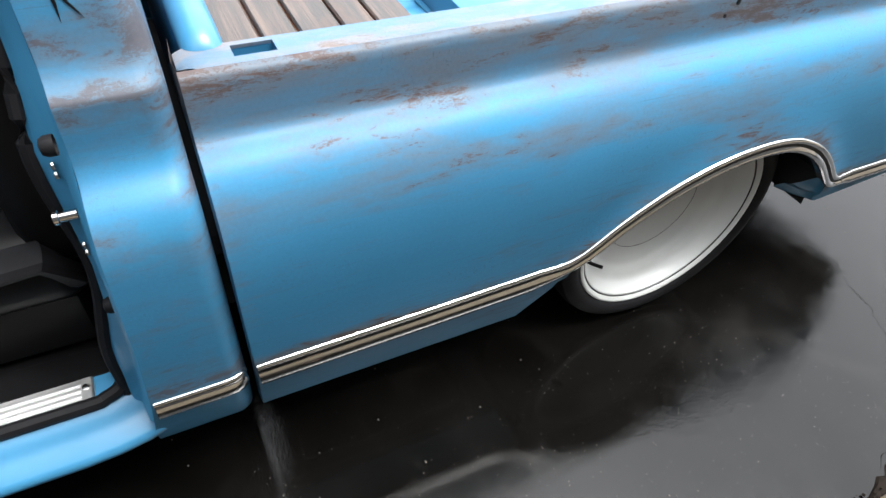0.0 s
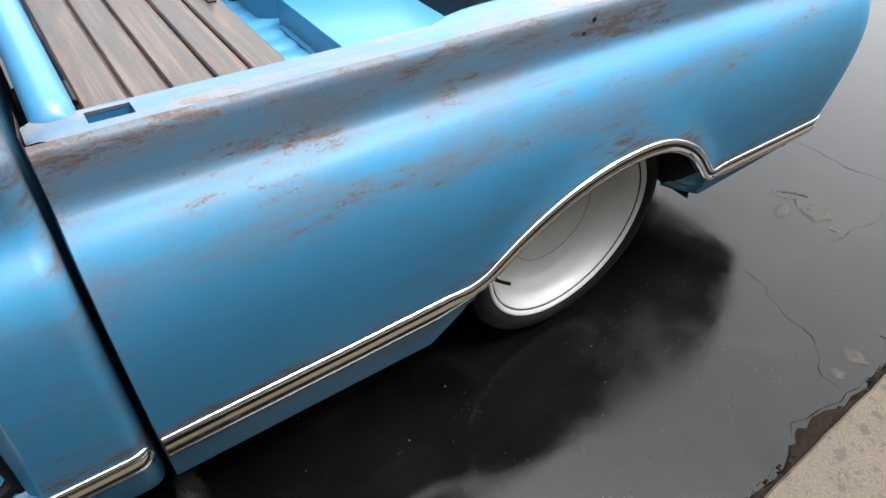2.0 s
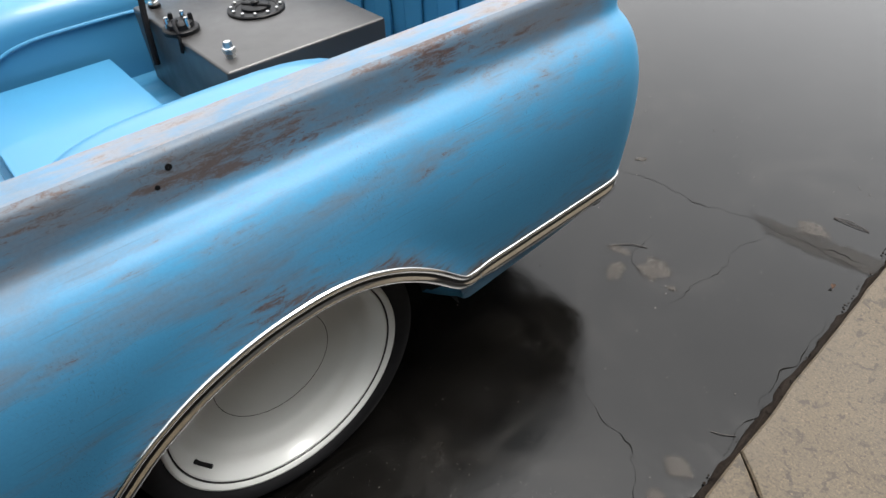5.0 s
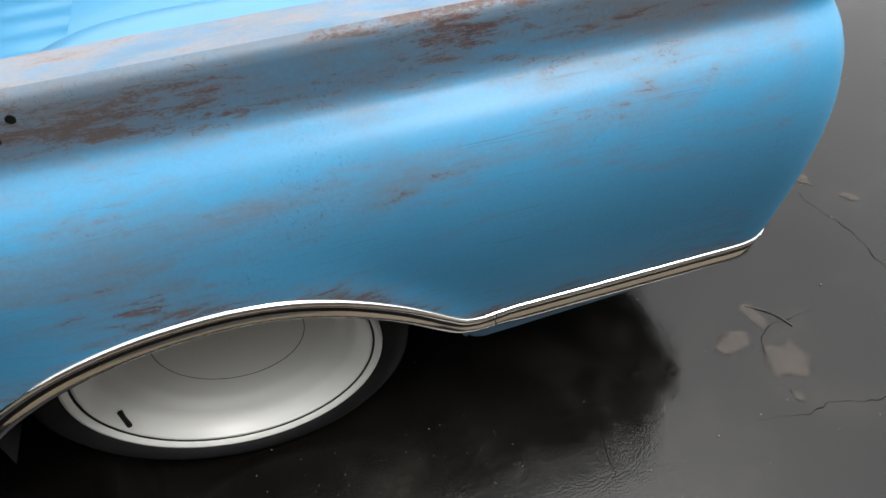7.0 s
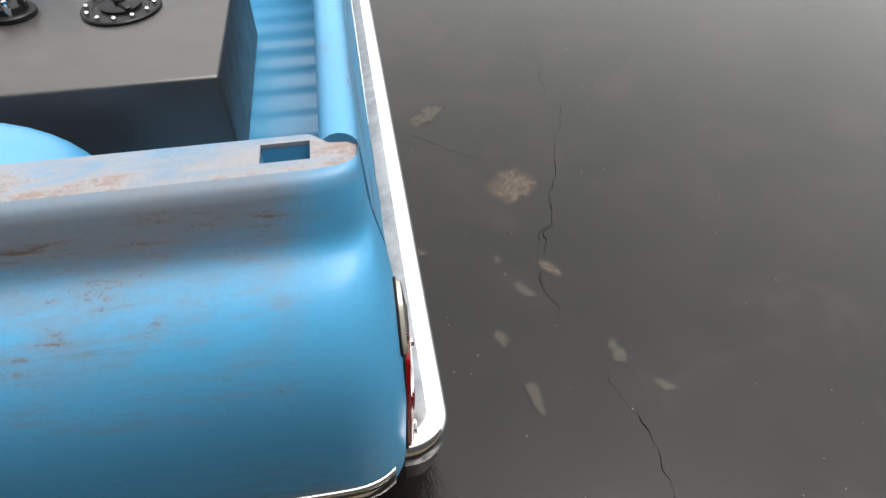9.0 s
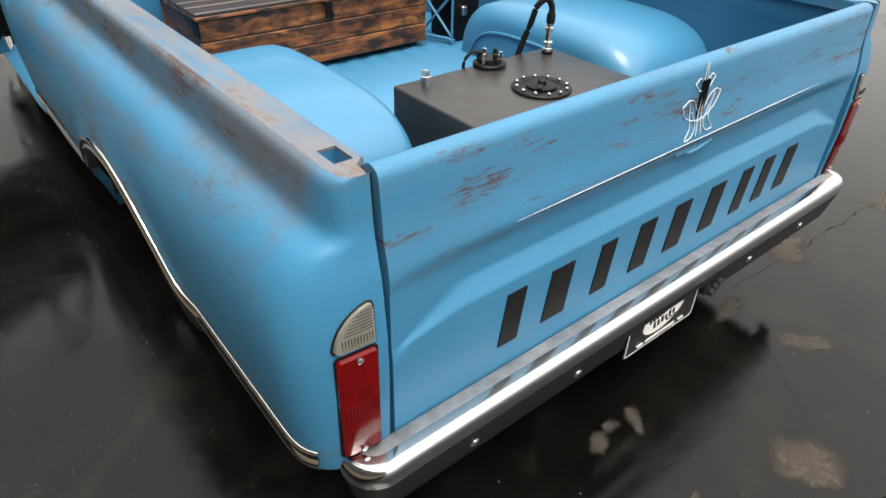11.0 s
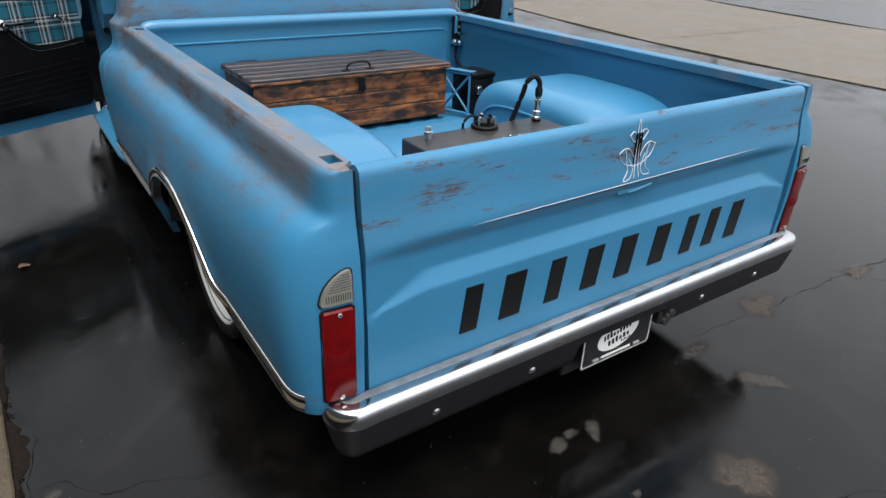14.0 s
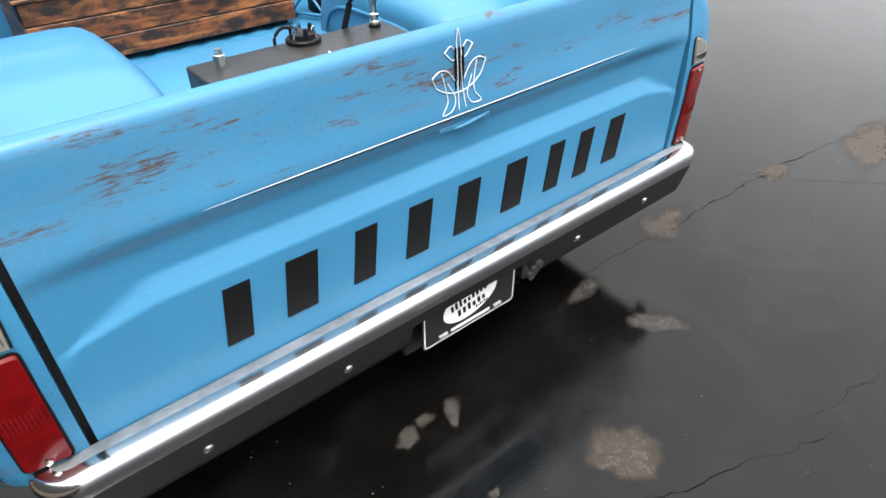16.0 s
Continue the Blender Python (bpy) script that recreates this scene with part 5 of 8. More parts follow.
# ---- doors ----
def door(sign):
    hinge = Vector((-0.957, 3.17))
    end = Vector((-1.835, 2.675)) if sign < 0 else Vector((-1.505, 2.335))
    u = (end - hinge).normalized()
    nrm = Vector((u.y, -u.x))
    L = 1.0

    def P(uu, w, z):
        q = hinge + u * uu + nrm * (w - 0.28 * max(0.0, z - 1.10))
        return (q.x * (1 if sign < 0 else -1), q.y, z)

    bm = bmesh.new()
    rows = []
    for z in [0.335, 0.345, 0.37, 0.40, 0.44, 0.50, 0.58, 0.66, 0.74, 0.80, 0.832, 0.856, 0.88, 0.93, 0.975, 0.985, 1.0, 1.03, 1.07, 1.10]:
        w = 0.035 + max(0.0, cab_x(z) - 0.885)
        e = interp(z, [(0.335, 0.93), (0.37, 0.985), (0.42, 0.995), (0.6, 0.99), (0.9, 0.995), (1.1, 0.98)])
        rows.append([P(0.0, 0.0, z), P(e - 0.06, 0.0, z), P(e - 0.045, 0.004, z), P(e - 0.035, 0.02, z), P(e - 0.01, 0.025 + w * 0.3, z), P(e, w * 0.85 + 0.01, z), P(e - 0.006, w, z), P(0.5, w + 0.004, z), P(0.0, w, z)])
    vs = grid(bm, rows, close=True)
    bm.faces.new(vs[0])
    bm.faces.new(vs[-1])
    shell = part("door", bm, M_CAB, truck, "light blue door standing wide open", sharp=50)
    # window frame
    bm = bmesh.new()
    pts = smooth_curve([(0.962, 1.08), (0.958, 1.25), (0.948, 1.43), (0.918, 1.528), (0.84, 1.563), (0.70, 1.568), (0.345, 1.565)], 6)
    tube(bm, [P(p[0], 0.022, p[1]) for p in pts], 0.023, 10, up=(nrm.x, nrm.y, 0), flat=0.75)
    tube(bm, [P(0.345, 0.022, 1.568), P(0.16, 0.022, 1.325), P(-0.03, 0.022, 1.085)], 0.022, 10, up=(nrm.x, nrm.y, 0))
    part("window_frame", bm, M_BLUE, shell)
    bm = bmesh.new()
    tube(bm, [P(0.365, 0.015, 1.55), P(0.290, 0.015, 1.10)], 0.015, 8)
    tube(bm, [P(0.335, 0.015, 1.54), P(0.01, 0.012, 1.115)], 0.012, 8)
    tube(bm, [P(0.290, 0.015, 1.112), P(-0.01, 0.015, 1.108)], 0.012, 8)
    part("vent_frame", bm, M_RUBBER, shell)
    # inner panel
    bm = bmesh.new()
    o = [(0.0, 1.105), (0.925, 1.115), (0.935, 1.08), (0.915, 0.62), (0.895, 0.48), (0.86, 0.425), (0.80, 0.405), (0.40, 0.40), (0.03, 0.40), (0.0, 0.43)]
    rows = [[P(a, w, z) for a, z in [(0.46 + (p - 0.46) * f, 0.76 + (q - 0.76) * f) for p, q in o]] for f, w in ((1.0, 0.0), (0.995, -0.012), (0.97, -0.018))]
    vs = grid(bm, rows, close=True)
    bm.faces.new(vs[-1])
    panel = part("door_panel", bm, M_VINYL, shell, "black vinyl door panel")
    # pleats
    for k in range(6):
        bm = bmesh.new()
        d = 0.030 * k
        tube(bm, [P(0.905 - 0.006 * k, -0.0175, 0.605 - d * 0.95), P(0.45, -0.018, 0.635 - d * 1.05), P(0.01, -0.018, 0.665 - d * 1.2)], 0.004 if k == 0 else 0.003, 6, flat=0.5)
        part("pleat", bm, M_VINYL, panel)
    # plaid insert
    pl = [(0.0, 0.975), (0.25, 0.985), (0.50, 1.0), (0.74, 1.018), (0.775, 1.012), (0.785, 0.99), (0.76, 0.945), (0.70, 0.912), (0.60, 0.905), (0.46, 0.902), (0.41, 0.875), (0.36, 0.820), (0.31, 0.778), (0.26, 0.762), (0.15, 0.764), (0.0, 0.780)]
    bm = bmesh.new()
    rows = [[P(a, w, z) for a, z in pl] for w in (-0.017, -0.021)]
    vs = grid(bm, rows, close=True)
    bm.faces.new(vs[-1])
    ob = part("plaid_insert", bm, M_PLAID, panel, "teal and white plaid cloth insert", smooth=False)
    uv_from(ob, lambda c: ((Vector((c.x * (1 if sign < 0 else -1), c.y)) - hinge).dot(u)), lambda c: c.z)
    for off, r in ((0.018, 0.0042), (0.030, 0.0013)):
        bm = bmesh.new()
        cx, cz = 0.35, 0.93
        edge = [p for p in pl[4:]]
        tube(bm, [P(min(0.93, a + off * (1.0 if a > 0.72 else 0.15)), -0.020, z - off * 0.9) for a, z in edge], r, 6)
        part("panel_piping" if r > 0.002 else "panel_stitching", bm, M_VINYL if r > 0.002 else M_STEEL, panel)
    # handles
    bm = bmesh.new()
    lathe(bm, [(0.026, 0), (0.026, 0.008), (0.018, 0.016), (0.0004, 0.018)], Matrix(((u.x, 0, -nrm.x, 0), (u.y, 0, -nrm.y, 0), (0, 1, 0, 0), (0, 0, 0, 1))), 20)
    c = Vector(P(0.43, -0.022, 0.882))
    for v in bm.verts:
        if sign > 0:
            v.co.x *= -1
        v.co += c
    tube(bm, [P(0.43, -0.034, 0.882), P(0.36, -0.040, 0.882), P(0.27, -0.036, 0.884)], [0.011, 0.010, 0.007], 10)
    part("door_handle", bm, M_CHROME, panel, "chrome inner door handle")
    bm = bmesh.new()
    tube(bm, [P(0.155, -0.022, 0.905), P(0.155, -0.045, 0.905)], 0.014, 12)
    tube(bm, [P(0.155, -0.043, 0.905), P(0.115, -0.046, 0.885)], 0.008, 8)
    tube(bm, [P(0.115, -0.040, 0.885), P(0.112, -0.075, 0.883)], 0.010, 10)
    part("window_crank", bm, M_CHROME, panel, "chrome window crank")
    bm = bmesh.new()
    tube(bm, [P(0.885, 0.008, 1.10), P(0.885, 0.008, 1.135), P(0.885, 0.008, 1.137), P(0.885, 0.008, 1.15)], [0.004, 0.004, 0.008, 0.007], 10)
    part("lock_knob", bm, M_CHROME, panel)
    bm = bmesh.new()
    tube(bm, [P(0.70, -0.019, 0.895), P(0.56, -0.019, 0.893)], 0.004, 6)
    part("pull_slot", bm, M_STEEL, panel)
    # latch and hinge-edge screws on the door's rear edge
    bm = bmesh.new()
    box(bm, (-0.012, -0.02, -0.008), (0.012, 0.02, 0.008), 0.003, Matrix.Translation(P(0.978, 0.05, 0.90)) @ Matrix.Rotation(math.atan2(u.y, u.x) * (1 if sign < 0 else -1), 4, "Z"))
    part("door_latch", bm, M_BLACK, shell)
    for a, z in ((0.030, 0.98), (0.055, 0.96), (0.030, 0.93), (0.075, 0.80), (0.055, 0.80), (0.035, 0.80), (0.085, 0.52), (0.03, 0.50)):
        bm = bmesh.new()
        lathe(bm, [(0.005, 0.0), (0.005, 0.002), (0.0004, 0.003)], Matrix.Translation(P(0.975 + a * 0.25, a, z)) @ Matrix.Rotation(radians(90), 4, "X") , 8)
        part("edge_screw", bm, M_STEEL, shell)
    # outside mirror
    bm = bmesh.new()
    c = Vector(P(0.27, 0.19, 1.165))
    ax = Matrix.Translation(c) @ Vector((0.1, -1, 0)).to_track_quat("Z", "Y").to_matrix().to_4x4()
    lathe(bm, [(0.0004, -0.03), (0.04, -0.028), (0.060, -0.012), (0.063, 0.0), (0.060, 0.004), (0.057, 0.001), (0.0004, 0.001)], ax, 28)
    mir = part("door_mirror", bm, M_CHROME, shell, "round chrome mirror")
    bm = bmesh.new()
    tube(bm, [c + Vector((0, 0.02, 0)), Vector(P(0.22, 0.14, 1.13)), Vector(P(0.18, 0.075, 1.115))], 0.006, 8)
    tube(bm, [Vector(P(0.22, 0.06, 1.10)), Vector(P(0.24, 0.05, 1.19))], 0.010, 8)
    part("mirror_arm", bm, M_CHROME, mir)


door(-1)
door(1)

# ---- front end ----
for sgn in (-1, 1):
    bm = bmesh.new()
    rows = []
    for y in (3.19, 3.30, 3.45, 3.495, 3.50, 3.6, 3.75, 3.9, 4.05, 4.2, 4.295, 4.30, 4.40, 4.46):
        zb = 0.28
        if 3.5 <= y <= 4.295:
            zb = 0.35 + 0.33 * max(0.0, 1 - ((y - 3.9) / 0.42) ** 2) ** 0.5
        up = [(z, x) for z, x in CABP if z < 0.96]
        zz_ = [zb + (0.96 - zb) * k / 16 for k in range(17)]
        tuck = 0.05 * max(0.0, (y - 4.3) / 0.16) ** 2
        rows.append([(sgn * (cab_x(z) - tuck), y, z) for z in zz_] + [(sgn * (x - tuck), y, z) for x, z in ((0.915, 0.985), (0.90, 1.01), (0.87, 1.03), (0.78, 1.05), (0.755, 1.052))])
    grid(bm, rows)
    part("front_fender", bm, M_CAB, truck, sharp=60)
bm = bmesh.new()
box(bm, (-0.90, 4.36, 0.42), (0.90, 4.44, 0.95), 0.02)
part("grille_panel", bm, M_BLUE, truck)
bm = bmesh.new()
box(bm, (-0.86, 3.345, 0.40), (0.86, 3.38, 1.06), 0.01)
box(bm, (-0.86, 3.34, 1.045), (0.86, 3.52, 1.07), 0.01)
part("firewall_cowl", bm, M_BLUE, truck)
bm = bmesh.new()
box(bm, (-0.45, 3.5, 0.45), (0.45, 4.30, 0.88), 0.08, seg=2)
part("engine", bm, M_DARK, truck)

# raised hood
bm = bmesh.new()
rows = []
for k in range(13):
    t = k / 12
    y, z = 3.50 + 1.02 * t, 1.075 + 0.445 * t
    r = []
    for x in (-0.90, -0.87, -0.84, -0.83, -0.80, -0.6, -0.42, -0.36, -0.2, 0, 0.2, 0.36, 0.42, 0.6, 0.80, 0.83, 0.84, 0.87, 0.90):
        ax = abs(x)
        d = interp(ax, [(0, 0.020), (0.30, 0.018), (0.42, 0.006), (0.80, 0.0), (0.825, 0.0), (0.84, -0.022), (0.90, -0.03)])
        r.append((x, y - d * 0.4, z + d * 0.92))
    rows.append(r)
tip = [(x, y + 0.03, z - 0.02) for x, y, z in rows[-1]]
low = [(x, y + 0.01, z - 0.05) for x, y, z in rows[-1]]
grid(bm, rows + [tip, low])
part("hood", bm, M_HOOD, truck, "raised light blue hood with rust spots", sharp=30)


# ---- things in the bed ----
def mat_burnt(name, lightness, axis):
    """Scorched pine: long grain, knots and char."""
    m, n, l, b = mat_new(name)
    info = n.new("ShaderNodeObjectInfo")
    tc, mp, add = n.new("ShaderNodeTexCoord"), n.new("ShaderNodeMapping"), n.new("ShaderNodeVectorMath")
    sh = n.new("ShaderNodeVectorMath")
    sh.operation = "SCALE"
    sh.inputs[0].default_value = (3.7, 5.1, 7.3)
    l.new(info.outputs["Random"], sh.inputs["Scale"])
    add.operation = "ADD"
    l.new(tc.outputs["Object"], add.inputs[0])
    l.new(sh.outputs[0], add.inputs[1])
    sc = [26.0, 26.0, 26.0]
    sc[axis] = 1.6
    mp.inputs["Scale"].default_value = sc
    l.new(add.outputs[0], mp.inputs["Vector"])
    grain = n_noise(n, l, mp.outputs[0], 1.0, 7.0, 0.65, 0.8)
    mp2 = n.new("ShaderNodeMapping")
    sc2 = [27.0, 27.0, 27.0]
    sc2[axis] = 13.0
    mp2.inputs["Scale"].default_value = sc2
    l.new(add.outputs[0], mp2.inputs["Vector"])
    char = n_noise(n, l, mp2.outputs[0], 1.0, 4.0, 0.6, 0.5)
    k = lightness * 0.85
    wood = n_ramp(n, l, grain, [(0.25, (0.055 * k, 0.020 * k, 0.007 * k)), (0.5, (0.165 * k, 0.052 * k, 0.014 * k)), (0.75, (0.38 * k, 0.155 * k, 0.045 * k))])
    burn = n_ramp(n, l, n_math(n, l, "ADD", n_math(n, l, "MULTIPLY", char, 0.75), n_math(n, l, "MULTIPLY", grain, 0.25)), [(0.44, 0.96), (0.60, 0.0)])
    l.new(n_mix(n, l, burn, wood, (0.013, 0.008, 0.005)), b.inputs["Base Color"])
    l.new(n_ramp(n, l, grain, [(0.3, 0.38), (0.7, 0.55)]), b.inputs["Roughness"])
    n_bump(n, l, b, grain, 0.35, 0.002)
    return m


M_WOOD = mat_burnt("scorched_pine", 1.45, 0)
M_WOODY = mat_burnt("scorched_pine_side", 0.9, 1)


def mat_lid():
    m, n, l, b = mat_new("weathered_lid_boards")
    info = n.new("ShaderNodeObjectInfo")
    v = n_coord(n, l, (1.4, 24.0, 24.0))
    add = n.new("ShaderNodeVectorMath")
    add.operation = "ADD"
    l.new(v, add.inputs[0])
    sh = n.new("ShaderNodeVectorMath")
    sh.operation = "SCALE"
    sh.inputs[0].default_value = (3.0, 9.0, 4.0)
    l.new(info.outputs["Random"], sh.inputs["Scale"])
    l.new(sh.outputs[0], add.inputs[1])
    grain = n_noise(n, l, add.outputs[0], 1.0, 7.0, 0.7, 1.2)
    knot = n_noise(n, l, n_coord(n, l, (3.0, 9.0, 3.0)), 1.0, 3.0)
    fibre = n_noise(n, l, n_coord(n, l, (3.0, 130.0, 130.0)), 1.0, 5.0, 0.7, 0.6)
    grain = n_math(n, l, "ADD", n_math(n, l, "MULTIPLY", grain, 0.62), n_math(n, l, "MULTIPLY", fibre, 0.38))
    c = n_ramp(n, l, grain, [(0.38, (0.006, 0.005, 0.004)), (0.5, (0.024, 0.0145, 0.0105)), (0.62, (0.090, 0.053, 0.034))])
    l.new(n_mix(n, l, n_ramp(n, l, knot, [(0.54, 0.0), (0.70, 0.6)]), c, (0.17, 0.065, 0.024)), b.inputs["Base Color"])
    b.inputs["Roughness"].default_value = 0.36
    b.inputs["Specular IOR Level"].default_value = 0.75
    n_bump(n, l, b, grain, 0.5, 0.002)
    return m


M_LID = mat_lid()
CX0, CX1, CY0, CY1, CZ0, CZ1 = -0.515, 0.470, 1.565, 1.955, 0.545, 0.775
chest = empty("wooden_chest", "scorched pine plank chest with black latch and feet", "chest")
h = (CZ1 - CZ0) / 3


def plank(lo, hi, mat, nm="plank", parent=None):
    bm = bmesh.new()
    box(bm, lo, hi, 0.004)
    return part(nm, bm, mat, parent or chest)


for k in range(3):
    z0, z1 = CZ0 + h * k + 0.001, CZ0 + h * (k + 1) - 0.001
    plank((CX0, CY0, z0), (CX1, CY0 + 0.02, z1), M_WOOD)
    plank((CX0, CY1 - 0.02, z0), (CX1, CY1, z1), M_WOOD)
    plank((CX0 + 0.001, CY0 + 0.021, z0), (CX0 + 0.021, CY1 - 0.021, z1), M_WOODY)
    plank((CX1 - 0.021, CY0 + 0.021, z0), (CX1 - 0.001, CY1 - 0.021, z1), M_WOODY)
plank((CX0 + 0.022, CY0 + 0.022, CZ0 + 0.002), (CX1 - 0.022, CY1 - 0.022, CZ0 + 0.016), M_WOOD, "bottom_board")
bm = bmesh.new()
box(bm, (CX0 - 0.012, CY0 - 0.018, CZ1 + 0.003), (CX1 + 0.012, CY1 + 0.012, CZ1 + 0.016), 0.003)
lid = part("lid", bm, M_WOOD, chest, "lid of grey-brown weathered boards")
cuts = [CY0 - 0.018 + (CY1 - CY0 + 0.03) * k for k in (0, 0.205, 0.385, 0.605, 0.79, 1.0)]
for y0, y1 in zip(cuts, cuts[1:]):
    lw = y1 - y0
    plank((CX0 - 0.012, y0 + 0.002, CZ1 + 0.014), (CX1 + 0.012, y0 + lw - 0.004, CZ1 + 0.030), M_LID, "lid_board", lid)
bm = bmesh.new()
box(bm, (-0.030, CY0 - 0.026, CZ1 - 0.060), (0.000, CY0 - 0.018, CZ1 + 0.006), 0.002)
tube(bm, [(-0.015, CY0 - 0.034, CZ1 - 0.045), (-0.015, CY0 - 0.026, CZ1 - 0.045)], 0.016, 12)
part("hasp", bm, M_BLACK, chest, "black iron hasp")
bm = bmesh.new()
zt = CZ1 + 0.030
tube(bm, smooth_curve([(-0.075, CY0 + 0.01, zt), (-0.072, CY0 + 0.008, zt + 0.018), (-0.05, CY0 + 0.005, zt + 0.034), (0.02, CY0 + 0.005, zt + 0.036), (0.042, CY0 + 0.008, zt + 0.018), (0.045, CY0 + 0.01, zt)], 5), 0.005, 8)
box(bm, (-0.095, CY0 - 0.002, zt - 0.001), (-0.060, CY0 + 0.022, zt + 0.005), 0.002)
box(bm, (0.030, CY0 - 0.002, zt - 0.001), (0.065, CY0 + 0.022, zt + 0.005), 0.002)
part("bail_handle", bm, M_BLACK, lid, "black iron bail handle")
for x in (-0.40, 0.30):
    bm = bmesh.new()
    tube(bm, [(x - 0.045, CY1 + 0.014, zt - 0.004), (x + 0.045, CY1 + 0.014, zt - 0.004)], 0.007, 8)
    part("hinge", bm, M_BLACK, lid)
for x in (CX0 + 0.06, CX1 - 0.06):
    for y in (CY0 + 0.05, CY1 - 0.05):
        bm = bmesh.new()
        box(bm, (x - 0.03, y - 0.03, FZ), (x + 0.03, y + 0.03, CZ0), 0.004)
        part("foot", bm, M_BLACK, chest)
for y, z in ((CY0 + 0.03, CZ0 + 0.03), (CY0 + 0.03, CZ1 - 0.03)):
    bm = bmesh.new()
    box(bm, (CX0 - 0.003, y - 0.03, z - 0.03), (CX0 + 0.002, y + 0.03, z + 0.03), 0.001)
    part("corner_iron", bm, M_BLACK, chest)

# fuel cell
TX0, TX1, TY0, TY1, TZ = -0.292, 0.325, 0.232, 0.722, 0.757
tank = empty("fuel_tank", "dark grey square fuel cell with bolted filler plate", "fuel tank")
bm = bmesh.new()
box(bm, (TX0, TY0, FZ), (TX1, TY1, TZ), 0.008, seg=3)
shell = part("tank_body", bm, M_TANK, tank)
bm = bmesh.new()
lathe(bm, [(0.084, 0.0), (0.084, 0.006), (0.081, 0.0085), (0.060, 0.0085), (0.058, 0.006), (0.0004, 0.006)], pose(0.030, 0.463, TZ), 40)
fp = part("filler_plate", bm, M_BLACK, tank, "round black filler plate")
for k in range(12):
    a = 2 * math.pi * k / 12
    bm = bmesh.new()
    lathe(bm, [(0.0052, 0.0), (0.0052, 0.006), (0.0035, 0.008), (0.0004, 0.008)], pose(0.030 + 0.071 * math.cos(a), 0.463 + 0.071 * math.sin(a), TZ + 0.008), 8)
    part("plate_bolt", bm, M_STEEL, fp)
bm = bmesh.new()
lathe(bm, [(0.043, 0.006), (0.043, 0.012), (0.040, 0.014), (0.0004, 0.014)], pose(0.030, 0.463, TZ), 24)
box(bm, (-0.014, 0.455, TZ + 0.013), (0.074, 0.471, TZ + 0.020), 0.003, Matrix.Translation((0.03, 0.463, 0)) @ Matrix.Rotation(radians(35), 4, "Z") @ Matrix.Translation((-0.03, -0.463, 0)))
lathe(bm, [(0.012, 0.014), (0.012, 0.024), (0.008, 0.027), (0.0004, 0.027)], pose(0.030, 0.463, TZ), 12)
part("filler_cap", bm, M_BLACK, fp)
bm = bmesh.new()
lathe(bm, [(0.013, 0.0), (0.013, 0.012), (0.017, 0.013), (0.017, 0.026), (0.013, 0.028), (0.0115, 0.036), (0.010, 0.042), (0.0004, 0.042)], pose(-0.215, 0.672, TZ), 6)
part("vent_fitting", bm, M_STEEL, tank, "small aluminium vent fitting")
bm = bmesh.new()
lathe(bm, [(0.050, 0.0), (0.050, 0.010), (0.047, 0.013), (0.038, 0.014), (0.036, 0.026), (0.030, 0.028), (0.0004, 0.028)], pose(0.040, 0.690, TZ), 28)
send = part("sender_flange", bm, M_BLACK, tank, "black fuel sender flange")
for k in range(6):
    a = 2 * math.pi * k / 6 + 0.3
    bm = bmesh.new()
    lathe(bm, [(0.007, 0.0), (0.007, 0.026), (0.005, 0.032), (0.0004, 0.032)], pose(0.040 + 0.032 * math.cos(a), 0.690 + 0.032 * math.sin(a), TZ + 0.012), 8)
    part("sender_stud", bm, M_CHROME if k % 2 else M_BLACK, send)
bm = bmesh.new()
tube(bm, smooth_curve([(0.03, 0.70, TZ + 0.035), (-0.005, 0.72, TZ + 0.040), (-0.03, 0.725, TZ + 0.015), (-0.028, 0.728, TZ - 0.03)], 6), 0.005, 8)
part("sender_wire", bm, M_RUBBER, send)
fx, fy = 0.272, 0.672
bm = bmesh.new()
lathe(bm, [(0.015, 0.0), (0.015, 0.010), (0.0125, 0.011), (0.0125, 0.024), (0.0150, 0.025), (0.0150, 0.030), (0.0105, 0.033), (0.0105, 0.062), (0.013, 0.064), (0.013, 0.074), (0.0105, 0.076), (0.0105, 0.086)], pose(fx, fy, TZ + 0.008), 10)
feed = part("feed_fitting", bm, M_CHROME, tank, "chrome hose fitting")
bm = bmesh.new()
lathe(bm, [(0.018, 0.0), (0.018, 0.009), (0.014, 0.012)], pose(fx, fy, TZ), 10)
part("feed_bung", bm, M_BLACK, feed)
bm = bmesh.new()
lathe(bm, [(0.0125, 0.086), (0.0135, 0.092), (0.0135, 0.112), (0.010, 0.120)], pose(fx, fy, TZ + 0.008), 8)
tube(bm, smooth_curve([(fx, fy, TZ + 0.115), (fx + 0.002, fy + 0.004, TZ + 0.145), (fx - 0.016, fy + 0.012, TZ + 0.165), (fx - 0.040, fy + 0.025, TZ + 0.145), (fx - 0.048, fy + 0.035, TZ + 0.10), (fx - 0.060, fy + 0.050, TZ + 0.04), (fx - 0.075, fy + 0.062, TZ - 0.03), (fx - 0.080, fy + 0.07, FZ + 0.10)], 7), 0.0095, 10)
part("fuel_hose", bm, M_RUBBER, feed, "black braided fuel hose")

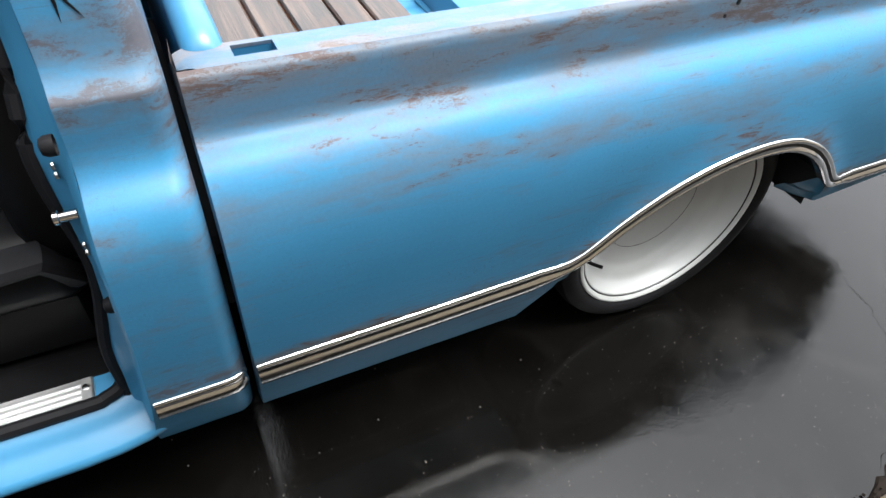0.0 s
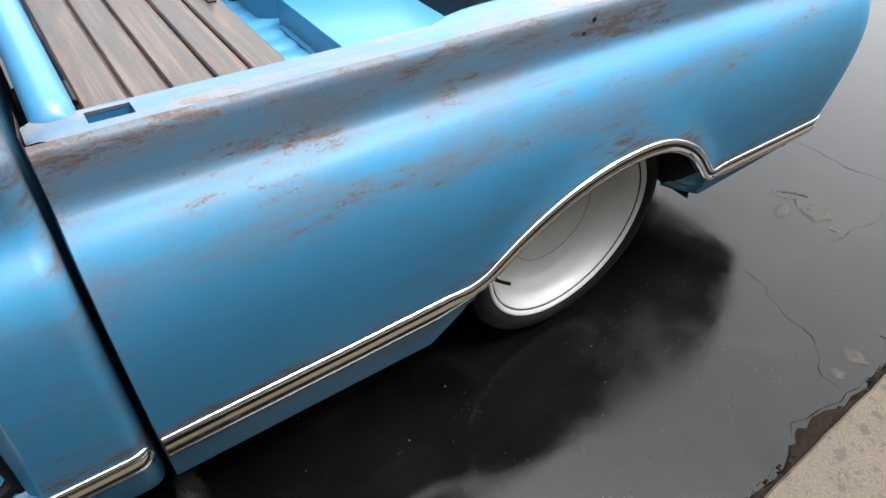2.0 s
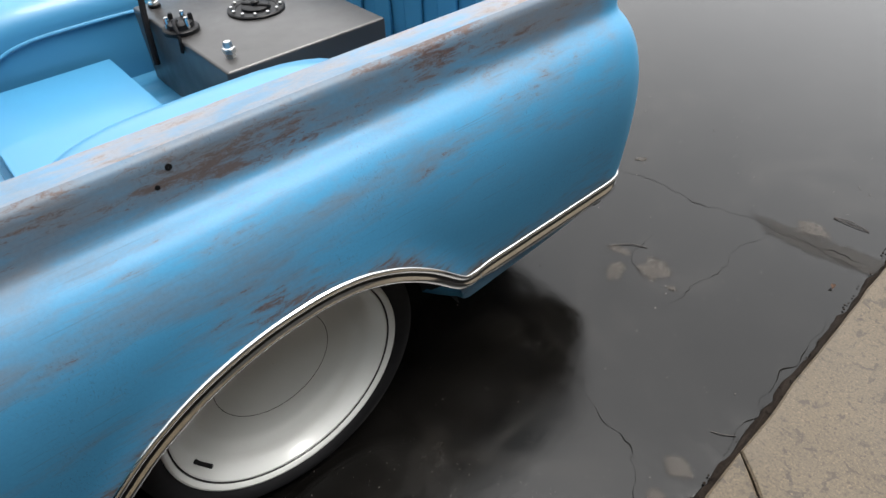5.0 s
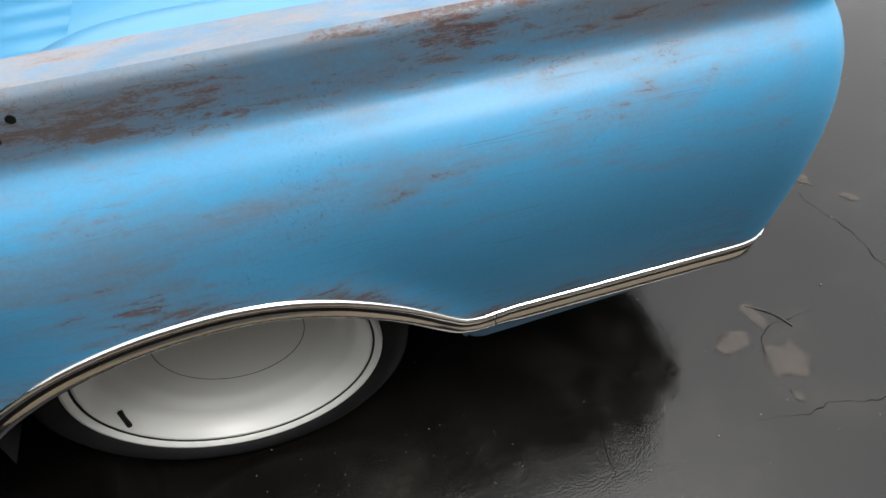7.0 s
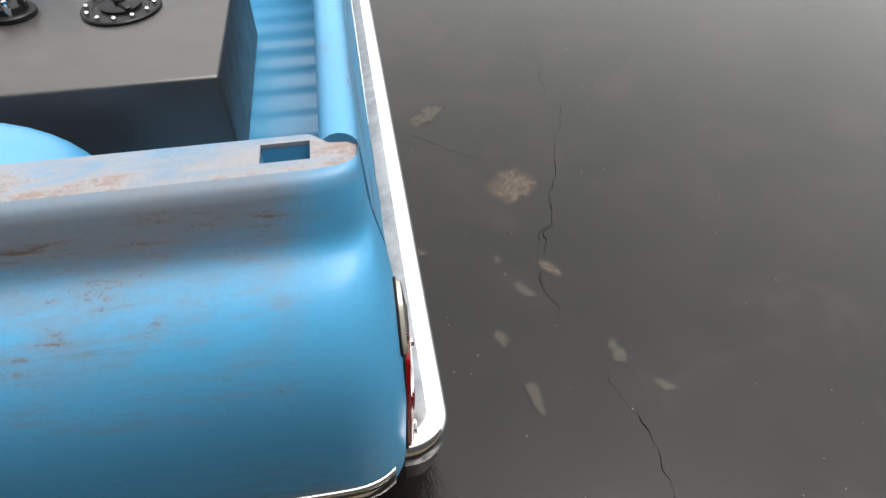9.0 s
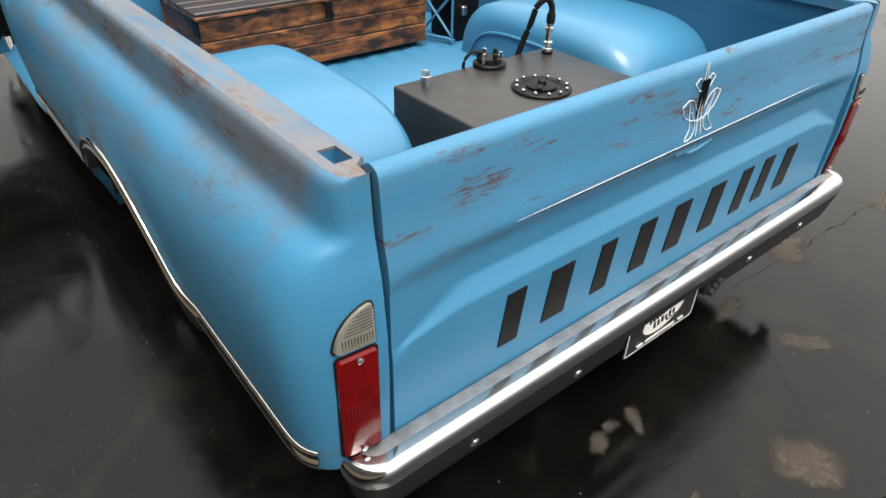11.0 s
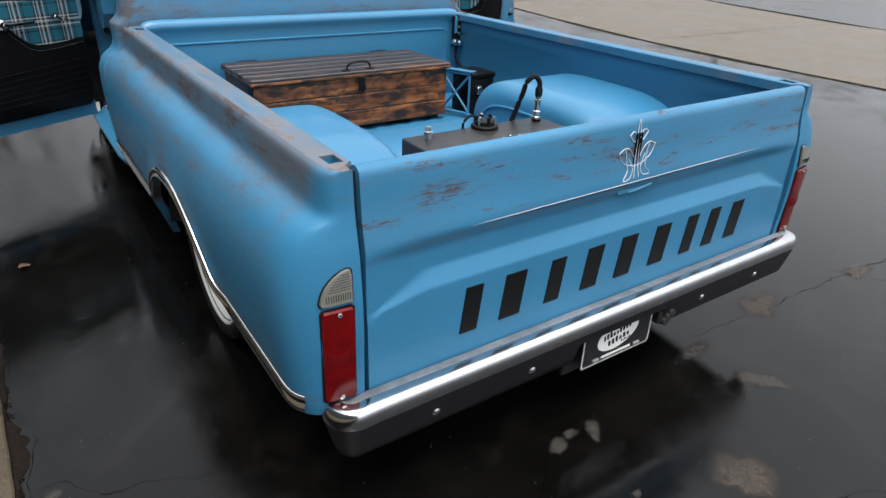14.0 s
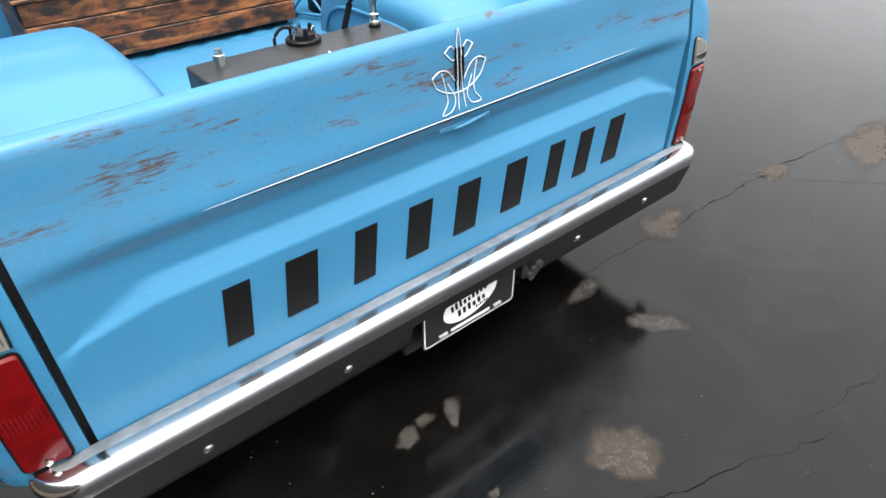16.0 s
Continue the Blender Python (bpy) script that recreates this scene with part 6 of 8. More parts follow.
# battery box with its bracket, and the bed-corner bracket
bat = empty("battery_box", "black battery box in the corner of the bed", "battery box")
bm = bmesh.new()
box(bm, (0.600, 1.53, FZ), (0.748, 1.70, 0.715), 0.01, seg=2)
part("case", bm, M_BLACK, bat)
bm = bmesh.new()
box(bm, (0.594, 1.524, 0.715), (0.754, 1.706, 0.740), 0.008, seg=2)
part("cover", bm, M_VINYL, bat)
bm = bmesh.new()
box(bm, (0.625, 1.50, 0.64), (0.652, 1.53, 0.68), 0.005)
part("terminal", bm, M_STEEL, bat)
rack = empty("battery_rack", "light blue steel rack with crossed braces", "rack")
ra, rb = Vector((0.510, 1.660, 0)), Vector((0.578, 1.515, 0))
for (p, z0), (q, z1), r in (((ra, 0.54), (ra, 0.745), 0.007), ((rb, 0.54), (rb, 0.745), 0.007), ((ra, 0.745), (rb, 0.745), 0.009), ((ra, 0.545), (rb, 0.545), 0.007), ((ra, 0.55), (rb, 0.74), 0.006), ((ra, 0.74), (rb, 0.55), 0.006)):
    bm = bmesh.new()
    tube(bm, [p + Vector((0, 0, z0)), q + Vector((0, 0, z1))], r, 4)
    part("bar", bm, M_BLUE, rack)
bm = bmesh.new()
d = (rb - ra).normalized()
box(bm, (-0.10, -0.012, -0.003), (0.10, 0.03, 0.003), 0.001, Matrix.Translation((ra + rb) / 2 + Vector((0, 0, 0.757))) @ Matrix.Rotation(math.atan2(d.y, d.x), 4, "Z"))
part("top_flange", bm, M_BLUE, rack)
for q in (ra, rb):
    bm = bmesh.new()
    box(bm, (q.x - 0.012, q.y - 0.012, FZ), (q.x + 0.012, q.y + 0.012, 0.545), 0.002)
    part("rack_foot", bm, M_BLUE, rack)
brk = empty("corner_bracket", "black bracket with chrome pulleys on the bed corner", "bracket")
bm = bmesh.new()
box(bm, (0.775, 1.955, 0.80), (0.826, 1.972, 0.965), 0.004)
part("bracket_plate", bm, M_BLACK, brk)
for x, z in ((0.812, 0.94), (0.812, 0.905), (0.812, 0.87)):
    bm = bmesh.new()
    lathe(bm, [(0.008, 0), (0.008, 0.004), (0.0004, 0.006)], pose(x, 1.955, z, 90, 0, 0), 10)
    part("bracket_bolt", bm, M_STEEL, brk)
for x, z in ((0.785, 0.825), (0.815, 0.820)):
    bm = bmesh.new()
    lathe(bm, [(0.017, -0.004), (0.019, 0.004), (0.016, 0.018), (0.010, 0.022), (0.0004, 0.022)], pose(x, 1.955, z, 90, 0, 0), 18)
    part("pulley", bm, M_CHROME, brk)
bm = bmesh.new()
box(bm, (0.782, 1.951, 0.87), (0.800, 1.957, 0.96), 0.002)
part("blue_strap", bm, M_BLUE, brk)
bm = bmesh.new()
tube(bm, smooth_curve([(0.795, 1.952, 0.80), (0.79, 1.94, 0.74), (0.80, 1.90, 0.70), (0.78, 1.80, 0.66), (0.75, 1.705, 0.68)], 6), 0.008, 8)
part("cable", bm, M_RUBBER, brk)


# ---- lot details ----
M_CRACK = plain("crack_dirt", (0.007, 0.0065, 0.006), 0.9, vary=0.3, spec=0.02)


def mat_scar(name, col):
    """Aggregate showing through the black binder, breaking up towards its rim."""
    m, n, l, b = mat_new(name)
    v = n_coord(n, l)
    at = n.new("ShaderNodeAttribute")
    at.attribute_name = "fade"
    big, mid, fine = n_noise(n, l, v, 9.0, 4.0), n_noise(n, l, v, 38.0, 5.0, 0.7), n_noise(n, l, v, 170.0, 3.0, 0.7)
    c = n_ramp(n, l, n_mix(n, l, 0.5, mid, fine), [(0.3, tuple(x * 0.45 for x in col)), (0.55, col), (0.75, tuple(x * 1.3 for x in col))])
    l.new(c, b.inputs["Base Color"])
    a = n_math(n, l, "ADD", n_math(n, l, "ADD", n_math(n, l, "MULTIPLY", at.outputs["Fac"], 0.50), n_math(n, l, "MULTIPLY", fine, 0.12)), n_math(n, l, "ADD", n_math(n, l, "MULTIPLY", mid, 0.45), n_math(n, l, "MULTIPLY", big, 0.30)))
    l.new(n_ramp(n, l, a, [(0.64, 0.0), (0.84, 0.85)]), b.inputs["Alpha"])
    l.new(n_ramp(n, l, mid, [(0.35, 0.3), (0.65, 0.6)]), b.inputs["Roughness"])
    b.inputs["Specular IOR Level"].default_value = 0.12
    n_bump(n, l, b, n_mix(n, l, 0.5, mid, fine), 0.3, 0.002)
    return m


M_SCAR = mat_scar("worn_patch", (0.056, 0.046, 0.038))
M_SCARG = mat_scar("pale_patch", (0.046, 0.041, 0.036))
M_BROKEN = mat_scar("broken_asphalt", (0.020, 0.018, 0.016))
M_EDGE = mat_concrete("broken_edge", (0.013, 0.010, 0.008), 0.9, 0.04)


def jagged(pts, amp, n):
    out = []
    for k, p in enumerate(smooth_curve([(x, y, 0) for x, y in pts], n)):
        w = noise.noise_vector(p * 9.0) * amp + noise.noise_vector(p * 31.0) * amp * 0.6
        out.append(Vector((p.x + w.x, p.y + w.y, 0)))
    return out


def crack(pts, width, amp=0.024, n=22, lift=0.0, owner=None):
    bm = bmesh.new()
    line = jagged(pts, amp, n)
    rows = []
    for k, p in enumerate(line):
        d = line[min(k + 1, len(line) - 1)] - line[max(k - 1, 0)]
        s = Vector((-d.y, d.x, 0)).normalized()
        w = width * 0.22 * (0.10 + 1.6 * abs(noise.noise(p * 14.0))) * min(1, 0.15 + 3 * min(k, len(line) - 1 - k) / len(line))
        rows.append([(p.x + s.x * w * f, p.y + s.y * w * f, G0 + rise(p.x, p.y) + lift + z) for f, z in ((-1, 0.0018), (0, 0.0022), (1, 0.0018))])
    grid(bm, rows)
    return part("crack", bm, M_CRACK, owner or ground)


SIDE_CRACKS = [
    ([(-1.0, 0.29), (-1.136, 0.319), (-1.275, 0.366), (-1.383, 0.396), (-1.429, 0.44), (-1.489, 0.494), (-1.546, 0.486)], 0.006), ([(-0.60, -0.56), (-0.68, -0.571), (-0.816, -0.598), (-0.937, -0.582), (-1.045, -0.616), (-1.14, -0.648)], 0.007),
    ([(-1.12, -0.645), (-1.271, -0.648), (-1.377, -0.668), (-1.477, -0.690), (-1.55, -0.690)], 0.014), ([(-1.20, -0.60), (-1.29, -0.66), (-1.42, -0.655), (-1.53, -0.675)], 0.009),
    ([(-1.235, -0.60), (-1.20, -0.50), (-1.187, -0.42), (-1.21, -0.342), (-1.19, -0.235), (-1.185, -0.15), (-1.17, -0.04)], 0.004),
]
REAR_CRACKS = [
    ([(0.60, -0.79), (0.507, -0.755), (0.255, -0.671), (0.074, -0.60), (-0.10, -0.54), (-0.251, -0.485), (-0.415, -0.482)], 0.006),
    ([(-0.94, -0.33), (-0.97, -0.24), (-1.0, -0.16), (-1.09, -0.12)], 0.005),
    ([(-0.42, -0.48), (-0.16, -0.5), (0.07, -0.61)], 0.003), ([(0.54, -0.73), (1.1, -0.82)], 0.003), ([(0.40, 0.05), (0.96, 0.0), (1.31, -0.01), (2.02, -0.06), (2.9, -0.2)], 0.008),
    ([(0.55, -0.1), (0.41, -0.27), (0.31, -0.4)], 0.004),
    ([(1.6, 0.05), (2.1, -0.5), (2.7, -0.9)], 0.006),
]
for pts, w in SIDE_CRACKS + REAR_CRACKS:
    crack(pts, w)


def patch(cx, cy, rx, ry, mat, seed, spin=0.0, rough=0.45):
    bm = bmesh.new()
    lay = bm.verts.layers.float.new("fade")
    ring = []
    for k in range(44):
        a = 2 * math.pi * k / 44
        q = Vector((math.cos(a), math.sin(a), seed * 3.3))
        f = 1 + rough * (noise.noise(q * 1.3) + 0.45 * noise.noise(q * 3.1) + 0.15 * noise.noise(q * 8.0))
        x, y = rx * f * math.cos(a), ry * f * math.sin(a)
        ring.append((cx + x * math.cos(spin) - y * math.sin(spin), cy + x * math.sin(spin) + y * math.cos(spin)))
    rows = [[(cx + (x - cx) * f, cy + (y - cy) * f, G0 + z) for x, y in ring] for f, z in ((f, 0.0007 + seed * 0.00003) for f in (1.25, 1.0, 0.7, 0.35, 0.05))]
    vs = grid(bm, rows, close=True)
    bm.faces.new(vs[-1])
    for r, f in zip(vs, (0.0, 0.35, 0.75, 0.9, 1.0)):
        for v in r:
            v[lay] = f
    return part("worn_patch", bm, mat, ground, "patch of pale aggregate showing through")


k = 0
REAR_PATCHES = [
    (0.135, -0.50, 0.085, 0.115, M_SCAR, 0.3), (1.05, 0.03, 0.13, 0.07, M_SCAR, 0.2), (0.55, -0.03, 0.10, 0.04, M_SCARG, 0.1), (0.59, -0.27, 0.10, 0.045, M_SCARG, -0.8), (1.75, -0.04, 0.12, 0.05, M_SCAR, 0.0), (2.3, -0.2, 0.28, 0.12, M_SCAR, 0.3),
    (-0.24, -0.12, 0.045, 0.028, M_SCARG, 0.4), (-0.17, -0.10, 0.035, 0.022, M_SCARG, 0.0), (-0.10, -0.13, 0.055, 0.026, M_SCARG, 0.9), (-0.24, -0.51, 0.045, 0.022, M_SCAR, 0.6), (-0.31, -0.42, 0.04, 0.02, M_SCARG, 0.6), (-0.46, -0.32, 0.03, 0.018, M_SCARG, 0.2), (-0.18, -0.37, 0.02, 0.014, M_SCARG, 0.2),
]
SIDE_PATCHES = [
    (-1.34, -0.665, 0.25, 0.060, M_BROKEN, 0.12), (-1.46, -0.69, 0.14, 0.060, M_BROKEN, 0.05), (-0.92, -0.182, 0.045, 0.020, M_SCARG, 0.2), (-1.06, -0.185, 0.050, 0.055, M_SCARG, 0.3), (-0.98, -0.09, 0.035, 0.045, M_SCARG, 0.2), (-0.65, -0.36, 0.05, 0.014, M_SCARG, 0.2), (-1.144, -0.152, 0.020, 0.012, M_SCARG, 0.2), (-1.50, 0.356, 0.035, 0.03, M_SCARG, 0.2), (-1.31, -0.74, 0.055, 0.05, M_SCARG, 0.0), (-0.62, -0.36, 0.03, 0.018, M_SCARG, 0.3), (-1.505, 0.455, 0.022, 0.03, M_SCARG, 0.5), (-0.55, -0.60, 0.05, 0.022, M_SCARG, 0.2), (-0.66, -0.68, 0.03, 0.016, M_SCARG, 0.9),
]
for cx, cy, rx, ry, mt, spin in REAR_PATCHES + SIDE_PATCHES:
    k += 1
    patch(cx, cy, rx, ry, mt, k, spin)

# concrete walk in slabs, parted by joints
walk_strip = empty("pavement", "tan concrete walk in large jointed slabs", "pavement", kind="structure")


def slab(poly, gap=0.0055):
    bm = bmesh.new()
    c = Vector((sum(p[0] for p in poly) / len(poly), sum(p[1] for p in poly) / len(poly)))
    top, low, mid = [], [], []
    fine = []
    for p, q in zip(poly, poly[1:] + poly[:1]):
        p, q = Vector(p), Vector(q)
        n = max(1, min(60, int((q - p).length / 0.07))) if max(p.x, q.x) > -4.5 and abs(p.y) < 4.7 else 1
        for k in range(n):
            v = p.lerp(q, k / n)
            w = noise.noise_vector(Vector((v.x * 9.0, v.y * 9.0, 0.5))) * 0.004 + noise.noise_vector(Vector((v.x * 37.0, v.y * 37.0, 2.5))) * 0.003
            fine.append((v.x + w.x, v.y + w.y))
    poly = fine
    for i, p in enumerate(poly):
        v = Vector(p)
        t = Vector(poly[(i + 1) % len(poly)]) - Vector(poly[i - 1])
        d = Vector((-t.y, t.x)).normalized()
        d = (d if d.dot(c - v) > 0 else -d) * gap
        q = v + d * 0.5
        zt = G0 + rise(*v)
        top.append(bm.verts.new((q.x + d.x, q.y + d.y, zt + 0.016)))
        mid.append(bm.verts.new((q.x, q.y, zt + 0.012)))
        low.append(bm.verts.new((q.x, q.y, zt - 0.05)))
    bm.faces.new(top)
    n = len(poly)
    for i in range(n):
        j = (i + 1) % n
        bm.faces.new((top[i], top[j], mid[j], mid[i]))
        bm.faces.new((mid[i], mid[j], low[j], low[i]))
    return part("paving_slab", bm, M_CONC, walk_strip, smooth=False)


def edge_run(y0, y1, n):
    return [(edge_x(y0 + (y1 - y0) * k / n), y0 + (y1 - y0) * k / n) for k in range(n + 1)]


JX, JY = -2.46, 0.98
slab(edge_run(-7.0, 0.215, 6) + [(JX, JY), (-5.5, JY), (-5.5, -7.0)])
slab(edge_run(0.215, 1.79, 4) + [(JX, JY)])
slab(edge_run(1.79, 4.62, 4) + [(-5.5, 4.55), (-5.5, JY), (JX, JY)])
slab([(-5.5, -7.0), (-5.5, 4.55), (-10.0, 4.5), (-10.0, -7.0)])
for y0, y1 in ((4.62, 7.2), (7.2, 10.4), (10.4, 13.6), (13.6, 16.9)):
    for x1, x0 in ((0, -4.2), (-4.2, -7.4), (-7.4, -12.0)):
        a = [(edge_x(y0), y0), (edge_x((y0 + y1) / 2), (y0 + y1) / 2), (edge_x(y1), y1)] if x1 == 0 else [(x1, y0), (x1, y1)]
        slab(a + [(x0, y1), (x0, (y0 + y1) / 2), (x0, y0)])
# crumbled asphalt along the walk
bm = bmesh.new()
rows, rims = [], []
for k in range(420):
    y = -3.0 + 0.022 * k
    w = 0.009 + 0.022 * max(0.0, noise.noise(Vector((0, y * 2.3, 0))) + 0.15) + 0.016 * abs(noise.noise(Vector((3, y * 9.0, 0)))) + 0.010 * noise.noise(Vector((9, y * 31.0, 0)))
    w *= 0.55 + 0.95 * min(1.0, max(0.0, 2.2 * noise.noise(Vector((15, y * 5.0, 0))) + 0.6))
    rims.append((edge_x(y) + w + 0.012 + 0.02 * noise.noise(Vector((11, y * 17.0, 0))), y))
    x = edge_x(y)
    rows.append([(x - 0.006, y, G0 + 0.002), (x + w * 0.35, y, G0 + 0.009 + 0.016 * noise.noise(Vector((5, y * 29.0, 0)))), (x + w * 0.8, y, G0 + 0.006 + 0.010 * noise.noise(Vector((7, y * 37.0, 0)))), (x + w, y, G0 + 0.0005)])
grid(bm, rows)
part("crumbled_edge", bm, M_EDGE, ground, "crumbled dark asphalt edge")
for a, b in ((70, 112), (118, 150), (155, 172), (181, 214), (222, 268)):
    crack(rims[a:b:2], 0.007, 0.004, 5)
rng = random.Random(4)
bm = bmesh.new()
for _ in range(620):
    y = rng.uniform(-2.0, 4.0)
    x = edge_x(y) + abs(rng.gauss(0.004, 0.009))
    s = 0.0014 + 0.0042 * rng.random() ** 2.0
    r = bmesh.ops.create_icosphere(bm, subdivisions=1, radius=s, matrix=Matrix.Translation((x, y, G0 + 0.006)) @ Matrix.Rotation(rng.random() * 6, 4, (1, 0.3, 0.5)))
    for v in r["verts"]:
        v.co.z = G0 + 0.006 + (v.co.z - G0 - 0.006) * 0.7
gr = finish("gravel", bm, M_EDGE, kind="stuff")
tagged(gr, "crumbs of dark gravel along the walk", "gravel")
# scattered grit on the wet lot, then pale specks standing in for glints
bm = bmesh.new()
for _ in range(800):
    x, y = rng.uniform(-1.5, 2.2), rng.uniform(-1.4, 2.4)
    s = 0.0006 + 0.0018 * rng.random() ** 2.5
    bmesh.ops.create_icosphere(bm, subdivisions=1, radius=s, matrix=Matrix.Translation((x, y, G0 + s * 0.5)))
# denser beads beside the truck: sky glints on wet stones, put into pale colour
for _ in range(650):
    x, y = rng.uniform(-1.47, -0.95), rng.uniform(0.5, 2.7)
    s = 0.0005 + 0.0010 * rng.random() ** 2
    bmesh.ops.create_icosphere(bm, subdivisions=1, radius=s, matrix=Matrix.Translation((x, y, G0 + s * 0.5)))
gr = finish("grit", bm, plain("grit_and_glints", (0.13, 0.12, 0.11), 0.7, vary=0.4, scale=90.0), kind="stuff")
tagged(gr, "pale grit, and pale specks in place of glints, on wet asphalt", "grit")
# dead leaves
M_LEAF = plain("dead_leaf", (0.075, 0.038, 0.022), 0.7, vary=0.3)


def leaf(name, x, y, s, spin):
    bm = bmesh.new()
    m = Matrix.Translation((x, y, G0 + 0.001)) @ Matrix.Rotation(spin, 4, "Z")
    rows = []
    for i in range(7):
        t = i / 6
        w = s * 0.42 * math.sin(math.pi * min(1, t * 0.92 + 0.06)) * (1 + 0.2 * math.sin(t * 19))
        rows.append([m @ Vector((s * (t - 0.5), w * f, 0.004 + 0.006 * abs(f) + 0.004 * math.sin(t * 5))) for f in (-1, -0.5, 0, 0.5, 1)])
    grid(bm, rows)
    ob = finish(name, bm, M_LEAF)
    tagged(ob, "curled brown dead leaf on wet asphalt", "leaf")


leaf("leaf", -1.48, 1.89, 0.05, 0.4)
leaf("leaf", -1.48, -0.509, 0.016, 2.0)


def twig(pts, r):
    bm = bmesh.new()
    tube(bm, smooth_curve([(x, y, G0 + 0.0012 + z * 0.6) for x, y, z in pts], 6), r, 6)
    tagged(finish("twig", bm, M_TWIG), "thin dark fallen twig on wet asphalt", "twig")


M_TWIG = plain("dark_twig", (0.016, 0.011, 0.008), 0.6, vary=0.4, scale=60.0)
twig([(-1.334, -0.853, 0.002), (-1.385, -0.868, 0.005), (-1.445, -0.862, 0.002)], 0.0016)
twig([(-1.336, -0.850, 0.002), (-1.40, -0.852, 0.004), (-1.45, -0.857, 0.001)], 0.0013)
twig([(-0.898, -0.179, 0.001), (-0.935, -0.228, 0.004), (-0.984, -0.255, 0.001)], 0.0014)
twig([(-1.50, 0.211, 0.001), (-1.525, 0.197, 0.003), (-1.549, 0.177, 0.001)], 0.0012)


# ---- surroundings ----


def mat_grass():
    m, n, l, b = mat_new("winter_grass")
    v = n_coord(n, l)
    big, mid, fine = n_noise(n, l, v, 0.5, 5.0, 0.65), n_noise(n, l, v, 4.0, 5.0, 0.7), n_noise(n, l, v, 45.0, 4.0, 0.75)
    c = n_ramp(n, l, n_mix(n, l, 0.5, big, mid), [(0.36, (0.034, 0.040, 0.012)), (0.5, (0.066, 0.054, 0.020)), (0.64, (0.105, 0.076, 0.032))])
    c = n_mix(n, l, n_ramp(n, l, fine, [(0.35, 0.75), (0.6, 0.0)]), c, (0.022, 0.018, 0.008))
    # drifts of fallen leaves
    drift = n_noise(n, l, v, 1.1, 6.0, 0.72, 0.8)
    litter = n_noise(n, l, v, 11.0, 4.0, 0.75)
    fall = n_math(n, l, "MULTIPLY", n_ramp(n, l, drift, [(0.47, 0.0), (0.60, 1.0)]), n_ramp(n, l, litter, [(0.42, 0.2), (0.58, 0.9)]))
    l.new(n_mix(n, l, fall, c, (0.075, 0.042, 0.020)), b.inputs["Base Color"])
    b.inputs["Roughness"].default_value = 0.95
    b.inputs["Specular IOR Level"].default_value = 0.1
    n_bump(n, l, b, fine, 0.8, 0.02)
    return m


M_GRASS = mat_grass()
M_MULCH = plain("dark_mulch", (0.020, 0.014, 0.011), 0.9, vary=0.4, scale=12.0, bump=0.4)
M_ROAD = plain("wet_road", (0.050, 0.050, 0.050), 0.30, vary=0.2, scale=2.0)
M_APRON = mat_concrete("apron_concrete", (0.12, 0.098, 0.070), 0.5)
M_DRIVE = mat_concrete("drive_concrete", (0.085, 0.08, 0.072), 0.45)
M_BARK = plain("bark", (0.019, 0.015, 0.012), 0.9, vary=0.35, scale=9.0, bump=0.5)
M_TWIG = plain("twigs", (0.064, 0.050, 0.044), 0.9, vary=0.3, scale=9.0)
M_LIMB = plain("bare_limbs", (0.030, 0.024, 0.021), 0.9, vary=0.3, scale=9.0)
M_STRIPE = plain("road_paint", (0.40, 0.40, 0.38), 0.5)
M_YELLOW = plain("yellow_paint", (0.35, 0.26, 0.02), 0.5)
M_CENTRE = plain("faded_yellow_line", (0.15, 0.125, 0.055), 0.5)
M_POST = plain("dark_post", (0.012, 0.012, 0.012), 0.5)
M_POLE = plain("weathered_pole", (0.045, 0.038, 0.032), 0.8, vary=0.3, scale=5.0)
M_WALLS = mat_concrete("pale_wall", (0.16, 0.16, 0.155), 0.7)


def sheet(name, poly_rows, mat, label, category, dz, kind="structure"):
    bm = bmesh.new()
    grid(bm, [[(x, y, G0 + rise(x, y) + dz) for x, y in r] for r in poly_rows])
    rim = bmesh.ops.extrude_edge_only(bm, edges=[e for e in bm.edges if e.is_boundary])
    bmesh.ops.translate(bm, vec=(0, 0, -0.15), verts=[g for g in rim["geom"] if isinstance(g, bmesh.types.BMVert)])
    ob = finish(name, bm, mat)
    tagged(ob, label, category, kind=kind)
    return ob


def band(x0, x1, y0, y1, nx=8, ny=8):
    return [[(x0 + (x1 - x0) * i / nx, y0 + (y1 - y0) * j / ny) for i in range(nx + 1)] for j in range(ny + 1)]


sheet("lawn", band(-30, 8.2, 16.1, 24.4), M_GRASS, "patchy brown winter lawn beside the lot", "lawn", 0.03)
sheet("driveway", band(-40, 11.4, 24.4, 31.0), M_DRIVE, "wet grey concrete driveway between lawns", "driveway", 0.02)
sheet("lawn", band(-3.6, 11.0, 31.2, 62.0), M_GRASS, "sloping brown winter lawn with trees", "lawn", 0.05)
sheet("parking_lot", band(-60, -3.8, 31.2, 90.0), M_DRIVE, "wet grey parking lot beyond the lawn", "parking lot", 0.02)
road = sheet("road", band(11.62, 38.0, -60, 300, 10, 90), M_ROAD, "wide wet grey road with lane lines", "road", 0.02)
apron = sheet("apron", [[(6.30 + 5.3 * k / 4, y) for k in range(5)] for y in (-3.0, 3.0, 5.0, 7.0, 8.6)], M_APRON, "pale sandy concrete drive apron", "apron", 0.012)
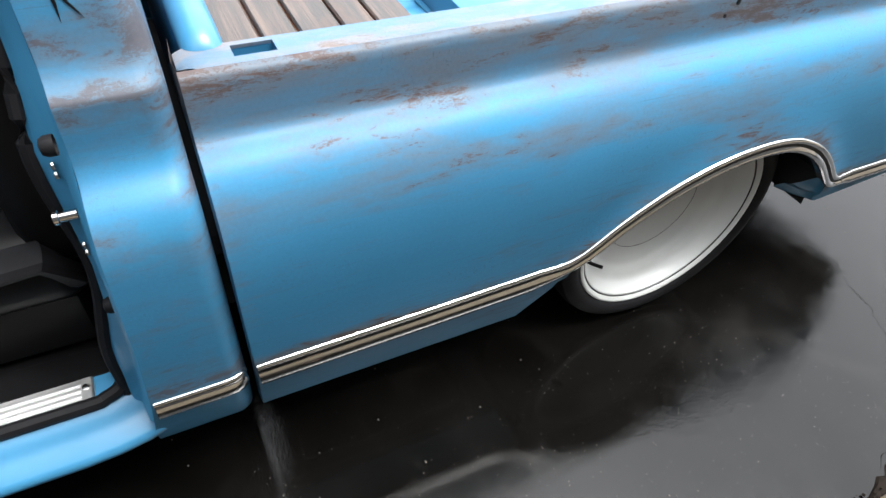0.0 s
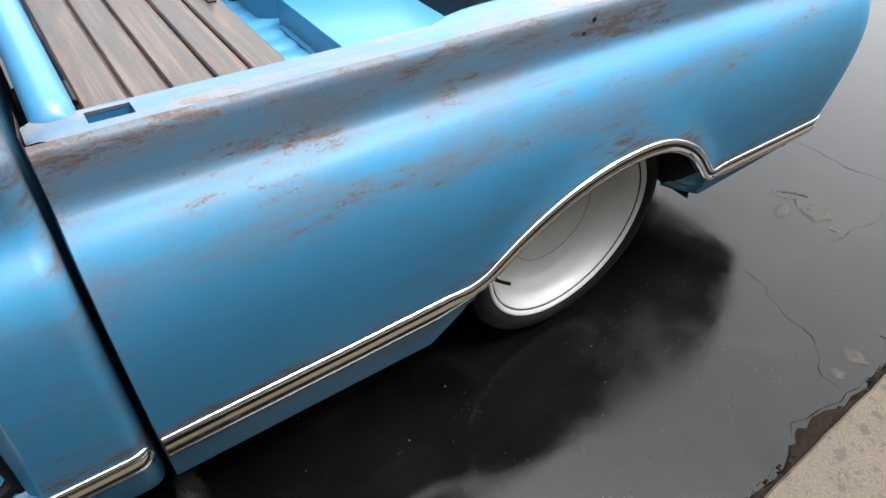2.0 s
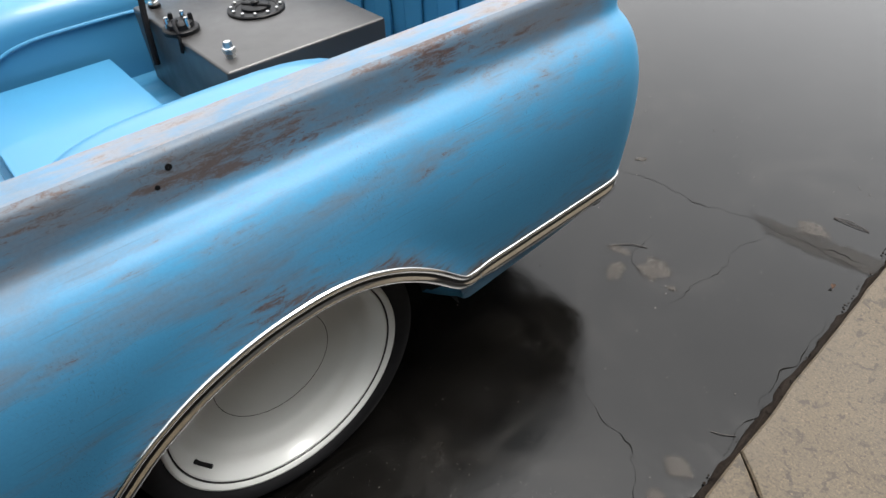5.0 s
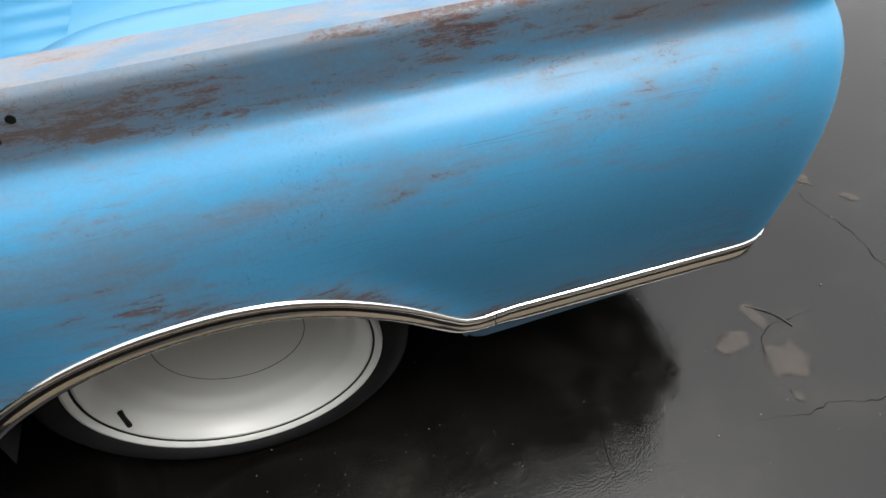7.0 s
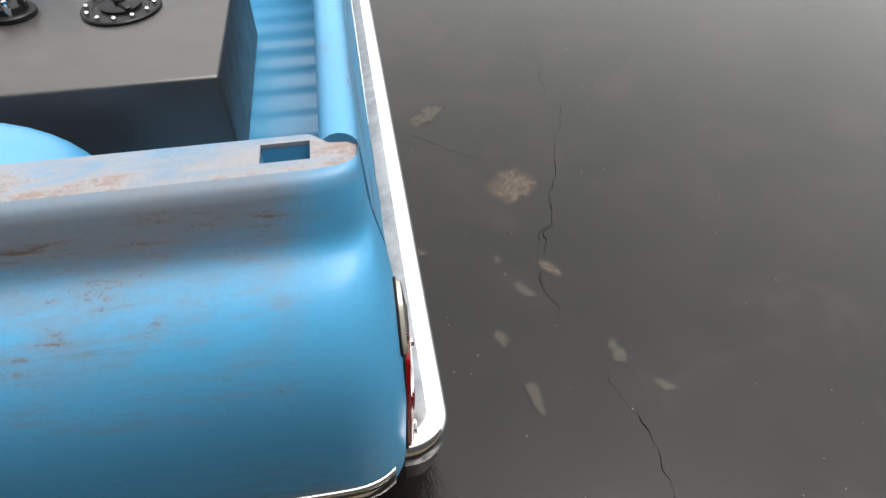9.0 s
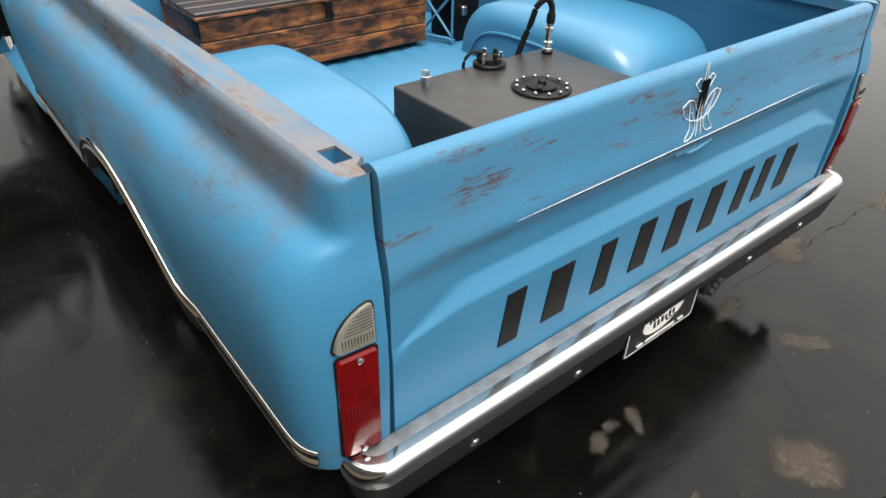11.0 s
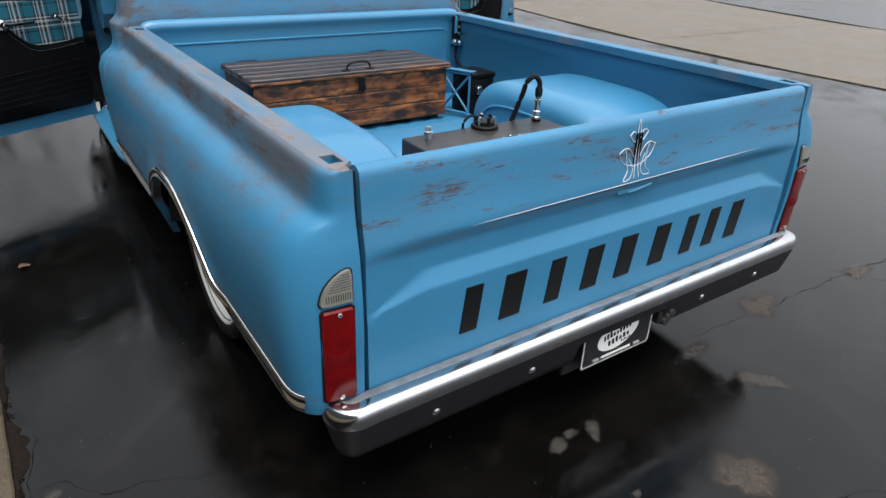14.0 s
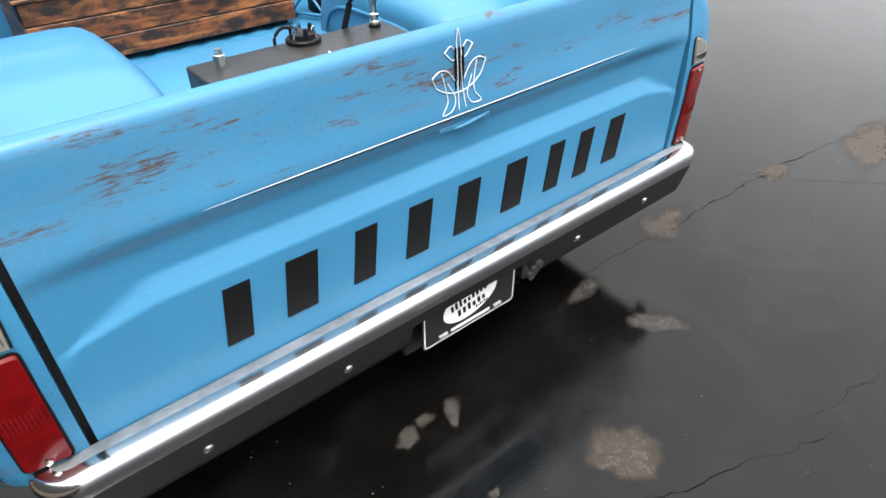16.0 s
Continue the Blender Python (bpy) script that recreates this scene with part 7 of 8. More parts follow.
sheet("footway", [[(6.5 + 5.1 * k / 4, 8.62) for k in range(5)], [(7.9 + 3.65 * k / 4, 9.4) for k in range(5)], [(8.3 + 3.2 * k / 4, 10.4) for k in range(5)], [(8.4 + 2.0 * k / 4, 12.0) for k in range(5)], [(8.4 + 1.9 * k / 4, 20.0) for k in range(5)], [(8.4 + 1.9 * k / 4, 24.2) for k in range(5)]], M_APRON, "sandy concrete footway between mulch beds", "footway", 0.014)
for pts, w in (([(6.5, 5.05), (8.1, 5.0), (9.85, 5.07), (11.5, 5.0)], 0.05), ([(6.4, 7.9), (8.0, 7.95), (9.6, 7.2), (11.5, 6.5)], 0.03), ([(9.0, 3.0), (8.9, 5.0), (9.1, 7.2)], 0.02), ([(7.4, 8.3), (9.3, 9.3), (10.3, 10.9), (10.6, 11.2)], 0.04), ([(6.4, 2.1), (8.2, 2.05), (11.5, 2.0)], 0.05), ([(7.7, 4.9), (7.9, 3.4), (8.4, 2.1)], 0.025), ([(9.9, 7.0), (10.4, 5.9), (11.3, 5.2)], 0.02), ([(9.9, 5.0), (10.0, 3.2), (9.9, 2.1)], 0.03)):
    crack(pts, w, 0.05, 14, 0.014, apron)
sheet("verge", band(38.2, 46.0, 10, 33, 6, 10), M_GRASS, "brown grass verge along the road", "verge", 0.05)
sheet("verge", band(38.2, 60.0, 62, 200, 8, 36), M_GRASS, "brown grass verge under bare trees", "verge", 0.05)
sheet("bank_lot", band(38.1, 100.0, 33.2, 61.8, 24, 14), M_ROAD, "wet grey car park in front of the bank", "car park", 0.03)
sheet("verge", band(46.2, 110.0, 10, 33, 20, 10), M_GRASS, "brown lawn in front of the bank", "lawn", 0.04)
for x, y0, y1, w, mt in ((16.7, -20, 13, 0.16, M_STRIPE), (16.7, 17, 21, 0.14, M_STRIPE), (16.7, 26, 30, 0.14, M_STRIPE), (24.4, -30, 200, 0.14, M_CENTRE), (24.0, -30, 200, 0.12, M_CENTRE), (30.5, 10, 14, 0.14, M_STRIPE), (30.5, 20, 24, 0.14, M_STRIPE), (30.5, 30, 34, 0.14, M_STRIPE), (28.6, -10, 60, 0.12, M_CENTRE)):
    bm = bmesh.new()
    grid(bm, [[(x - w, y0 + (y1 - y0) * k / 12, G0 + rise(x, y0 + (y1 - y0) * k / 12) + 0.026), (x + w, y0 + (y1 - y0) * k / 12, G0 + rise(x, y0 + (y1 - y0) * k / 12) + 0.026)] for k in range(13)])
    part("lane_line", bm, mt, road)


def kerb(name, pts, label):
    bm = bmesh.new()
    rows = []
    line = smooth_curve([(x, y, 0) for x, y in pts], 6)
    for k, p in enumerate(line):
        d = line[min(k + 1, len(line) - 1)] - line[max(k - 1, 0)]
        s = Vector((-d.y, d.x, 0)).normalized()
        z = G0 + rise(p.x, p.y)
        rows.append([(p.x + s.x * o, p.y + s.y * o, z + h) for o, h in ((-0.09, -0.02), (-0.085, 0.12), (-0.06, 0.14), (0.06, 0.14), (0.085, 0.12), (0.09, -0.02))])
    grid(bm, rows)
    ob = finish(name, bm, M_APRON)
    tagged(ob, label, "kerb", kind="structure")


# planted island by the road


def bed(name, outline, cx, cy):
    bm = bmesh.new()
    isl = smooth_curve([(x, y, 0) for x, y in outline], 6)
    rows = [[(cx + (p.x - cx) * f, cy + (p.y - cy) * f, G0 + rise(p.x, p.y) * f + rise(cx, cy) * (1 - f) + h) for p in isl] for f, h in ((1.0, 0.0), (0.97, 0.05), (0.8, 0.08), (0.3, 0.10))]
    vs = grid(bm, rows, close=True)
    bm.faces.new(vs[-1])
    ob = finish(name, bm, M_MULCH)
    tagged(ob, "dark mulch planting bed beside the footway", "planting bed", kind="structure")


bed("planting_bed", [(10.4, 11.3), (10.9, 11.6), (11.4, 13.2), (11.45, 17), (11.4, 22), (10.5, 22), (10.35, 17), (10.1, 13), (9.9, 11.6)], 10.8, 15.5)
bed("planting_bed", [(7.1, 9.5), (7.8, 9.7), (8.25, 11), (8.3, 15), (6.7, 15), (6.7, 11)], 7.5, 12.0)
kerb("kerb", [(6.6, 15), (6.6, 11), (6.8, 9.35), (7.2, 9.2), (7.8, 9.4)], "concrete kerb stub round the mulch bed")
kerb("kerb", [(-3.7, 31.0), (4, 31.0), (11.0, 31.2)], "low concrete kerb along the lawn")
kerb("kerb", [(38.1, 10), (38.1, 20), (38.1, 32)], "low concrete kerb along the road")
kerb("kerb", [(11.4, 30), (11.6, 50), (11.6, 70)], "low concrete kerb along the lawn and road")
for x, y, r in ((7.5, 11.6, 0.28), (7.9, 11.0, 0.18), (7.6, 13.0, 0.34)):
    bm = bmesh.new()
    bmesh.ops.create_icosphere(bm, subdivisions=3, radius=r)
    for v in bm.verts:
        v.co *= 1 + 0.22 * noise.noise(v.co * 4 + Vector((x, y, 0)))
        v.co = Vector((v.co.x * 1.2 + x, v.co.y + y, v.co.z * 0.75 + G0 + rise(x, y) + 0.12))
    ob = finish("boulder", bm, M_APRON)
    tagged(ob, "rounded tan boulder on dark mulch", "boulder", "boulders on the island")
M_ORANGE = plain("orange_flag", (0.55, 0.06, 0.03), 0.6)
for x, y in ((8.46, 10.6), (8.62, 11.9), (11.6, 13.2)):
    z = G0 + rise(x, y)
    bm = bmesh.new()
    tube(bm, [(x, y, z), (x, y, z + 0.62)], 0.006, 6)
    fl = finish("marker_flag", bm, M_POST)
    tagged(fl, "small orange utility marker flag on wire", "flag", "marker flags")
    bm = bmesh.new()
    grid(bm, [[(x + 0.002, y, z + 0.50), (x + 0.10, y + 0.02, z + 0.50)], [(x + 0.002, y, z + 0.60), (x + 0.10, y + 0.03, z + 0.60)]])
    part("pennant", bm, M_ORANGE, fl)


# bare trees
def grow(bm, p, d, length, r, depth, rng, spread=0.55):
    n = 3
    pts, rad = [p], [r]
    q = p.copy()
    dd = d.copy()
    for k in range(n):
        dd = (dd + Vector((rng.gauss(0, 0.10), rng.gauss(0, 0.10), rng.gauss(0.03, 0.06)))).normalized()
        q = q + dd * length / n
        pts.append(q.copy())
        rad.append(r * (1 - 0.38 * (k + 1) / n))
    seg = 8 if depth >= 4 else (5 if depth >= 2 else 3)
    tube(bm, pts, rad, seg)
    if depth <= 0:
        return
    kids = 2 if depth > 3 else 3
    for k in range(kids):
        i = rng.choice((2, 3)) if k else 3
        axis = dd.orthogonal().normalized()
        axis.rotate(Matrix.Rotation(rng.uniform(0, 6.28), 3, dd))
        nd = dd.copy()
        nd.rotate(Matrix.Rotation(rng.uniform(0.25, 0.5 + spread), 3, axis))
        nd.z = nd.z * 0.8 + 0.18
        grow(bm, pts[i], nd.normalized(), length * rng.uniform(0.62, 0.85), rad[i] * rng.uniform(0.55, 0.8), depth - 1, rng, spread)


def tree(x, y, trunk_r, first, depth, seed, label, lean=(0, 0), spread=0.55, name="tree"):
    rng = random.Random(seed)
    z = G0 + rise(x, y)
    ob = empty(name, label, "tree", (0, 0, 0), "bare trees")
    bm = bmesh.new()
    top = Vector((x + lean[0] * first, y + lean[1] * first, z + first))
    tube(bm, [(x, y, z - 0.1), (x, y, z + 0.08), (x + lean[0] * 0.3, y, z + 0.35), (x + lean[0] * first * 0.5, y + lean[1] * first * 0.5, z + first * 0.55), top], [trunk_r * 1.9, trunk_r * 1.5, trunk_r * 1.12, trunk_r, trunk_r * 0.92], 14)
    part("trunk", bm, M_BARK, ob)
    bm = bmesh.new()
    for k in range(4):
        a = 2 * math.pi * k / 4 + rng.uniform(-0.4, 0.4)
        w = 0.6 if trunk_r < 0.42 else 1.15
        d = Vector((math.cos(a) * w, math.sin(a) * w, 1)).normalized()
        grow(bm, top - Vector((0, 0, rng.uniform(0, first * 0.15))), d, first * rng.uniform(0.7, 1.0), trunk_r * rng.uniform(0.45, 0.6), depth, rng, spread)
    part("crown", bm, M_LIMB, ob, "bare branching crown")
    return ob


tree(-1.8, 26.0, 0.29, 3.3, 5, 1, "thick-trunked bare tree on the winter lawn")
tree(-0.6, 40.5, 0.36, 3.8, 5, 2, "old bare tree with a massive dark trunk")
tree(-3.6, 37.0, 0.26, 2.0, 5, 3, "low bare ornamental tree with dense twigs", spread=0.75)
tree(50.7, 54.9, 0.47, 3.3, 6, 7, "huge spreading bare tree beside the road", (0.05, -0.05), 0.75)
for i, (x, y, f) in enumerate(((54.5, 72.5, 2.0), (53.4, 75, 1.9), (57.9, 68.3, 2.0), (53.3, 84.2, 2.4), (37.3, 118.5, 3.0), (46.2, 94, 2.4), (49.5, 80, 2.2), (42, 104, 2.6), (60, 66, 2.2), (33, 112, 2.8))):
    tree(x, y, 0.16, f * 0.8, 4, 20 + i, "small bare tree along the far verge", spread=0.8)
for i, (x, y) in enumerate(((92, 44), (98, 84), (90, 36), (102, 62), (88, 84))):
    tree(x + 6, y, 0.2, 3.4, 4, 40 + i, "slender bare tree near the bank", spread=0.6)
tree(76.0, 38.5, 0.22, 2.4, 4, 60, "bare tree with twisted branches by the bank", spread=0.8)

# far woods and what lies behind them
rng = random.Random(9)
bm = bmesh.new()


def far_trunk(x, y, h):
    z = G0 + rise(x, y) - 0.3
    lean = Vector((rng.gauss(0, 0.05), rng.gauss(0, 0.05), 1))
    tube(bm, [(x, y, z), tuple(Vector((x, y, z)) + lean * h * 0.55), tuple(Vector((x, y, z)) + lean * h)], [0.08, 0.05, 0.015], 4)
    for _ in range(15):
        t = rng.uniform(0.25, 0.92)
        p = Vector((x, y, z)) + lean * h * t
        a = rng.uniform(0, 6.28)
        q = p + Vector((math.cos(a), math.sin(a), rng.uniform(0.5, 1.3))) * h * 0.16
        tube(bm, [p, (p + q) / 2 + Vector((0, 0, 0.2)), q], [0.05, 0.035, 0.012], 3)
        for _ in range(4):
            w = q + Vector((rng.gauss(0, 1), rng.gauss(0, 1), rng.uniform(0.3, 1.6))) * h * 0.06
            tube(bm, [(p + q) / 2 if rng.random() < 0.4 else q, w], [0.03, 0.01], 3)


for k in range(620):
    t = rng.random()
    x, y = 66 + 78 * t + rng.gauss(0, 6), 142 - 92 * t + rng.gauss(0, 6)
    far_trunk(x + rng.uniform(0, 14), y + rng.uniform(0, 14), rng.uniform(11, 16))
woods = finish("woods", bm, M_TWIG, kind="stuff")
tagged(woods, "dense bare brown winter woods behind the road", "woods")
m, n, l, b = mat_new("woods_haze")
v = n_coord(n, l, (0.45, 0.45, 0.30))
f = n_noise(n, l, v, 1.0, 6.0, 0.7)
l.new(n_ramp(n, l, f, [(0.3, (0.040, 0.033, 0.030)), (0.6, (0.066, 0.055, 0.050)), (0.8, (0.095, 0.082, 0.076))]), b.inputs["Base Color"])
b.inputs["Roughness"].default_value = 1.0
M_HAZE = m
bm = bmesh.new()
rows = [[], [], []]
for k in range(160):
    t = k / 159
    x, y = 56 + 130 * t, 186 - 140 * t
    h = 12 + 3 * noise.noise(Vector((k * 0.13, 0, 0))) + 2 * noise.noise(Vector((k * 0.7, 3, 0)))
    h *= min(1.0, 0.35 + t * 5)
    for r, hh in zip(rows, (-1, 0.5, 1)):
        r.append((x, y, G0 + rise(x, y) + (hh * h if hh > 0 else -1)))
grid(bm, rows)
ob = finish("backdrop", bm, M_HAZE)
tagged(ob, "distant brown mass of bare woodland", "backdrop", kind="structure")
bm = bmesh.new()
rows = [[], [], []]
for k in range(120):
    x, y = -110 + 180 * k / 119, 222 + 6 * math.sin(k * 0.21)
    h = 7.0 + 2.6 * noise.noise(Vector((k * 0.11, 5, 0))) + 1.6 * noise.noise(Vector((k * 0.6, 8, 0))) + 1.0 * noise.noise(Vector((k * 1.9, 2, 0)))
    for r, hh in zip(rows, (-1, 0.5, 1)):
        r.append((x, y + hh, G0 + rise(x, y) + (hh * h if hh > 0 else -1)))
grid(bm, rows)
tagged(finish("backdrop", bm, M_HAZE), "low brown line of distant winter woods", "backdrop", kind="structure")
bm = bmesh.new()
for k in range(420):
    t = rng.random()
    x, y = -40 + 80 * t, 190 + rng.gauss(0, 10)
    h = rng.uniform(3.5, 6.5)
    z = G0 + rise(x, y)
    tube(bm, [(x, y, z), (x, y, z + h)], [0.12, 0.02], 3)
    for _ in range(5):
        p = Vector((x, y, z + h * rng.uniform(0.3, 0.9)))
        tube(bm, [p, p + Vector((rng.gauss(0, 1.5), rng.gauss(0, 1.5), rng.uniform(0.5, 2)))], [0.08, 0.02], 3)
ob = finish("treeline", bm, M_TWIG, kind="stuff")
tagged(ob, "far line of bare trees beyond the junction", "trees")

# long pale wall along the far verge
bm = bmesh.new()
grid(bm, [[(57 + 8 * k / 12, 80 - 14 * k / 12, G0 + rise(57 + 8 * k / 12, 80 - 14 * k / 12) + h) for k in range(13)] for h in (-0.2, 1.5)])
r = bmesh.ops.extrude_face_region(bm, geom=bm.faces[:])
bmesh.ops.translate(bm, vec=(0.2, 0.2, 0), verts=[g for g in r["geom"] if isinstance(g, bmesh.types.BMVert)])
ob = finish("boundary_wall", bm, M_WALLS)
tagged(ob, "long pale boundary wall beyond the verge", "wall", kind="structure")


# sign posts, poles
def post(name, x, y, w, d, h, mat, label, cat, round_=False):
    z = G0 + rise(x, y)
    bm = bmesh.new()
    if round_:
        tube(bm, [(x, y, z - 0.1), (x, y, z + h * 0.5), (x, y, z + h)], [w, w * 0.9, w * 0.8], 10)
    else:
        box(bm, (x - w / 2, y - d / 2, z), (x + w / 2, y + d / 2, z + h), 0.02)
    ob = finish(name, bm, mat)
    tagged(ob, label, cat)
    return ob


post("sign_post", 2.61, 13.4, 0.62, 0.62, 6.0, M_POST, "thick black square post of a tall roadside sign", "sign post")
post("sign_post", 4.75, 13.9, 0.17, 0.3, 6.0, M_POST, "slim black post of a tall roadside sign", "sign post")
for x, y, r, h in ((1.4, 58.9, 0.08, 10), (3.05, 60.8, 0.12, 11), (3.44, 48.7, 0.15, 10), (4.6, 50.6, 0.07, 8), (42.3, 27.1, 0.15, 11), (39.2, 90, 0.25, 10), (31, 96, 0.2, 9), (48, 70, 0.16, 9), (9.5, 75, 0.12, 8), (15, 100, 0.14, 9)):
    ob = post("utility_pole", x, y, r, r, h, M_POLE, "weathered timber utility pole beside the road", "utility pole", True)
    ob["group"] = "utility poles"
wires = (((-3.6, 23.9, 0.97), (-1.3, 25.9, 3.3), 0.030), ((-3.6, 23.9, 0.97), (-0.5, 34.9, 2.75), 0.024), ((-3.55, 23.95, 0.97), (0.1, 36.0, 2.6), 0.024))
guys = empty("guy_wires", "yellow sleeved guy wires anchored in the lawn", "guy wires")
for a, b_, r in wires:
    bm = bmesh.new()
    tube(bm, [a, b_], r, 6)
    part("wire_sleeve", bm, M_YELLOW, guys)
bm = bmesh.new()
box(bm, (-4.5, 37.2, G0 + rise(0, 37.2)), (-3.3, 37.8, G0 + rise(0, 37.2) + 0.9), 0.05)
ob = finish("barrier", bm, plain("yellow_barrier", (0.42, 0.24, 0.015), 0.6))
tagged(ob, "yellow plastic barrier at the parking lot edge", "barrier")


# cars
def car(x, y, heading, length, height, col, label, suv=False, pick=False):
    z = G0 + rise(x, y)
    root = empty("car", label, "car", (x, y, z), "parked cars")
    root.rotation_euler = (0, 0, radians(heading))
    L, W = length / 2, 0.9
    paint = plain("car_paint", col, 0.3, vary=0.05, coat=0.5)
    belt = height * 0.58
    body = [(-L, 0.45), (-L + 0.05, 0.32), (L - 0.05, 0.30), (L, 0.5), (L - 0.05, belt * 0.86), (L * 0.55, belt), (-L * 0.9, belt), (-L, belt * 0.9)]
    bm = bmesh.new()
    prism(bm, body, 1, -W, W)
    bmesh.ops.bevel(bm, geom=bm.edges[:], offset=0.07, segments=2, affect="EDGES")
    part("body", bm, paint, root)
    if pick:
        cab_ = [(-L * 0.05, belt - 0.02), (L * 0.5, belt - 0.02), (L * 0.33, height - 0.05), (L * 0.25, height), (0.02, height), (-0.02, height - 0.05)]
    elif suv:
        cab_ = [(-L * 0.97, belt - 0.02), (L * 0.5, belt - 0.02), (L * 0.28, height - 0.04), (L * 0.15, height), (-L * 0.8, height - 0.02), (-L * 0.9, height - 0.1)]
    else:
        cab_ = [(-L * 0.8, belt - 0.02), (L * 0.5, belt - 0.02), (L * 0.16, height - 0.04), (0.0, height), (-L * 0.35, height - 0.02), (-L * 0.45, height - 0.06)]
    bm = bmesh.new()
    prism(bm, cab_, 1, -W * 0.84, W * 0.84)
    bmesh.ops.bevel(bm, geom=bm.edges[:], offset=0.05, segments=2, affect="EDGES")
    part("cabin", bm, paint, root)
    cx_ = sum(p[0] for p in cab_) / len(cab_)
    cz_ = sum(p[1] for p in cab_) / len(cab_)
    for s in (-1, 1):
        bm = bmesh.new()
        prism(bm, [(cx_ + (a - cx_) * 0.86, cz_ + (c_ - cz_) * 0.70) for a, c_ in cab_], 1, s * W * 0.85, s * W * 0.83)
        part("side_window", bm, M_BLACK, root)
    for s in (-1, 1):
        for xx in (-L * 0.62, L * 0.62):
            bm = bmesh.new()
            mm = Matrix.Translation((xx, s * (W - 0.12), 0.33)) @ Matrix.Rotation(radians(-90 * s), 4, "X")
            lathe(bm, [(0.0004, -0.1), (0.33, -0.1), (0.33, 0.12), (0.30, 0.14), (0.22, 0.14)], mm, 20)
            w_ = part("wheel", bm, M_TYRE, root)
            bm = bmesh.new()
            lathe(bm, [(0.22, 0.14), (0.20, 0.12), (0.06, 0.13), (0.0004, 0.13)], mm, 14)
            part("rim", bm, M_STEEL, w_)
        bm = bmesh.new()
        box(bm, (-L - 0.01, s * 0.62 - 0.16, belt * 0.72), (-L + 0.05, s * 0.62 + 0.16, belt * 0.88), 0.01)
        part("tail_light", bm, M_RED, root)
    return root


BLK, WHT, SIL, GRY = (0.008, 0.008, 0.009), (0.55, 0.55, 0.54), (0.25, 0.25, 0.25), (0.04, 0.045, 0.05)
car(-6.2, 32.2, 180, 5.6, 1.95, BLK, "black pickup parked past the lawn", pick=True)
car(-8.5, 40, 180, 4.6, 1.5, SIL, "silver saloon in the parking lot")
car(-7.0, 46, 180, 4.6, 1.5, GRY, "grey saloon in the parking lot")
car(25.1, 40.2, 75, 4.7, 1.75, BLK, "black sport utility car standing on the road", suv=True)
car(68.8, 79.4, 160, 4.9, 1.85, WHT, "white sport utility car in a far lot", suv=True)
car(65.8, 75.9, 160, 4.6, 1.45, GRY, "dark blue-grey saloon in a far lot")
car(75.5, 68.1, 195, 4.7, 1.45, WHT, "white saloon parked by the bank")
car(72.0, 61.6, 198, 4.6, 1.65, GRY, "dark grey crossover parked by the bank", suv=True)
car(65.5, 53.2, 198, 4.6, 1.65, BLK, "black crossover parked by the bank", suv=True)
car(60.2, 46.0, 190, 4.6, 1.40, WHT, "white coupe parked beside the verge")
car(80.9, 73.8, 160, 5.0, 2.0, (0.14, 0.012, 0.012), "red van parked beyond the bank lot", suv=True)
car(12.0, 88, 90, 4.7, 1.7, SIL, "silver van far along the road", suv=True)
car(18.5, 98, 90, 4.7, 1.5, WHT, "white saloon far along the road")
car(22.5, 105, 90, 4.7, 1.6, GRY, "grey car far along the road", suv=True)
car(30.1, 95, 90, 4.8, 1.8, SIL, "silver car waiting at the junction", suv=True)
car(33.5, 97, 60, 4.8, 1.5, GRY, "dark saloon at the junction")
car(52.0, 112, 150, 4.8, 1.5, GRY, "dark saloon near the blue sign")
car(60.0, 110, 150, 4.9, 1.7, WHT, "white pickup behind the verge", pick=True)


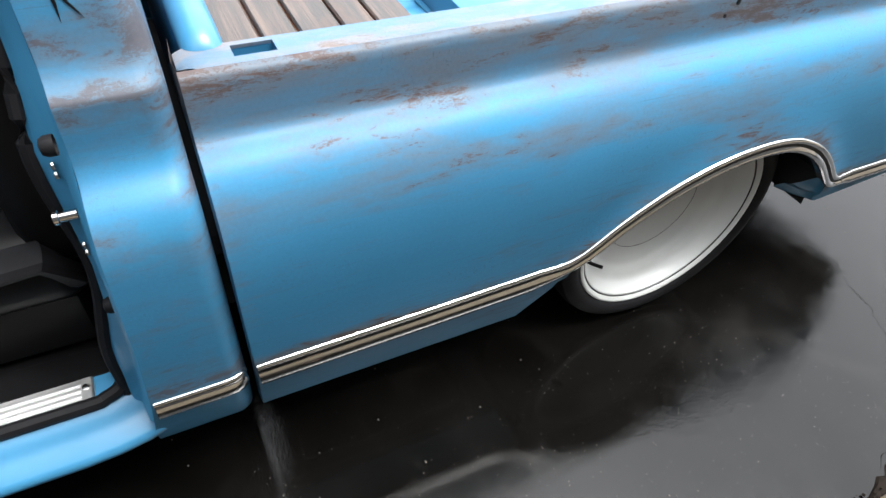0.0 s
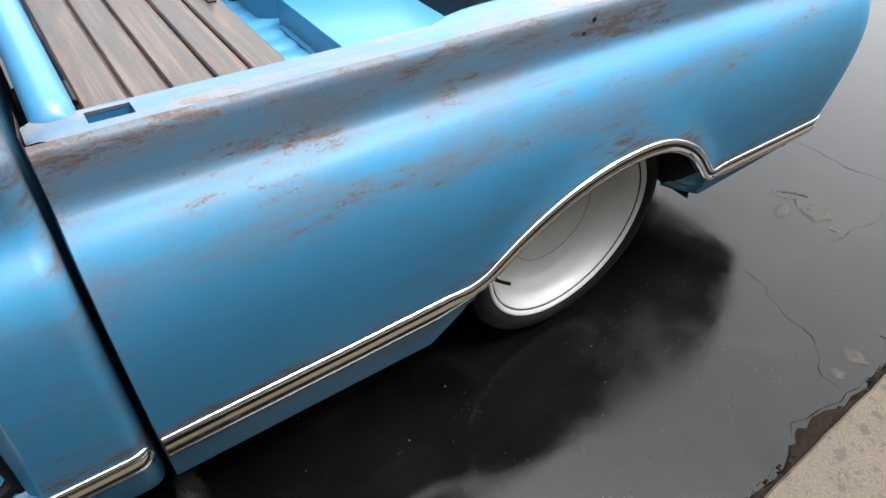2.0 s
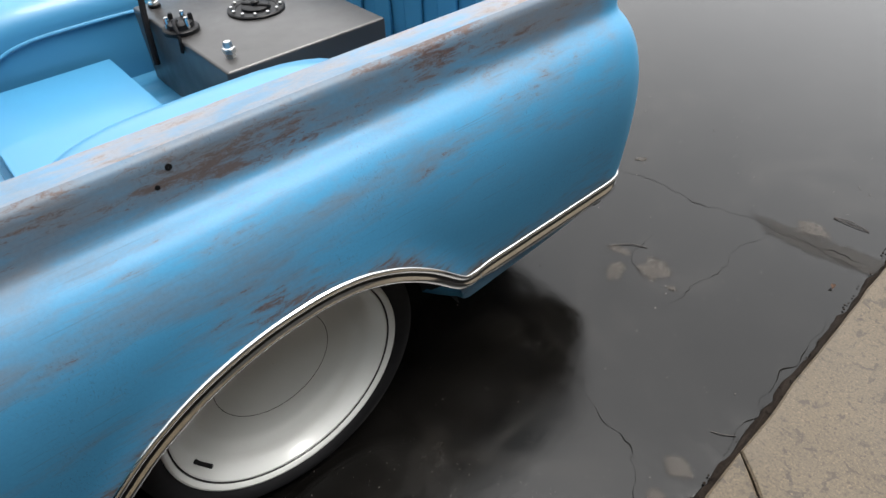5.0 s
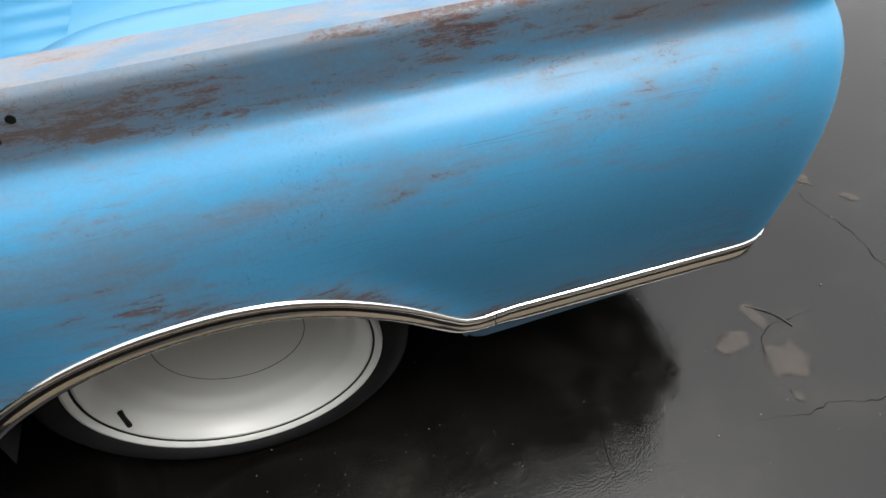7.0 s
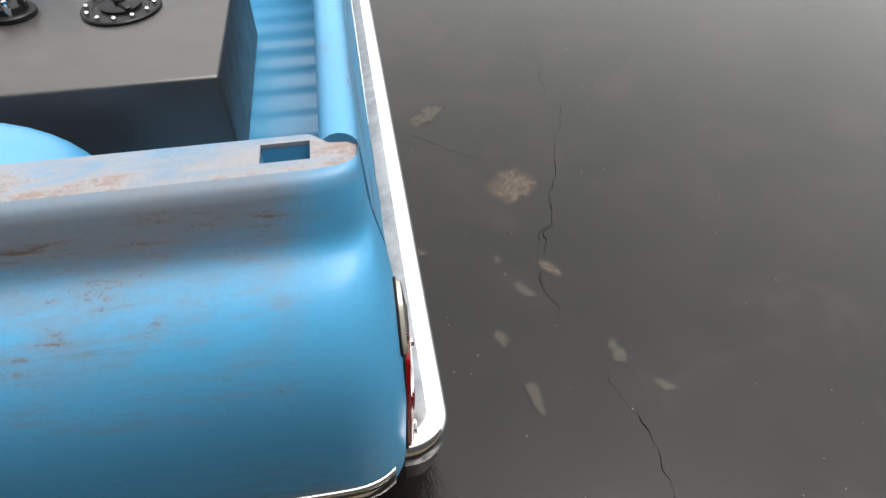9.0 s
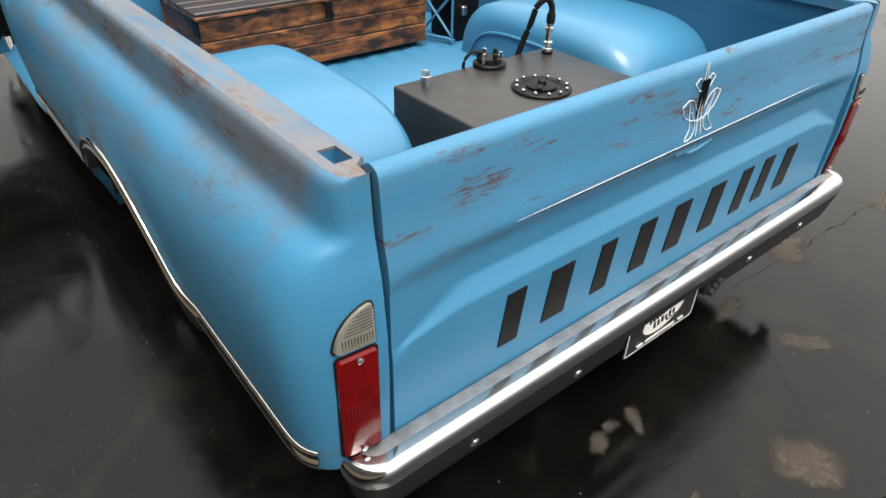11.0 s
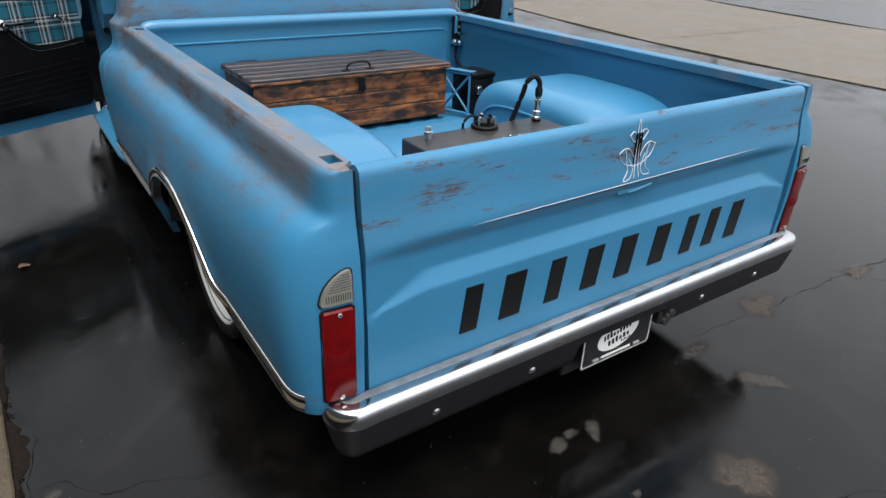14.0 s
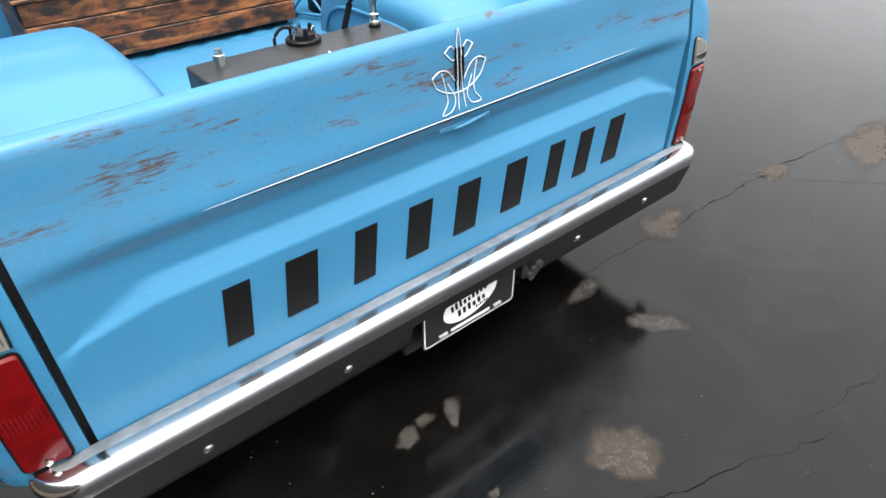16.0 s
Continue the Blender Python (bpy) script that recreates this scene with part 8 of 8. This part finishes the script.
# the bank and other far buildings
def bank():
    o = empty("bank_building", "low bank with hipped dark roof and glass front", "building")
    m = Matrix.Translation((87.3, 70.3, 2.25)) @ Matrix.Rotation(radians(-70), 4, "Z")
    wl_mat = mat_concrete("bank_stone", (0.15, 0.145, 0.125), 0.7)
    roof_m = plain("bank_roof", (0.030, 0.028, 0.026), 0.8, vary=0.2, scale=3.0)
    glass = plain("bank_glass", (0.030, 0.042, 0.042), 0.12, vary=0.2, scale=1.0)
    Wd, Dp, Hh = 18.5, 13.0, 4.9

    def pt(nm, lo, hi, mt, par, bev=0.02):
        bm = bmesh.new()
        box(bm, lo, hi, bev, m)
        return part(nm, bm, mt, par)

    wall = pt("wall", (0, 0, 0), (Wd, Dp, Hh), wl_mat, o)
    bm = bmesh.new()
    e = 0.9
    base = [Vector(p) for p in ((-e, -e, Hh), (Wd + e, -e, Hh), (Wd + e, Dp + e, Hh), (-e, Dp + e, Hh))]
    top = [Vector(p) for p in ((6.6, 6.0, Hh + 3.0), (Wd - 6.6, 6.0, Hh + 3.0), (Wd - 6.6, Dp - 6.0, Hh + 3.0), (6.6, Dp - 6.0, Hh + 3.0))]
    low = [p - Vector((0, 0, 0.25)) for p in base]
    vs = grid(bm, [[m @ p for p in r] for r in (low, base, top)], close=True)
    bm.faces.new(vs[-1])
    bm.faces.new(vs[0])
    part("roof", bm, roof_m, o, smooth=False)
    for k in range(6):
        x0 = 0.5 + 0.70 * k
        win = pt("window", (x0, -0.06, 1.2), (x0 + 0.62, 0.05, 4.6), glass, o)
        for zz in (2.0, 2.9, 3.7):
            pt("mullion", (x0, -0.10, zz), (x0 + 0.62, -0.05, zz + 0.08), wl_mat, win)
    for k in range(16):
        x0 = 4.9 + 0.74 * k
        pt("window", (x0, -0.06, 3.45), (x0 + 0.64, 0.05, 4.6), glass, o)
    for k in range(5):
        pt("window", (12.0 + 0.95 * k, -0.06, 0.5), (12.85 + 0.95 * k, 0.05, 3.2), glass, o)
    porch = pt("porch", (5.8, -1.2, 0), (11.2, -0.05, 3.3), wl_mat, o)
    pt("entrance", (7.2, -1.26, 0.2), (9.9, -1.15, 2.6), glass, porch)
    for k in range(3):
        pt("door_frame", (7.4 + 0.75 * k, -1.30, 0.2), (7.5 + 0.75 * k, -1.22, 2.5), M_BAR, porch)
    pt("column", (-0.6, -0.6, 0), (0.3, 0.05, Hh - 0.3), plain("brick_red", (0.10, 0.045, 0.035), 0.8, scale=12.0), o)
    pt("wall_sign", (5.0, -1.24, 2.5), (6.0, -1.16, 3.3), plain("sign_blue", (0.02, 0.06, 0.20), 0.5), porch)


bank()


def block(name, x, y, w, d, h, mat, label, trim=None):
    o = empty(name, label, "building")
    z = G0 + rise(x, y)
    bm = bmesh.new()
    box(bm, (x, y, z - 0.5), (x + w, y + d, z + h), 0.03)
    part("wall", bm, mat, o)
    bm = bmesh.new()
    box(bm, (x - 0.3, y - 0.6, z + h), (x + w + 0.3, y + d + 0.3, z + h + 0.7), 0.05)
    part("roof", bm, trim or M_POST, o)
    n_ = max(2, int(w / 3))
    for k in range(n_):
        x0 = x + 0.5 + (w - 1) * k / n_
        bm = bmesh.new()
        box(bm, (x0, y - 0.05, z + h * 0.2), (x0 + (w - 1) / n_ * 0.75, y + 0.02, z + h * 0.75), 0.01)
        part("window", bm, M_BLACK, o)


block("shop_building", 29.5, 172, 8.5, 8, 2.6, mat_concrete("shop_dark", (0.05, 0.05, 0.05)), "low shop with a bright blue awning", plain("awning_blue", (0.03, 0.16, 0.42), 0.5))
block("shop_building", -36, 110, 28, 10, 4.5, mat_concrete("shop_teal", (0.05, 0.09, 0.10)), "low teal-roofed shop past the parking lot", plain("roof_teal", (0.03, 0.10, 0.12), 0.5))


def gabled(x, y, w, d, h, apex):
    o = empty("gabled_building", "tan gabled shop beyond the junction", "building")
    z = G0 + rise(x, y)
    bm = bmesh.new()
    prism(bm, [(x, z - 0.5), (x + w, z - 0.5), (x + w, z + h), (x + w * 0.62, z + apex), (x, z + h)], 1, y, y + d)
    part("wall", bm, mat_concrete("gable_tan", (0.085, 0.075, 0.062)), o)
    for p, q in (((x - 0.5, h - 0.2), (x + w * 0.62, apex)), ((x + w * 0.62, apex), (x + w + 0.5, h - 0.3))):
        bm = bmesh.new()
        prism(bm, [(p[0], z + p[1]), (q[0], z + q[1]), (q[0], z + q[1] + 0.45), (p[0], z + p[1] + 0.45)], 1, y - 0.6, y + d + 0.3)
        part("roof_slope", bm, M_POST, o)
    for k in range(4):
        bm = bmesh.new()
        box(bm, (x + 0.8 + k * w / 4.4, y - 0.06, z + 0.8), (x + 0.8 + (k + 0.7) * w / 4.4, y + 0.05, z + h - 0.7), 0.01)
        part("window", bm, M_BLACK, o)


gabled(20.0, 184, 13.5, 10, 3.4, 6.6)
# roadside signs
sg = post("road_sign", 53.0, 112.0, 0.2, 0.2, 2.2, M_POST, "low blue and white roadside sign", "sign")
bm = bmesh.new()
box(bm, (51.0, 111.2, G0 + rise(53, 112) + 0.4), (56.0, 111.6, G0 + rise(53, 112) + 2.2), 0.03)
part("panel", bm, plain("sign_panel_blue", (0.015, 0.045, 0.16), 0.5), sg)
bm = bmesh.new()
box(bm, (52.2, 111.1, G0 + rise(53, 112) + 1.1), (55.2, 111.18, G0 + rise(53, 112) + 1.6), 0.01)
part("print_bar", bm, M_BAR, sg)
sg = post("advert_board", -1.4, 59.0, 0.2, 0.2, 3.4, M_POST, "white advertising board with coloured bars", "sign")
bm = bmesh.new()
box(bm, (-2.6, 58.7, G0 + rise(0, 59) + 0.6), (-0.1, 58.9, G0 + rise(0, 59) + 2.3), 0.03)
part("panel", bm, M_BAR, sg)
for z0, mt in ((1.8, plain("bar_blue", (0.02, 0.04, 0.22), 0.5)), (1.3, M_ORANGE), (0.8, M_ORANGE)):
    bm = bmesh.new()
    box(bm, (-2.4, 58.6, G0 + rise(0, 59) + z0), (-0.3, 58.68, G0 + rise(0, 59) + z0 + 0.3), 0.01)
    part("print_bar", bm, mt, sg)
for x, y, h in ((33.2, 31.5, 1.9), (43.4, 25.6, 4.2), (50.0, 33.6, 2.0)):
    sg = post("road_sign", x, y, 0.05, 0.05, h, M_STEEL, "small white road sign on a thin post", "sign", True)
    bm = bmesh.new()
    z = G0 + rise(x, y)
    box(bm, (x - 0.06, y - 0.09 * h, z + h - 0.55), (x - 0.02, y + 0.09 * h, z + h), 0.01)
    part("panel", bm, M_WALLS if h > 3 else M_BAR, sg)
bm = bmesh.new()
bmesh.ops.create_icosphere(bm, subdivisions=4, radius=1.0)
for v in bm.verts:
    v.co *= 1 + 0.10 * noise.noise(v.co * 5) + 0.05 * noise.noise(v.co * 14)
    v.co = Vector((v.co.x * 1.4 + 53.1, v.co.y * 1.4 + 66.0, v.co.z * 1.1 + G0 + rise(53, 66) + 0.9))
ob = finish("hedge", bm, plain("hedge_brown", (0.035, 0.018, 0.016), 0.9, vary=0.4, scale=8.0))
tagged(ob, "round clipped brown winter hedge", "hedge")
# traffic lights at the junction
for x, y in ((13.0, 118), (40.0, 150)):
    sg = post("traffic_light", x, y, 0.14, 0.14, 7.0, M_STEEL, "traffic light on a tall steel mast", "traffic light", True)
    z = G0 + rise(x, y)
    bm = bmesh.new()
    box(bm, (x - 0.3, y - 0.5, z + 5.2), (x + 0.3, y - 0.1, z + 6.8), 0.03)
    hd = part("signal_head", bm, M_YELLOW, sg)
    bm = bmesh.new()
    lathe(bm, [(0.0004, 0.0), (0.2, 0.0), (0.2, 0.1), (0.0004, 0.1)], pose(x, y - 0.5, z + 6.4, 90, 0, 0), 14)
    m, n, l, b = mat_new("red_signal")
    b.inputs["Base Color"].default_value = (0.6, 0.01, 0.01, 1)
    b.inputs["Emission Color"].default_value = (1, 0.02, 0.01, 1)
    b.inputs["Emission Strength"].default_value = 2.0
    part("red_light", bm, m, hd)

# plain wall out of view, added to dim the driver's side and its reflections
bm = bmesh.new()
box(bm, (-12.5, -26, G0), (-6.8, 16.0, 8.0), 0.05)
ob = finish("unseen_shade_wall", bm, mat_concrete("shade_wall_stucco", (0.06, 0.057, 0.052), 0.8))
tagged(ob, "plain tan wall out of view, added to shade the lot", "wall", kind="structure")
